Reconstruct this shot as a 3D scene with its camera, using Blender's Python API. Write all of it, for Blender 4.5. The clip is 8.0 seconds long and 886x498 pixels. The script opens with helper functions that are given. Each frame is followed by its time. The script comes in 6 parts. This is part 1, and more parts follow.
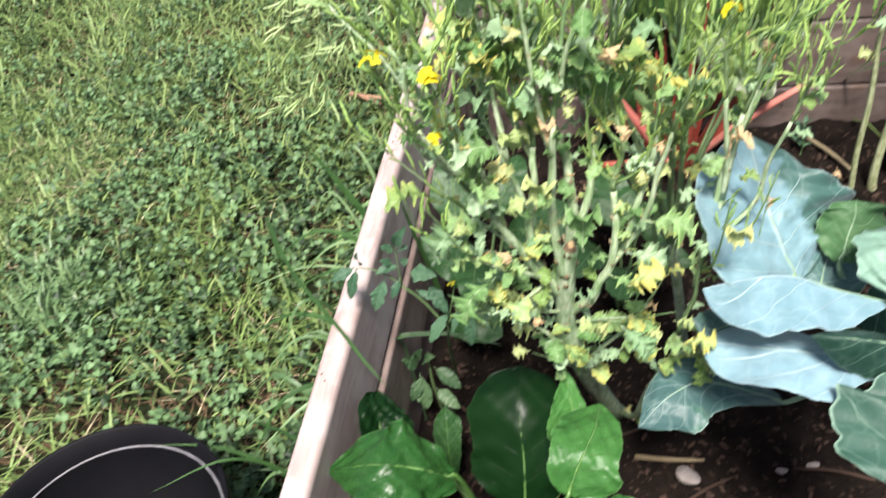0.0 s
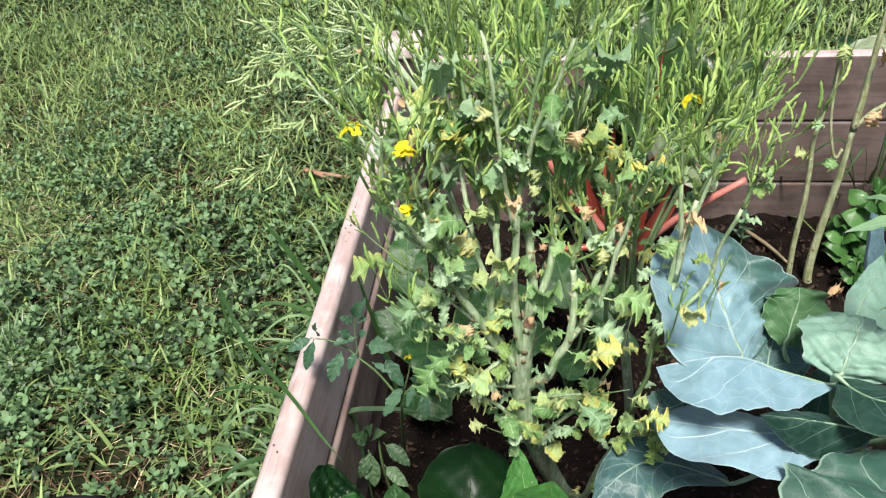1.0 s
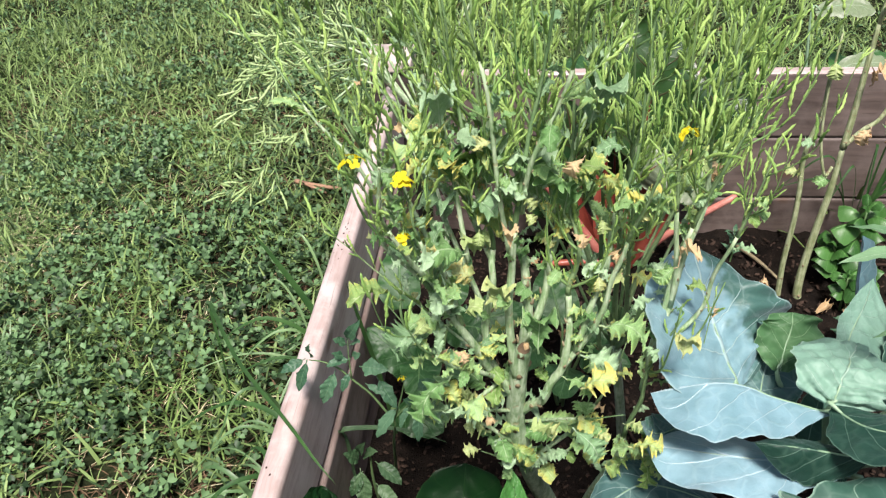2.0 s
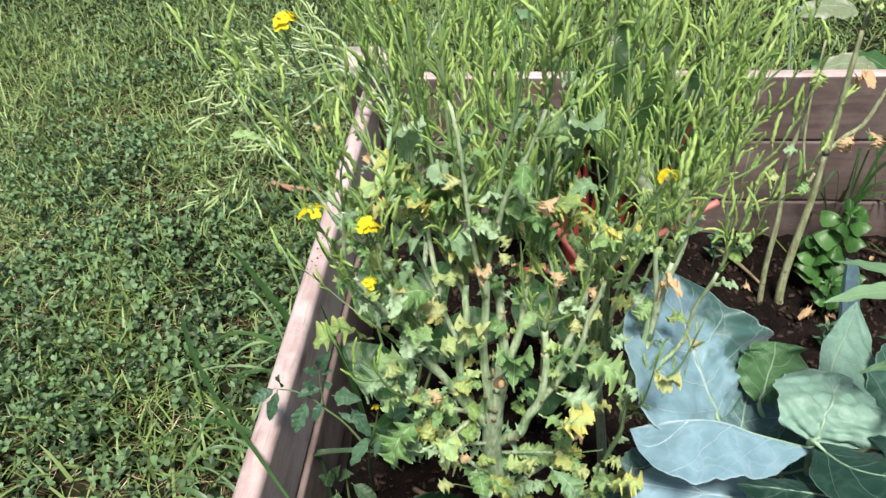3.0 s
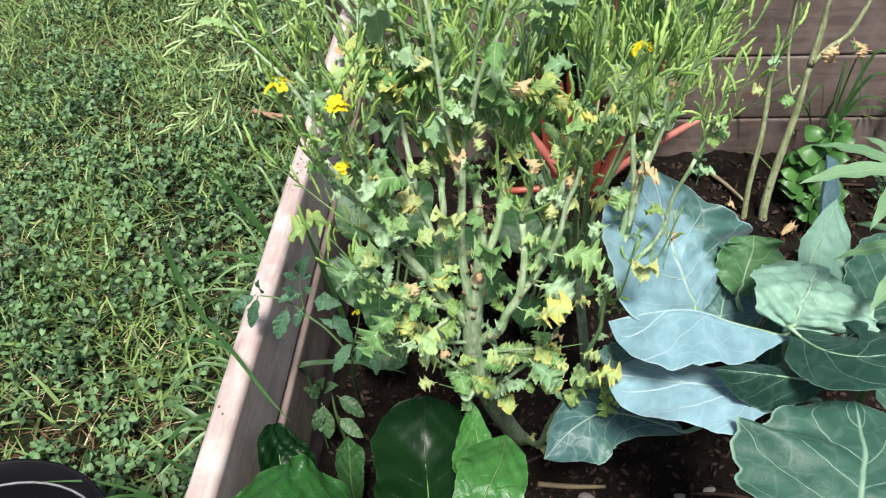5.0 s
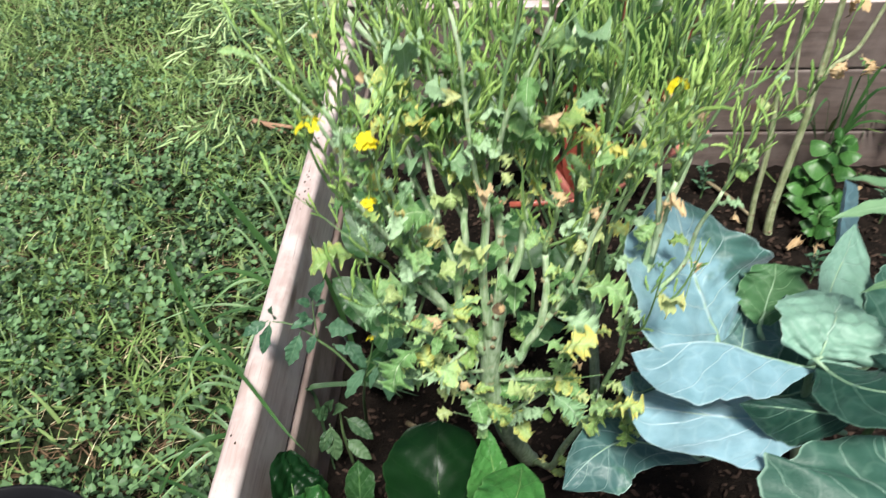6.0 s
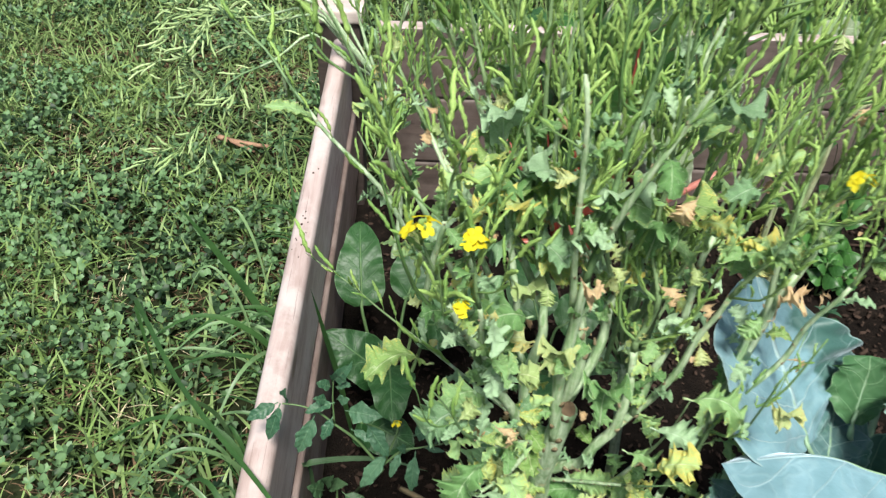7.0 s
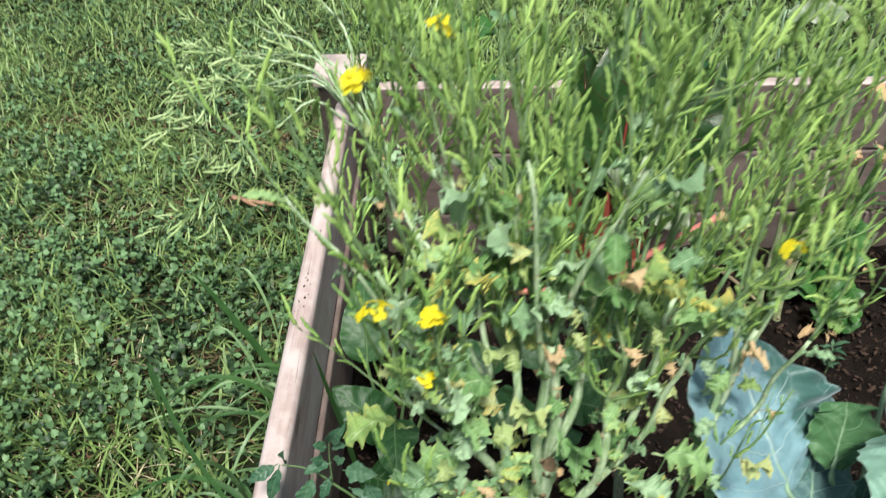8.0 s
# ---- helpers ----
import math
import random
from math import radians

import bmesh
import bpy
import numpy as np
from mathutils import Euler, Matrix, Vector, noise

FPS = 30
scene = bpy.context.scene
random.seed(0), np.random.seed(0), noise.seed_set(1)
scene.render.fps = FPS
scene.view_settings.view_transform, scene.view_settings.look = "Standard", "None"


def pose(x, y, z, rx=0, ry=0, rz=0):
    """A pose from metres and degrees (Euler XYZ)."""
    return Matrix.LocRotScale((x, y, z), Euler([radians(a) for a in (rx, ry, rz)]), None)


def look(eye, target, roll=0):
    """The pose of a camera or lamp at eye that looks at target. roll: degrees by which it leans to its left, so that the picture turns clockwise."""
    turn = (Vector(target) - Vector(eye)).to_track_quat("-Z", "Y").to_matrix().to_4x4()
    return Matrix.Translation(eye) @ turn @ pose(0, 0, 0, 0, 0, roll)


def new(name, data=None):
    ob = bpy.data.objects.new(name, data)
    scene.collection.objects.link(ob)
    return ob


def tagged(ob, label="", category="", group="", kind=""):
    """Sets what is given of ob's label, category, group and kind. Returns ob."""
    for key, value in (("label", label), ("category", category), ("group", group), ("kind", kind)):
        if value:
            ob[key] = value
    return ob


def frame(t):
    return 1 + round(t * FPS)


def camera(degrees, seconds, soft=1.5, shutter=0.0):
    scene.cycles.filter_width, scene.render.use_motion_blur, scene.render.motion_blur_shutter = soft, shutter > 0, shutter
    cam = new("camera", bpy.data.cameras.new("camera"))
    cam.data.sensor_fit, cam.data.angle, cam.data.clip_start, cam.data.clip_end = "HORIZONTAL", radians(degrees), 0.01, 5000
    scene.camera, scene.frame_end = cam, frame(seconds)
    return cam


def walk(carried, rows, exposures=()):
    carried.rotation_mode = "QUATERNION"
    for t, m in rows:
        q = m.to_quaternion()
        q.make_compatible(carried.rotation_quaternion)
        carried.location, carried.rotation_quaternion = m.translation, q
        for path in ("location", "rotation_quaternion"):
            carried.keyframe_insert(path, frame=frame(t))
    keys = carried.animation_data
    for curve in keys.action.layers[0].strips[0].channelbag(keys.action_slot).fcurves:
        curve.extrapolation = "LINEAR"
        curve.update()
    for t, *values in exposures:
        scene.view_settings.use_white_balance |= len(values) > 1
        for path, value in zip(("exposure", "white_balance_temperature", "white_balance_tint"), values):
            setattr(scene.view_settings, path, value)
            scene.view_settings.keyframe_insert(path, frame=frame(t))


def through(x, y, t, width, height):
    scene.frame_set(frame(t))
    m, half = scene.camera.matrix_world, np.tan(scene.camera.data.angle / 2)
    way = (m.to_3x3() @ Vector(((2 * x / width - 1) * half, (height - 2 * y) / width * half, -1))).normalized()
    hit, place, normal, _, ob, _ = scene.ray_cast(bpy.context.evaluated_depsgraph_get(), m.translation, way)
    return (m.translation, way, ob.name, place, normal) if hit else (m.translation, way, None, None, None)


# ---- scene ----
cam = camera(54.5, 8.0, 1.25, 0.5)
PATH = [
    (0, (0.318, -1.839, 1.291), (-0.036, -0.36, -0.008), -9.5),
    (0.5, (0.313, -1.85, 1.295), (0.071, -0.264, 0.1), -4.9),
    (1, (0.297, -1.862, 1.295), (0.079, -0.247, 0.134), -3.9),
    (1.5, (0.291, -1.859, 1.308), (0.084, -0.239, 0.154), -3.2),
    (1.7, (0.289, -1.857, 1.309), (0.089, -0.235, 0.156), -3.1),
    (2.8, (0.293, -1.802, 1.331), (0.128, -0.186, 0.164), -2.8),
    (3, (0.298, -1.792, 1.333), (0.144, -0.187, 0.15), -2.7),
    (3.5, (0.314, -1.799, 1.303), (0.184, -0.227, 0.073), -3.2),
    (4, (0.322, -1.808, 1.289), (0.194, -0.256, 0.035), -3.4),
    (4.5, (0.32, -1.827, 1.299), (0.189, -0.288, 0.029), -3.2),
    (4.7, (0.318, -1.825, 1.289), (0.189, -0.291, 0.011), -3.2),
    (5.8, (0.284, -1.789, 1.288), (0.147, -0.27, -0.007), -3.3),
    (6, (0.279, -1.787, 1.303), (0.172, -0.259, 0.017), -2.6),
    (6.5, (0.244, -1.789, 1.385), (0.231, -0.265, 0.09), -0.5),
    (7, (0.157, -1.636, 1.269), (0.202, -0.098, -0.009), 2.6),
    (7.5, (0.149, -1.623, 1.255), (0.181, -0.055, 0.013), 1.3),
    (8, (0.199, -1.654, 1.314), (0.183, -0.057, 0.11), -0.9),
]
EXPOSURES = [(0, 1.05, 6600, 14), (0.3, 0.91, 6600, 14), (0.7, 0.74, 6550, 13), (1.7, 0.77, 6550, 13), (3.0, 0.63, 6550, 14), (3.5, 0.57, 6550, 14), (4.0, 0.63, 6480, 10), (4.5, 0.70, 6450, 9), (5.8, 0.78, 6400, 7), (8, 0.59, 6400, 5)]
walk(cam, [(t, look(eye, target, roll)) for t, eye, target, roll in PATH], EXPOSURES)

# ---- light ----
SUN_EL, SUN_ROT = radians(60), radians(176)
world = bpy.data.worlds.new("sky")
scene.world = world
world.use_nodes = True
wn = world.node_tree.nodes
sky = wn.new("ShaderNodeTexSky")
sky.sky_type, sky.sun_disc = "NISHITA", False
sky.sun_elevation, sky.sun_rotation = SUN_EL, SUN_ROT
sky.air_density, sky.dust_density, sky.ozone_density = 1.0, 3.0, 1.0
world.node_tree.links.new(sky.outputs[0], wn["Background"].inputs[0])
wn["Background"].inputs[1].default_value = 0.066
sun = new("sun", bpy.data.lights.new("sun", "SUN"))
sun.data.energy, sun.data.angle, sun.data.color = 4.5, radians(12), (1.0, 0.96, 0.9)
away = Vector((math.sin(SUN_ROT) * math.cos(SUN_EL), math.cos(SUN_ROT) * math.cos(SUN_EL), math.sin(SUN_EL)))
sun.matrix_world = look(away * 8, (0, 0, 0))

# ---- materials ----
rng = random.Random(11)


class Nodes:
    """A short way to write node materials."""

    def __init__(self, name):
        self.mat = bpy.data.materials.new(name)
        self.mat.use_nodes = True
        self.t = self.mat.node_tree
        self.t.nodes.clear()
        self.out = self.t.nodes.new("ShaderNodeOutputMaterial")

    def add(self, kind, ins=None, operation=None, mixing=None, blend=None, smooth=None, feature=None):
        n = self.t.nodes.new("ShaderNode" + kind)
        if operation:
            n.operation = operation
        if mixing:
            n.data_type, n.blend_type = mixing, blend
        if smooth:
            n.interpolation_type = smooth
        if feature:
            n.feature = feature
        for k, v in (ins or {}).items():
            if isinstance(v, bpy.types.NodeSocket):
                self.t.links.new(v, n.inputs[k])
            else:
                n.inputs[k].default_value = v
        return n

    def math(self, op, a, b=0.0, c=0.0):
        return self.add("Math", {0: a, 1: b, 2: c}, operation=op).outputs[0]

    def noise(self, vec, scale, detail=4.0, rough=0.55):
        return self.add("TexNoise", {"Vector": vec, "Scale": scale, "Detail": detail, "Roughness": rough}).outputs[0]

    def ramp(self, fac, lo, hi):
        return self.add("MapRange", {"Value": fac, "From Min": lo, "From Max": hi}, smooth="SMOOTHSTEP").outputs[0]

    def mix(self, fac, a, b, blend="MIX"):
        n = self.add("Mix", {0: fac}, mixing="RGBA", blend=blend)
        for i, v in ((6, a), (7, b)):
            if isinstance(v, bpy.types.NodeSocket):
                self.t.links.new(v, n.inputs[i])
            else:
                n.inputs[i].default_value = (*v, 1)
        return n.outputs[2]

    def obj(self):
        return self.add("TexCoord").outputs["Object"]

    def bump(self, height, strength, distance):
        return self.add("Bump", {"Height": height, "Strength": strength, "Distance": distance}).outputs[0]

    def surface(self, colour, rough=0.6, normal=None, through=0.0, thin=None, **more):
        ins = {"Base Color": colour if isinstance(colour, bpy.types.NodeSocket) else (*colour, 1), "Roughness": rough}
        if normal is not None:
            ins["Normal"] = normal
        ins.update(more)
        p = self.add("BsdfPrincipled", ins).outputs[0]
        if through:
            tc = thin if thin is not None else ins["Base Color"]
            tr = self.add("BsdfTranslucent", {"Color": tc}).outputs[0]
            p = self.add("MixShader", {0: through, 1: p, 2: tr}).outputs[0]
        self.t.links.new(p, self.out.inputs[0])
        return self.mat


def leaf_material(name, dark, light, vein, side=7.0, slant=1.4, net=0.0, rough=0.5, through=0.25, patch=None, spots=0.35, vein_w=1.0, bump=0.5, net_fade=0.2, sheen=0.0, spec=0.5, shade_side=0.0):
    """Leaf blade: colour patches, a pale midrib and side veins along the blade's own coordinates."""
    n = Nodes(name)
    uv = n.add("TexCoord").outputs["UV"]
    sep = n.add("SeparateXYZ", {0: uv})
    wob = n.noise(n.obj(), 25.0, 2.0)
    u, v = sep.outputs[0], n.math("ABSOLUTE", n.math("MULTIPLY_ADD", sep.outputs[1], 2.0, -1.0))
    s = n.math("FRACT", n.math("ADD", n.math("MULTIPLY_ADD", u, side, n.math("MULTIPLY", v, -slant)), n.math("MULTIPLY", wob, 0.38)))
    s = n.math("ABSOLUTE", n.math("SUBTRACT", s, 0.5))
    wide = n.math("MULTIPLY_ADD", v, -0.045 * vein_w, 0.06 * vein_w)
    sv = n.math("SUBTRACT", 1.0, n.ramp(n.math("DIVIDE", s, wide), 0.3, 1.0))
    mv = n.math("SUBTRACT", 1.0, n.ramp(v, 0.015 * vein_w, 0.06 * vein_w))
    veins = n.math("MAXIMUM", mv, n.math("MULTIPLY", sv, 0.75))
    if net:
        bent = n.add("VectorMath", {0: n.obj(), 1: n.add("VectorMath", {0: n.add("TexNoise", {"Vector": n.obj(), "Scale": net * 0.9}).outputs["Color"], 1: (0.9 / net, 0.9 / net, 0.9 / net)}, operation="MULTIPLY").outputs[0]}, operation="ADD").outputs[0]
        vo = n.add("TexVoronoi", {"Vector": bent, "Scale": net}, feature="DISTANCE_TO_EDGE").outputs[0]
        fine = n.math("SUBTRACT", 1.0, n.ramp(vo, 0.01, 0.09))
        veins = n.math("MAXIMUM", veins, n.math("MULTIPLY", fine, net_fade))
    rnd = n.add("ObjectInfo").outputs["Random"]
    tone = n.math("ADD", n.math("MULTIPLY", rnd, 0.5), n.math("MULTIPLY", n.noise(n.obj(), 40.0), 0.6))
    col = n.mix(n.ramp(tone, 0.2, 0.95), dark, light)
    if patch:
        big = n.noise(n.obj(), 28.0, 3.0)
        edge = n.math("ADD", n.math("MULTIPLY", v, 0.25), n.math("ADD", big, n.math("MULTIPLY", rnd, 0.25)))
        # Pushes the patch to one half, to colour that half as shaded
        edge = n.math("ADD", edge, n.math("MULTIPLY", n.math("SUBTRACT", sep.outputs[1], 0.5), shade_side))
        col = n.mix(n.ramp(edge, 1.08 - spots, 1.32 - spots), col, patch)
    col = n.mix(n.math("MULTIPLY", veins, 0.8), col, vein)
    col = n.mix(n.math("MULTIPLY", n.ramp(v, 0.965, 0.99), 0.6), col, vein)
    grain = n.noise(n.obj(), 350.0, 3.0)
    h = n.math("ADD", n.math("MULTIPLY", veins, 1.0), n.math("MULTIPLY", grain, 0.35))
    nrm = n.bump(h, bump, 0.002)
    r = n.math("MULTIPLY_ADD", grain, 0.25, rough - 0.1)
    return n.surface(col, r, nrm, through, None, **{"Specular IOR Level": spec, "Sheen Weight": sheen, "Sheen Roughness": 0.4, "Sheen Tint": (0.75, 0.88, 1.0, 1)})


def plain_material(name, dark, light, scale=40.0, rough=0.6, bump=0.4, through=0.0, island=False, dist=0.002, **more):
    n = Nodes(name)
    a = n.noise(n.obj(), scale, 5.0)
    b = n.noise(n.obj(), scale * 9, 3.0)
    rnd = n.add("NewGeometry").outputs["Random Per Island"] if island else n.add("ObjectInfo").outputs["Random"]
    f = n.math("ADD", n.math("MULTIPLY", a, 0.55), n.math("ADD", n.math("MULTIPLY", b, 0.2), n.math("MULTIPLY", rnd, 0.5 if island else 0.3)))
    col = n.mix(n.ramp(f, 0.25, 0.85), dark, light)
    return n.surface(col, rough, n.bump(b, bump, dist), through, None, **more)


def stem_material(name, dark, light, scar):
    """Waxy pale stem: streaks running up it, scars and dry flecks."""
    n = Nodes(name)
    o = n.obj()
    st = n.noise(n.add("Mapping", {"Vector": o, "Scale": (260.0, 260.0, 22.0)}).outputs[0], 1.0, 4.0)
    blot = n.noise(o, 48.0, 5.0, 0.65)
    col = n.mix(n.ramp(n.math("ADD", n.math("MULTIPLY", st, 0.55), n.math("MULTIPLY", blot, 0.45)), 0.36, 0.66), dark, light)
    fleck = n.ramp(n.noise(o, 110.0, 4.0, 0.6), 0.60, 0.70)
    col = n.mix(n.math("MULTIPLY", fleck, 0.7), col, scar)
    h = n.math("ADD", n.math("MULTIPLY", st, 0.6), n.math("MULTIPLY", fleck, -0.4))
    return n.surface(col, 0.55, n.bump(h, 0.9, 0.002))


def wood_material(name, a, b, c, grain_axis_scale=(3.0, 60.0, 60.0)):
    """Weathered stained softwood, grain along the board's own x."""
    n = Nodes(name)
    o = n.obj()
    rnd = n.add("ObjectInfo").outputs["Random"]
    shift = n.add("VectorMath", {0: o, 1: n.add("CombineXYZ", {0: n.math("MULTIPLY", rnd, 37.0), 1: n.math("MULTIPLY", rnd, 5.0), 2: 0.0}).outputs[0]}, operation="ADD").outputs[0]
    st = n.add("Mapping", {"Vector": n.add("VectorMath", {0: shift, 1: n.add("VectorMath", {0: n.add("TexNoise", {"Vector": shift, "Scale": 9.0}).outputs["Color"], 1: (0.0, 0.02, 0.02)}, operation="MULTIPLY").outputs[0]}, operation="ADD").outputs[0], "Scale": grain_axis_scale}).outputs[0]
    g1 = n.noise(st, 1.0, 6.0, 0.6)
    st2 = n.add("Mapping", {"Vector": shift, "Scale": (9.0, 420.0, 420.0)}).outputs[0]
    g2 = n.noise(st2, 1.0, 3.0)
    blot = n.noise(shift, 13.0, 6.0, 0.65)
    col = n.mix(n.ramp(g1, 0.3, 0.7), a, b)
    col = n.mix(n.math("MULTIPLY", n.ramp(blot, 0.42, 0.66), 0.75), col, c)
    crack = n.ramp(g2, 0.62, 0.72)
    col = n.mix(n.math("MULTIPLY", crack, 0.45), col, (0.10, 0.065, 0.05))
    kn = n.add("TexVoronoi", {"Vector": n.add("Mapping", {"Vector": shift, "Scale": (4.0, 9.0, 9.0)}).outputs[0], "Scale": 1.0}).outputs[0]
    knot = n.math("SUBTRACT", 1.0, n.ramp(kn, 0.05, 0.14))
    col = n.mix(n.math("MULTIPLY", knot, 0.6), col, (0.13, 0.07, 0.045))
    h = n.math("SUBTRACT", n.math("MULTIPLY", g1, 0.6), n.math("MULTIPLY", crack, 0.5))
    return n.surface(col, 0.62, n.bump(h, 0.5, 0.002))


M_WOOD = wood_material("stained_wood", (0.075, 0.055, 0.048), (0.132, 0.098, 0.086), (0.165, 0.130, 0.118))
# Weathered wood, with sunlight on its top also put into the colour
M_RAIL = wood_material("weathered_sunlit_rail", (0.35, 0.258, 0.236), (0.52, 0.420, 0.398), (0.59, 0.51, 0.49))
# Lower left boards: their shade put into a darker tone than M_RAIL
M_SIDE = wood_material("shaded_side_wood", (0.14, 0.096, 0.082), (0.235, 0.172, 0.150), (0.30, 0.235, 0.21))
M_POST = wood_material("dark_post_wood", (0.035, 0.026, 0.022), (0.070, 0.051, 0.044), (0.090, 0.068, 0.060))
M_CAP = wood_material("cap_wood", (0.42, 0.33, 0.29), (0.58, 0.48, 0.44), (0.62, 0.54, 0.50), (8.0, 60.0, 60.0))
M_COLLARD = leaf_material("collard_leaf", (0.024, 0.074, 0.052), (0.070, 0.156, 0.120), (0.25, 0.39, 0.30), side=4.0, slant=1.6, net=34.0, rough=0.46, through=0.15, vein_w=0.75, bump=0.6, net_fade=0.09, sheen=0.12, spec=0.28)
# Shaded copy of M_COLLARD: shade put into a darker green
M_COLLARD_SHADED = leaf_material("collard_leaf_shaded", (0.010, 0.038, 0.026), (0.030, 0.080, 0.060), (0.13, 0.23, 0.17), side=4.0, slant=1.6, net=34.0, rough=0.46, through=0.10, vein_w=0.6, bump=0.6, net_fade=0.10, sheen=0.08, spec=0.25)
# Waxy bloom, with blue sky reflection also put into the colour
M_COLLARD_BLUE = leaf_material("collard_leaf_waxy_skylit", (0.105, 0.212, 0.240), (0.265, 0.420, 0.495), (0.38, 0.51, 0.54), side=4.5, slant=1.5, net=36.0, rough=0.42, through=0.10, patch=(0.085, 0.180, 0.140), spots=0.08, vein_w=0.5, bump=0.6, net_fade=0.16, sheen=0.8, spec=0.35)
# Duller copy of the waxy leaf: less sky light put into the colour
M_COLLARD_MID = leaf_material("collard_leaf_waxy_dim", (0.040, 0.098, 0.094), (0.090, 0.168, 0.170), (0.30, 0.42, 0.38), side=4.5, slant=1.5, net=36.0, rough=0.42, through=0.10, patch=(0.045, 0.125, 0.080), spots=0.36, vein_w=0.6, bump=0.6, net_fade=0.18, sheen=0.25, spec=0.35)
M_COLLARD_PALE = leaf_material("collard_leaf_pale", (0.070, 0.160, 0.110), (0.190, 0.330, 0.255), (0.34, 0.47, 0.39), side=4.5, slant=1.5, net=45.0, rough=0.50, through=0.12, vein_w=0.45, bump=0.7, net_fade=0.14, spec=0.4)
# Waxy leaf whose dark patch puts shade on one half into the colour
M_COLLARD_SEMI = leaf_material("collard_leaf_waxy_half_shaded", (0.090, 0.190, 0.210), (0.245, 0.395, 0.455), (0.36, 0.49, 0.48), side=4.5, slant=1.5, net=36.0, rough=0.42, through=0.10, patch=(0.046, 0.112, 0.096), spots=0.30, vein_w=0.55, bump=0.7, net_fade=0.12, sheen=0.35, spec=0.35, shade_side=0.9)
M_COLLARD_YOUNG = leaf_material("collard_leaf_young", (0.040, 0.115, 0.045), (0.085, 0.190, 0.080), (0.30, 0.46, 0.26), side=4.5, slant=1.5, net=45.0, rough=0.45, through=0.2, vein_w=0.55, bump=0.6, net_fade=0.10, spec=0.3)
M_COLLARD_RIB = plain_material("collard_rib", (0.19, 0.31, 0.19), (0.30, 0.43, 0.28), 60, 0.45)
M_KALE = leaf_material("kale_leaf", (0.120, 0.270, 0.080), (0.43, 0.64, 0.28), (0.56, 0.70, 0.44), side=4, slant=1.0, rough=0.40, through=0.25, patch=(0.66, 0.66, 0.16), spots=0.24, vein_w=0.6, bump=0.6)
M_KALE_PALE = leaf_material("kale_leaf_waxy", (0.170, 0.315, 0.145), (0.46, 0.63, 0.39), (0.54, 0.68, 0.48), side=4, slant=1.0, rough=0.42, through=0.2, vein_w=0.6, bump=0.6)
M_KALE_LIME = leaf_material("kale_leaf_yellowing", (0.170, 0.310, 0.075), (0.50, 0.64, 0.24), (0.58, 0.68, 0.40), side=4, slant=1.0, rough=0.45, through=0.25, patch=(0.70, 0.60, 0.14), spots=0.34, vein_w=0.6, bump=0.6)
M_KALE_YELLOW = leaf_material("kale_leaf_yellow", (0.34, 0.46, 0.17), (0.56, 0.59, 0.28), (0.60, 0.66, 0.38), side=5, rough=0.6, patch=(0.64, 0.46, 0.12), spots=0.26)
M_DRY = leaf_material("dry_leaf", (0.52, 0.34, 0.17), (0.68, 0.52, 0.30), (0.62, 0.50, 0.34), side=5, rough=0.8, patch=(0.48, 0.27, 0.17), spots=0.22)
M_STEM = stem_material("kale_stem", (0.17, 0.27, 0.13), (0.50, 0.60, 0.42), (0.42, 0.36, 0.22))
M_BRANCH = stem_material("kale_branch", (0.18, 0.30, 0.13), (0.52, 0.62, 0.42), (0.40, 0.36, 0.20))
M_STALK = plain_material("green_stalk", (0.080, 0.16, 0.060), (0.27, 0.38, 0.18), 40, 0.55, 0.6)
M_TWIG = plain_material("thin_twig", (0.075, 0.16, 0.045), (0.23, 0.35, 0.13), 40, 0.5)
M_POD = plain_material("seed_pod", (0.130, 0.265, 0.055), (0.48, 0.67, 0.190), 60, 0.45, through=0.06)
M_POD_PALE = plain_material("pale_seed_pod", (0.27, 0.40, 0.14), (0.54, 0.67, 0.34), 60, 0.5, through=0.12)
M_PETAL = plain_material("yellow_petal", (0.80, 0.66, 0.01), (0.90, 0.80, 0.03), 90, 0.5, through=0.3)
# Dark glossy green taken near black: shadow on the leaf put into the colour
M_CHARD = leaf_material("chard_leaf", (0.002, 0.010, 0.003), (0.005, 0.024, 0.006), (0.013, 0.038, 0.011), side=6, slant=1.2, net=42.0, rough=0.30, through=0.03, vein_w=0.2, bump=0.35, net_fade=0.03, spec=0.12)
M_CHARD_RIB = plain_material("chard_rib", (0.06, 0.15, 0.03), (0.16, 0.30, 0.09), 60, 0.4)
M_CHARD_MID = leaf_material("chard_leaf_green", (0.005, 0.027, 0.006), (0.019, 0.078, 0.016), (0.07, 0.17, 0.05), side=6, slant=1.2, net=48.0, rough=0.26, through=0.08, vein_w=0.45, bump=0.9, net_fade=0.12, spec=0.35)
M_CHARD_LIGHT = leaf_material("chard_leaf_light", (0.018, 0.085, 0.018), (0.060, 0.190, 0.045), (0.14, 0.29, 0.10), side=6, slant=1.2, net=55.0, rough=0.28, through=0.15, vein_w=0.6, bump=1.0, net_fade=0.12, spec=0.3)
M_RED = plain_material("red_stalk", (0.20, 0.032, 0.022), (0.41, 0.105, 0.070), 25, 0.35, through=0.12)
M_RED_RIB = plain_material("dark_red_rib", (0.09, 0.014, 0.012), (0.20, 0.035, 0.025), 25, 0.4)
M_PINK = plain_material("pink_stalk", (0.36, 0.095, 0.075), (0.54, 0.25, 0.20), 25, 0.45)
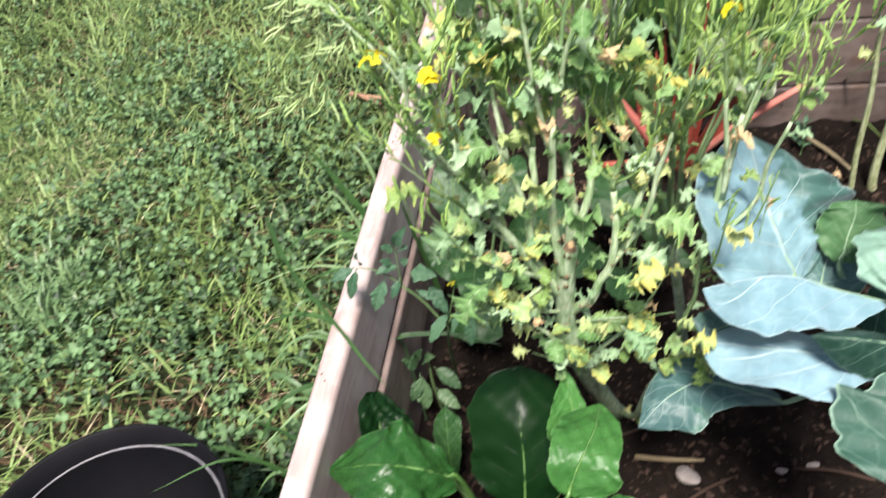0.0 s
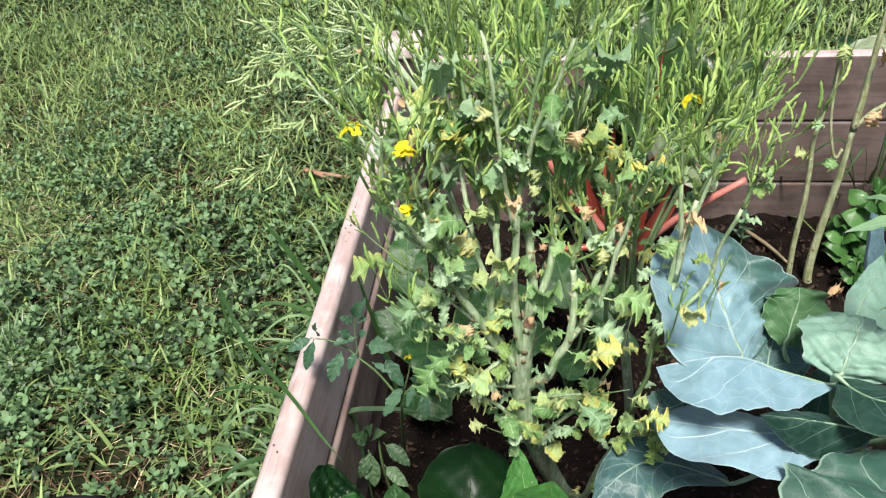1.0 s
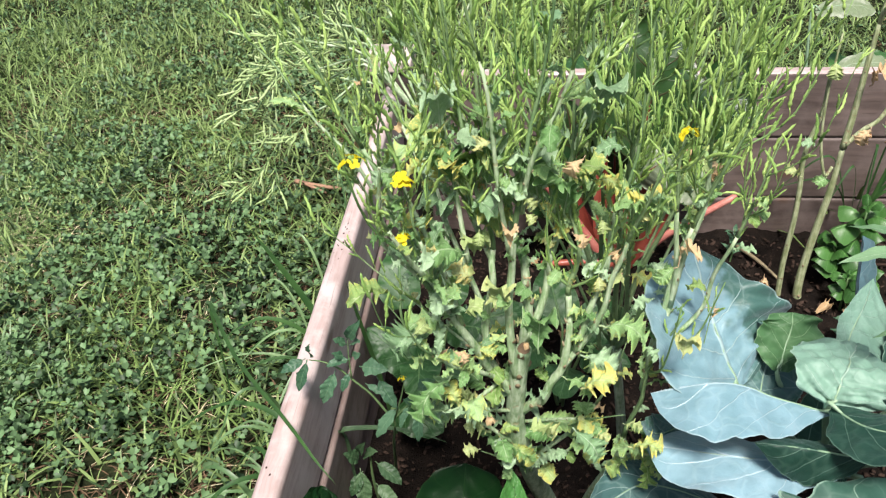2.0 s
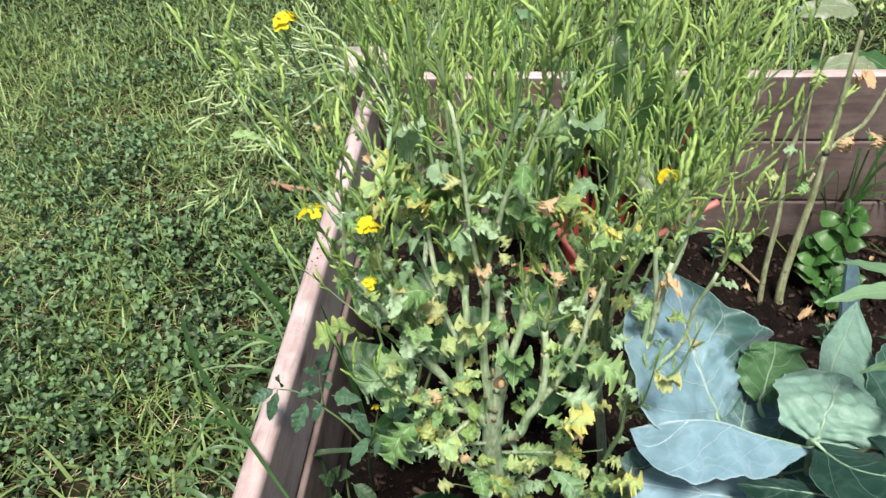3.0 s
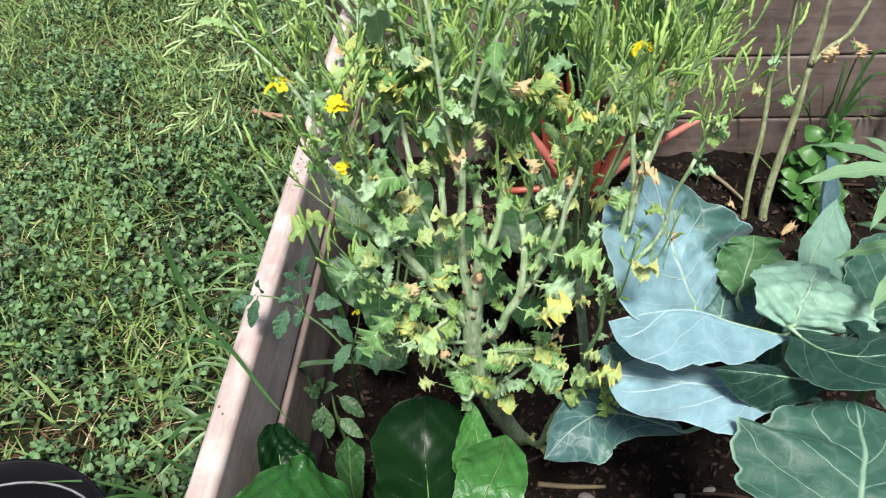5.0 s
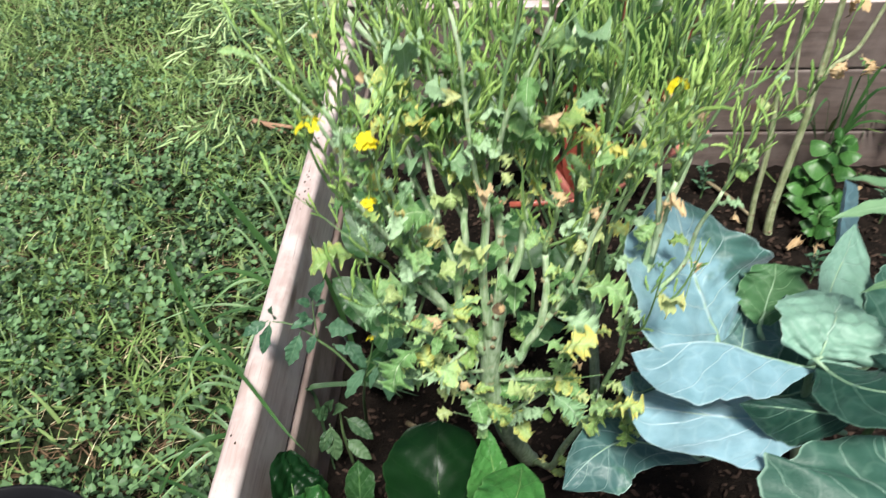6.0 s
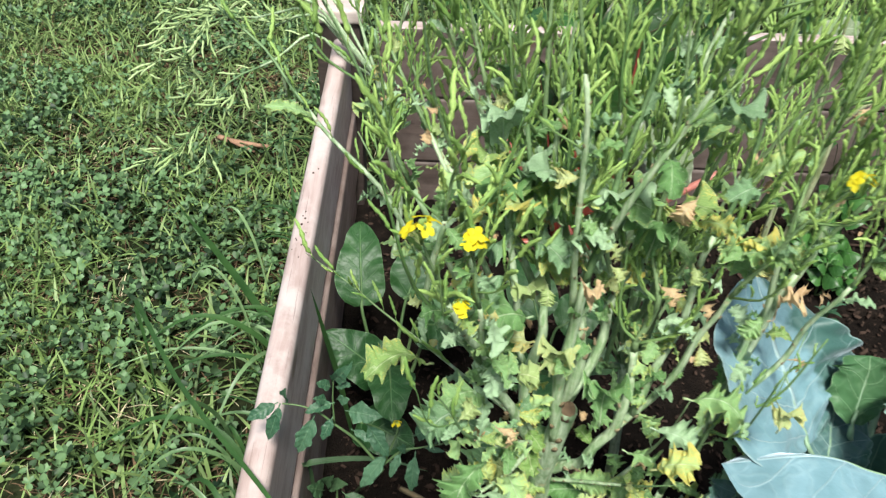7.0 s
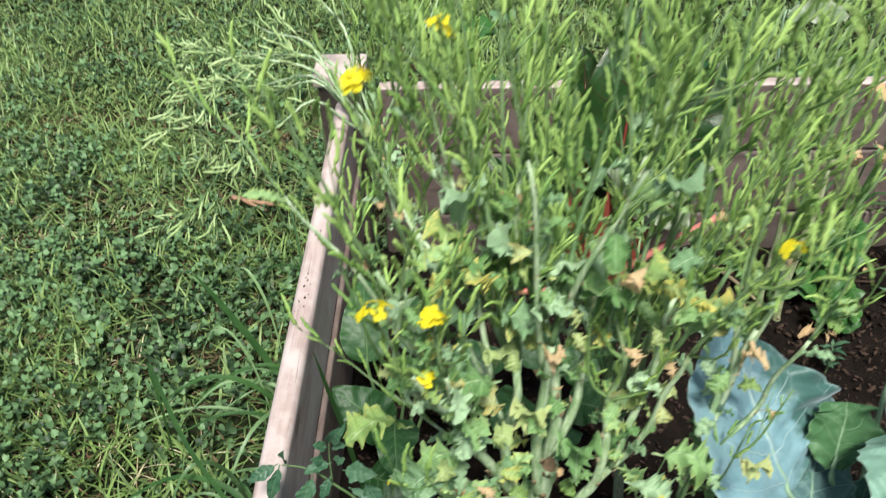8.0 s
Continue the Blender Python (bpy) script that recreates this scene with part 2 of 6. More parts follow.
M_REDLEAF = leaf_material("red_chard_leaf", (0.008, 0.032, 0.008), (0.024, 0.066, 0.016), (0.06, 0.025, 0.015), side=6, slant=1.2, net=40.0, rough=0.3, through=0.15, bump=0.9)
M_MILDEW = leaf_material("mildewed_leaf", (0.14, 0.20, 0.10), (0.28, 0.33, 0.21), (0.32, 0.38, 0.26), side=6, net=90.0, rough=0.75, patch=(0.46, 0.49, 0.40), spots=0.34)
M_BROAD = leaf_material("broad_leaf", (0.016, 0.062, 0.016), (0.040, 0.118, 0.032), (0.11, 0.22, 0.09), side=6, net=70.0, rough=0.45)
M_TOMATO = leaf_material("tomato_leaf", (0.032, 0.100, 0.052), (0.095, 0.200, 0.110), (0.15, 0.27, 0.15), side=6, net=120.0, rough=0.42)
M_WEED = leaf_material("weed_leaf", (0.035, 0.085, 0.035), (0.090, 0.165, 0.075), (0.13, 0.21, 0.10), side=5, rough=0.5)
M_TOMATO_STEM = plain_material("tomato_stem", (0.06, 0.12, 0.04), (0.13, 0.21, 0.08), 50, 0.6)
M_BASIL = leaf_material("basil_leaf", (0.022, 0.085, 0.016), (0.075, 0.205, 0.045), (0.14, 0.30, 0.09), side=5, rough=0.38)
M_PALM = leaf_material("palmate_leaf", (0.12, 0.24, 0.115), (0.225, 0.375, 0.205), (0.31, 0.46, 0.28), side=14, slant=2.0, rough=0.5)
M_TAN = stem_material("old_stalk", (0.17, 0.21, 0.09), (0.42, 0.46, 0.28), (0.26, 0.19, 0.10))
M_TAN_RING = plain_material("stalk_ring", (0.13, 0.095, 0.05), (0.30, 0.25, 0.15), 24, 0.7, 0.6)
M_CLOVER = plain_material("clover", (0.004, 0.016, 0.006), (0.140, 0.248, 0.108), 3.0, 0.5, 0.1, 0.15, True, **{"Specular IOR Level": 0.3})
M_GRASS = plain_material("grass", (0.012, 0.034, 0.009), (0.195, 0.300, 0.088), 3.0, 0.45, 0.1, 0.2, True, **{"Specular IOR Level": 0.3})
M_GRASS_PALE = plain_material("sunny_grass", (0.020, 0.050, 0.014), (0.250, 0.355, 0.125), 3.0, 0.45, 0.1, 0.2, True, **{"Specular IOR Level": 0.3})
M_BLADE = plain_material("long_grass_blade", (0.016, 0.052, 0.014), (0.050, 0.115, 0.032), 20.0, 0.55, 0.2, 0.1, **{"Specular IOR Level": 0.2})
M_BLADE_LIGHT = plain_material("light_grass_blade", (0.060, 0.130, 0.045), (0.240, 0.370, 0.170), 20.0, 0.45, 0.2, 0.15)
M_THATCH = plain_material("dry_grass", (0.018, 0.011, 0.007), (0.165, 0.108, 0.064), 4.0, 0.8, 0.2, 0.0, True, **{"Specular IOR Level": 0.1})
M_STRAW = plain_material("straw", (0.30, 0.24, 0.13), (0.62, 0.55, 0.36), 4.0, 0.7, 0.2, 0.0, True)
M_TURF = plain_material("turf_soil", (0.006, 0.009, 0.004), (0.024, 0.030, 0.012), 9.0, 0.95, 0.8, dist=0.01, **{"Specular IOR Level": 0.1})
M_SOIL = plain_material("garden_soil", (0.006, 0.0045, 0.0035), (0.030, 0.021, 0.016), 30.0, 0.95, 1.0, dist=0.008, **{"Specular IOR Level": 0.1})
M_CHIP = plain_material("bark_chip", (0.005, 0.004, 0.003), (0.052, 0.034, 0.026), 30.0, 0.9, 0.6, 0.0, True, **{"Specular IOR Level": 0.1})
M_STICK = plain_material("stick", (0.24, 0.12, 0.07), (0.42, 0.25, 0.16), 60.0, 0.8, 0.8)
M_BARK = plain_material("dry_stump", (0.10, 0.06, 0.035), (0.30, 0.20, 0.12), 80.0, 0.9, 1.0)
M_STONE = plain_material("pale_stone", (0.16, 0.14, 0.13), (0.36, 0.32, 0.30), 90.0, 0.8, 0.6)
M_POT = plain_material("black_plastic", (0.003, 0.003, 0.004), (0.007, 0.007, 0.009), 14.0, 0.6, 0.15, **{"Specular IOR Level": 0.12})
M_POT_LINE = plain_material("grey_plastic", (0.10, 0.10, 0.11), (0.26, 0.25, 0.27), 60.0, 0.6, 0.3)
M_PURPLE = plain_material("purple_petal", (0.16, 0.07, 0.22), (0.30, 0.16, 0.38), 80.0, 0.5, through=0.2)
M_ORANGE = plain_material("orange_petal", (0.75, 0.28, 0.02), (0.85, 0.42, 0.04), 80.0, 0.5, through=0.2)


# ---- mesh tools ----
class Shape:
    """Gathers vertices, faces and blade coordinates for one mesh."""

    def __init__(self):
        self.v, self.f, self.uv, self.m = [], [], [], []

    def grid(self, pts, uvs, mat=0, wrap=False):
        rows, cols = pts.shape[:2]
        k = len(self.v)
        self.v += [tuple(p) for p in pts.reshape(-1, 3).tolist()]
        self.uv += [tuple(p) for p in uvs.reshape(-1, 2).tolist()]
        for i in range(rows - 1):
            for j in range(cols if wrap else cols - 1):
                a, b = k + i * cols + j, k + i * cols + (j + 1) % cols
                self.f.append((a, b, b + cols, a + cols))
                self.m.append(mat)

    def tube(self, pts, radii, sides=6, mat=0, smooth=3):
        p = spline(pts, smooth) if smooth > 1 else np.array(pts, float)
        r = np.interp(np.linspace(0, 1, len(p)), np.linspace(0, 1, len(radii)), radii)
        t = np.gradient(p, axis=0)
        t /= np.linalg.norm(t, axis=1)[:, None] + 1e-9
        ref = np.array((0.31, 0.17, 0.93)) if abs(t[0][2]) < 0.9 else np.array((1.0, 0.1, 0.0))
        a = np.cross(t, ref)
        a /= np.linalg.norm(a, axis=1)[:, None] + 1e-9
        b = np.cross(t, a)
        ang = np.linspace(0, 2 * np.pi, sides, endpoint=False)
        ring = p[:, None] + r[:, None, None] * (a[:, None] * np.cos(ang)[None, :, None] + b[:, None] * np.sin(ang)[None, :, None])
        uv = np.zeros((len(p), sides, 2))
        uv[..., 0] = np.linspace(0, 1, len(p))[:, None]
        k = len(self.v)
        self.grid(ring, uv, mat, True)
        self.f += [tuple(range(k + sides - 1, k - 1, -1)), tuple(range(len(self.v) - sides, len(self.v)))]
        self.m += [mat, mat]
        return p

    def mesh(self, name, mats, origin=(0, 0, 0), smooth=True):
        me = bpy.data.meshes.new(name)
        v = np.array(self.v, float) - np.array(origin, float)
        me.from_pydata(v.tolist(), [], self.f)
        for m in mats:
            me.materials.append(m)
        me.polygons.foreach_set("material_index", self.m)
        me.polygons.foreach_set("use_smooth", [smooth] * len(self.f))
        lay = me.uv_layers.new(name="UVMap")
        idx = np.empty(len(me.loops), np.int32)
        me.loops.foreach_get("vertex_index", idx)
        lay.data.foreach_set("uv", np.array(self.uv, np.float32)[idx].ravel())
        me.update()
        return me


def spline(pts, per=4):
    """Catmull-Rom curve through points."""
    p = np.array(pts, float)
    q = np.vstack([2 * p[0] - p[1], p, 2 * p[-1] - p[-2]])
    out = []
    for i in range(1, len(q) - 2):
        for s in np.linspace(0, 1, per, endpoint=False):
            a, b, c, d = q[i - 1], q[i], q[i + 1], q[i + 2]
            out.append(0.5 * (2 * b + (c - a) * s + (2 * a - 5 * b + 4 * c - d) * s**2 + (3 * b - a - 3 * c + d) * s**3))
    out.append(p[-1])
    return np.array(out)


OUTLINES = {
    "ovate": lambda u: np.sin(np.pi * np.clip(u, 0, 1) ** 0.75) ** 0.8,
    "spoon": lambda u: np.clip(1 - (2 * np.clip(u, 0, 1) ** 1.15 - 1) ** 2, 0, 1) ** 0.55,
    "heart": lambda u: np.clip(1 - (2 * np.clip(u, 0, 1) ** 0.6 - 1) ** 2, 0, 1) ** 0.6,
    "lance": lambda u: np.sin(np.pi * np.clip(u, 0, 1) ** 0.85) ** 1.1,
    "strap": lambda u: np.clip(1 - u, 0, 1) ** 0.5 * (0.6 + 0.4 * np.sin(np.pi * np.clip(u, 0, 1))),
}


def blade(s, base, tip, width, up=(0, 0, 1), arch=0.3, outline="ovate", nu=14, nv=8, fold=0.15, cup=0.0, ruffle=0.0, rf=4.0, teeth=0.0, tn=9, pucker=0.0, seed=0, mat=0):
    """One leaf blade from base to tip. arch bows it upward, in parts of its length; up is the side it shows."""
    g = np.random.default_rng(seed)
    base, tip, up = (np.array(x, float) for x in (base, tip, up))
    y = tip - base
    length = np.linalg.norm(y)
    y /= length
    x = np.cross(y, up)
    x /= np.linalg.norm(x)
    z = np.cross(x, y)
    u = np.linspace(0, 1, nu + 1)
    v = np.linspace(-1, 1, nv + 1)
    U, V = np.meshgrid(u, v, indexing="ij")
    w = width / 2 * OUTLINES[outline](np.clip(U, 0.004, 0.996))
    ph = g.uniform(0, 6.28, 6)
    if teeth:
        saw = np.abs(((U * tn + 0.8 * np.sin(5 * U + ph[3]) + 0.5 * ph[5]) % 1.0) - 0.35) * (0.8 + 0.5 * np.sin(11 * U + ph[2] + np.sign(V)))
        lobe = np.abs(np.sin(np.pi * U * min(tn * 0.36, 3.4 + ph[3] * 0.25) + ph[4] + 0.6 * np.sign(V)))
        w = w * (1 - 0.42 * teeth * saw * np.abs(V) ** 2 - 0.6 * teeth * lobe * np.abs(V))
    w = w * (1 + 0.07 * np.sin(7 * U + ph[0] + np.sign(V)))
    X = V * w
    av = np.abs(V)
    side = np.where(V > 0, ph[1], ph[2])
    Z = arch * length * 4 * U * (1 - U) + fold * np.abs(X) + cup * X * X / max(width, 1e-6) * 4
    Z = Z + ruffle * width * av**2 * np.sin(2 * np.pi * rf * U + side + 1.1 * np.sin(6 * U + ph[3]))
    Z = Z + 0.35 * ruffle * width * av**3 * np.sin(2 * np.pi * rf * 2.3 * U + side * 2)
    if pucker:
        Z = Z + pucker * min(width, length * 0.7) * (np.sin(2 * np.pi * (5.5 * U - 0.85 * av) + ph[3]) * (0.3 + av) * (1 - 0.6 * av) + 0.5 * np.sin(23 * U + ph[4]) * np.sin(9 * V + ph[5]))
    P = base + U[..., None] * length * y + X[..., None] * x + Z[..., None] * z
    s.grid(P, np.stack([U, V * 0.5 + 0.5], -1), mat)
    mid = P[:, nv // 2]
    return mid, z


def side_profile(rows, u, base):
    """Half width and rise angle of one side of a leaf along its midrib. rows: share of the length, width, degrees."""
    k = [(0.0, rows[0][1] * base, rows[0][2])] + list(rows) + [(1.0, 0.0, rows[-1][2])]
    c = spline(k, 10)
    return np.clip(np.interp(u, c[:, 0], c[:, 1]), 0, None), np.radians(np.interp(u, c[:, 0], c[:, 2]))


def broad_blade(s, mid, right, left, up, seed=0, ruffle=0.05, pucker=0.02, base=0.35, nu=48, nv=10, mat=0, ribs=1.0):
    """A broad leaf blade: its midrib bends through points, and each side has its own width and rise."""
    g = np.random.default_rng(seed)
    c = spline(mid, 12)
    u = np.linspace(0, 1, nu + 1)
    P = np.stack([np.interp(u, np.linspace(0, 1, len(c)), c[:, i]) for i in range(3)], -1)
    T = np.gradient(P, axis=0)
    T /= np.linalg.norm(T, axis=1)[:, None]
    X = np.cross(T, np.array(up, float))
    X /= np.linalg.norm(X, axis=1)[:, None]
    N = np.cross(X, T)
    v = np.linspace(-1, 1, 2 * nv + 1)
    U, V = np.meshgrid(u, v, indexing="ij")
    av = np.abs(V)
    ph = g.uniform(0, 6.28, 8)
    wr, ar = side_profile(right, u, base)
    wl, al = side_profile(left, u, base)
    w = np.where(V > 0, wr[:, None], wl[:, None])
    a = np.where(V > 0, ar[:, None], al[:, None])
    sg = np.sign(V)
    w = w * (1 + av * (0.035 * np.sin(17 * U + ph[0] + 2 * sg) + 0.02 * np.sin(41 * U + ph[1] + sg) + 0.012 * np.sin(83 * U + ph[2])))
    x = V * w * np.cos(a)
    z = av**1.3 * w * np.sin(a)
    z = z + ruffle * w * av**2.2 * (np.sin(15 * U + ph[3] + 2.4 * sg + np.sin(7 * U + ph[4])) + 0.5 * np.sin(37 * U + ph[5] + sg))
    vein = 5.0 * U - 1.1 * av + 0.15 * sg
    z = z + pucker * np.sqrt(w * 0.06) * (ribs * av * (1.1 - av) * 3 * np.abs(np.sin(np.pi * vein)) ** 0.7 + 0.6 * np.sin(21 * U + ph[6] + 3 * V) * np.sin(7 * V + ph[7] + 4 * U) + 0.35 * np.sin(43 * U + ph[1]) * np.sin(15 * V + ph[2]))
    G = P[:, None] + x[..., None] * X[:, None] + z[..., None] * N[:, None]
    s.grid(G, np.stack([U, V * 0.5 + 0.5], -1), mat)
    return G[:, nv]


def stalked_leaf(plant, base, crown, mid, right, left, up, mats, seed, rib=0.0012, ruffle=0.05, pucker=0.02, label="", ribs=1.0):
    """A broad leaf on the plant with its own midrib and stalk."""
    s = Shape()
    line = broad_blade(s, [rel(p, base) for p in mid], right, left, up, seed, ruffle, pucker, ribs=ribs)
    s.tube((line[:-4] - np.array(up) * rib * 0.4)[::5], [rib, rib * 0.8, rib * 0.5, rib * 0.25], 6, 1, 2)
    ob = part("leaf", s.mesh("leaf", mats), plant, label)
    q = Shape()
    d = (line[1] - line[0]) / np.linalg.norm(line[1] - line[0])
    c = np.array(rel(crown, base))
    q.tube([c, c * 0.5 + line[0] * 0.5 - (0, 0, 0.01), line[0] - d * 0.010, line[0] + d * 0.014], [rib * 4.0, rib * 3.4, rib * 2.2, rib * 0.9], 7, 0, 4)
    part("leaf_stalk", q.mesh("leaf_stalk", [mats[1]]), ob, "pale green leaf stalk")


def part(name, me, parent, label="", at=None):
    ob = new(name, me)
    ob.parent = parent
    if at is not None:
        ob.matrix_basis = at
    if label:
        ob["label"] = label
    return ob


def thing(name, base, label, category, group="", kind=""):
    ob = new(name)
    ob.location, ob.empty_display_size = base, 0.05
    return tagged(ob, label, category, group, kind)


def mesh_thing(name, me, base, label, category, group="", kind=""):
    ob = new(name, me)
    ob.location = base
    return tagged(ob, label, category, group, kind)


def box_mesh(name, size, mat, bevel=0.004, segs=2):
    bm = bmesh.new()
    bmesh.ops.create_cube(bm, size=1.0, matrix=Matrix.Diagonal((*size, 1)))
    bmesh.ops.bevel(bm, geom=bm.edges[:], offset=bevel, segments=segs, affect="EDGES", profile=0.6)
    me = bpy.data.meshes.new(name)
    bm.to_mesh(me)
    bm.free()
    me.materials.append(mat)
    for p in me.polygons:
        p.use_smooth = len(p.vertices) < 5 and p.area < 0.02
    return me


def waves(x, y, seed, scale):
    """Smooth patchy values from 0 to 1 over the plan."""
    g = np.random.default_rng(seed)
    tot = np.zeros_like(x)
    for _ in range(9):
        a, k = g.uniform(0, 6.28), scale * g.uniform(0.5, 2.2)
        tot += np.sin(k * (x * np.cos(a) + y * np.sin(a)) + g.uniform(0, 6.28))
    return 0.5 + tot / 9 * 1.1


def many(name, tmpl_v, tmpl_f, mats4, mat):
    """One mesh of many copies of a small template. mats4: n x 3 x 4."""
    tv = np.array(tmpl_v, float)
    n, k = len(mats4), len(tv)
    v = np.einsum("nij,kj->nki", mats4[:, :, :3], tv) + mats4[:, None, :, 3]
    f = (np.array(tmpl_f)[None] + (np.arange(n) * k)[:, None, None]).reshape(-1, len(tmpl_f[0]))
    return flat_mesh(name, v.reshape(-1, 3), f, mat)


def flat_mesh(name, v, f, mat):
    me = bpy.data.meshes.new(name)
    me.vertices.add(len(v))
    me.vertices.foreach_set("co", np.asarray(v, np.float32).ravel())
    c = f.shape[1]
    me.loops.add(f.size)
    me.loops.foreach_set("vertex_index", f.astype(np.int32).ravel())
    me.polygons.add(len(f))
    me.polygons.foreach_set("loop_start", np.arange(0, f.size, c, dtype=np.int32))
    me.materials.append(mat)
    me.update(calc_edges=True)
    me.validate()
    return me


# ---- ground ----
BOARD, THICK, TOP, SOIL = 0.165, 0.034, 0.495, 0.06
LEFT, RIGHT, BACK, FRONT = 0.0, 1.83, 0.0, -1.50


def ground():
    inner = np.linspace(-4, 4, 81)
    ax = np.concatenate([[-400, -100, -30, -12, -7], inner, [7, 12, 30, 100, 400]])
    X, Y = np.meshgrid(ax, ax, indexing="ij")
    near = np.clip(1.5 - np.hypot(X, Y) / 6, 0, 1)
    Z = (waves(X, Y, 3, 5.0) - 0.5) * 0.025 * near - 0.012
    s = Shape()
    s.grid(np.stack([X, Y, Z], -1), np.stack([X, Y], -1))
    return mesh_thing("ground", s.mesh("ground", [M_TURF]), (0, 0, 0), "dark turf soil of a mown lawn", "ground", kind="structure")


ground()


def frames(pos, yaw, tilt, lean, size):
    """Placing matrices: turn about z, tilt back, scale."""
    n = len(pos)
    cy, sy, ct, st = np.cos(yaw), np.sin(yaw), np.cos(tilt), np.sin(tilt)
    m = np.zeros((n, 3, 4))
    ux = np.stack([cy, sy, lean], -1)
    uy = np.stack([-sy * ct, cy * ct, st], -1)
    uz = np.cross(ux, uy)
    for i, a in enumerate((ux, uy, uz)):
        m[:, :, i] = a * size[:, None]
    m[:, :, 3] = pos
    return m


def outside_bed(x, y):
    return (x < LEFT - THICK - 0.005) | (y > BACK + THICK + 0.005) | (x > RIGHT + THICK + 0.01) | (y < FRONT - THICK - 0.01)


def scatter(n, cx, cy, sx, sy, seed, keep, scale=6.0):
    """Places thick about a centre and thinning out around it."""
    g = np.random.default_rng(seed)
    x, y = cx + g.normal(0, sx, n), cy + g.normal(0, sy, n)
    w = waves(x, y, seed + 1, scale)
    ok = outside_bed(x, y) & (g.uniform(0, 1, n) < keep(w))
    return x[ok], y[ok], g


def clover_field(n, cx, cy, sx, sy, seed, size, keep=lambda w: np.clip(w * 1.8 - 0.3, 0.2, 1)):
    x, y, g = scatter(n, cx, cy, sx, sy, seed, keep)
    k = len(x)
    h = 0.002 + 0.060 * g.uniform(0, 1, k) ** 1.4
    yaw = g.uniform(0, 6.28, k)
    allm = []
    sz = g.uniform(0.7, 1.25, k) * size
    for i in range(3):
        a = yaw + i * 2.094 + g.normal(0, 0.15, k)
        allm.append(frames(np.stack([x, y, h], -1), a, g.normal(0.0, 0.6, k), g.normal(0, 0.5, k), sz))
    tv = [(0, 0, 0), (0.30, 0.30, 0.16), (0.44, 0.66, 0.26), (0.30, 1.0, 0.20), (0.0, 0.82, 0.0), (-0.30, 1.0, 0.20), (-0.44, 0.66, 0.26), (-0.30, 0.30, 0.16)]
    return many("clover", tv, [(0, 1, 2), (0, 2, 3), (0, 3, 4), (0, 4, 5), (0, 5, 6), (0, 6, 7)], np.concatenate(allm), M_CLOVER)


def blades_field(name, n, cx, cy, sx, sy, seed, size, mat, keep, tilt=(0.9, 0.35), width=0.05):
    x, y, g = scatter(n, cx, cy, sx, sy, seed, keep)
    k = len(x)
    m = frames(np.stack([x, y, np.full(k, -0.004)], -1), g.uniform(0, 6.28, k), np.clip(g.normal(tilt[0], tilt[1], k), 0.05, 1.5), g.normal(0, 0.15, k), g.uniform(0.5, 1.5, k) * size)
    w = width
    tv = [(-w, 0, 0), (w, 0, 0), (-w * 0.9, 0.4, -0.02), (w * 0.9, 0.4, -0.02), (-w * 0.6, 0.75, -0.12), (w * 0.6, 0.75, -0.12), (-0.004, 1.0, -0.28), (0.004, 1.0, -0.28)]
    return many(name, tv, [(0, 1, 3, 2), (2, 3, 5, 4), (4, 5, 7, 6)], m, mat)


def stuff(name, me, label, category):
    return tagged(new(name, me), label, category, kind="stuff")


LAWN = "mown green lawn grass mixed with clover"
THIN, EVEN = (lambda w: np.clip(1.2 - w, 0.3, 1)), (lambda w: np.clip(1.2 - w * 1.3, 0.08, 1))
stuff("clover_patch", clover_field(9000, -0.68, -0.20, 0.60, 0.90, 21, 0.0155, lambda w: np.clip(w * 4.2 - 1.5, 0.04, 1)), "dense dark-green clover growing through the lawn", "clover")
stuff("clover_patch", clover_field(14000, -1.0, 1.7, 1.6, 1.1, 23, 0.0130), "dark-green clover growing through the lawn", "clover")
stuff("clover_patch", clover_field(1500, -0.62, -0.95, 0.45, 0.34, 25, 0.0155), "dense dark-green clover growing through the lawn", "clover")
stuff("lawn_grass", blades_field("lawn_grass", 9500, -0.90, -0.25, 0.75, 1.0, 31, 0.050, M_GRASS, THIN, (0.50, 0.4), 0.026), LAWN, "grass")
stuff("lawn_grass", blades_field("lawn_grass", 86000, -0.8, 1.8, 1.7, 1.1, 33, 0.062, M_GRASS_PALE, THIN, (0.6, 0.4), 0.036), LAWN, "grass")
stuff("lawn_grass", blades_field("lawn_grass", 80000, 0.0, 0.0, 3.0, 3.0, 35, 0.065, M_GRASS_PALE, THIN, (0.6, 0.4), 0.045), LAWN, "grass")
stuff("dry_grass", blades_field("dry_grass", 46000, -0.80, -0.10, 0.70, 1.0, 41, 0.036, M_THATCH, EVEN, (0.30, 0.3), 0.030), "brown dry clippings lying in the lawn", "grass")
stuff("lawn_grass", blades_field("lawn_grass", 26000, -0.85, 0.0, 0.75, 1.1, 37, 0.060, M_GRASS, lambda w: np.clip(w * 6 - 3.5, 0.02, 1), (0.65, 0.4), 0.034), LAWN, "grass")
stuff("lawn_grass", blades_field("lawn_grass", 11000, -1.25, 0.15, 0.26, 0.60, 38, 0.058, M_GRASS_PALE, THIN, (0.55, 0.4), 0.034), LAWN, "grass")
stuff("lawn_grass", blades_field("lawn_grass", 700, -0.93, -0.55, 0.06, 0.07, 39, 0.075, M_BLADE_LIGHT, THIN, (0.75, 0.4), 0.030), "bright tuft of longer grass in the lawn", "grass")
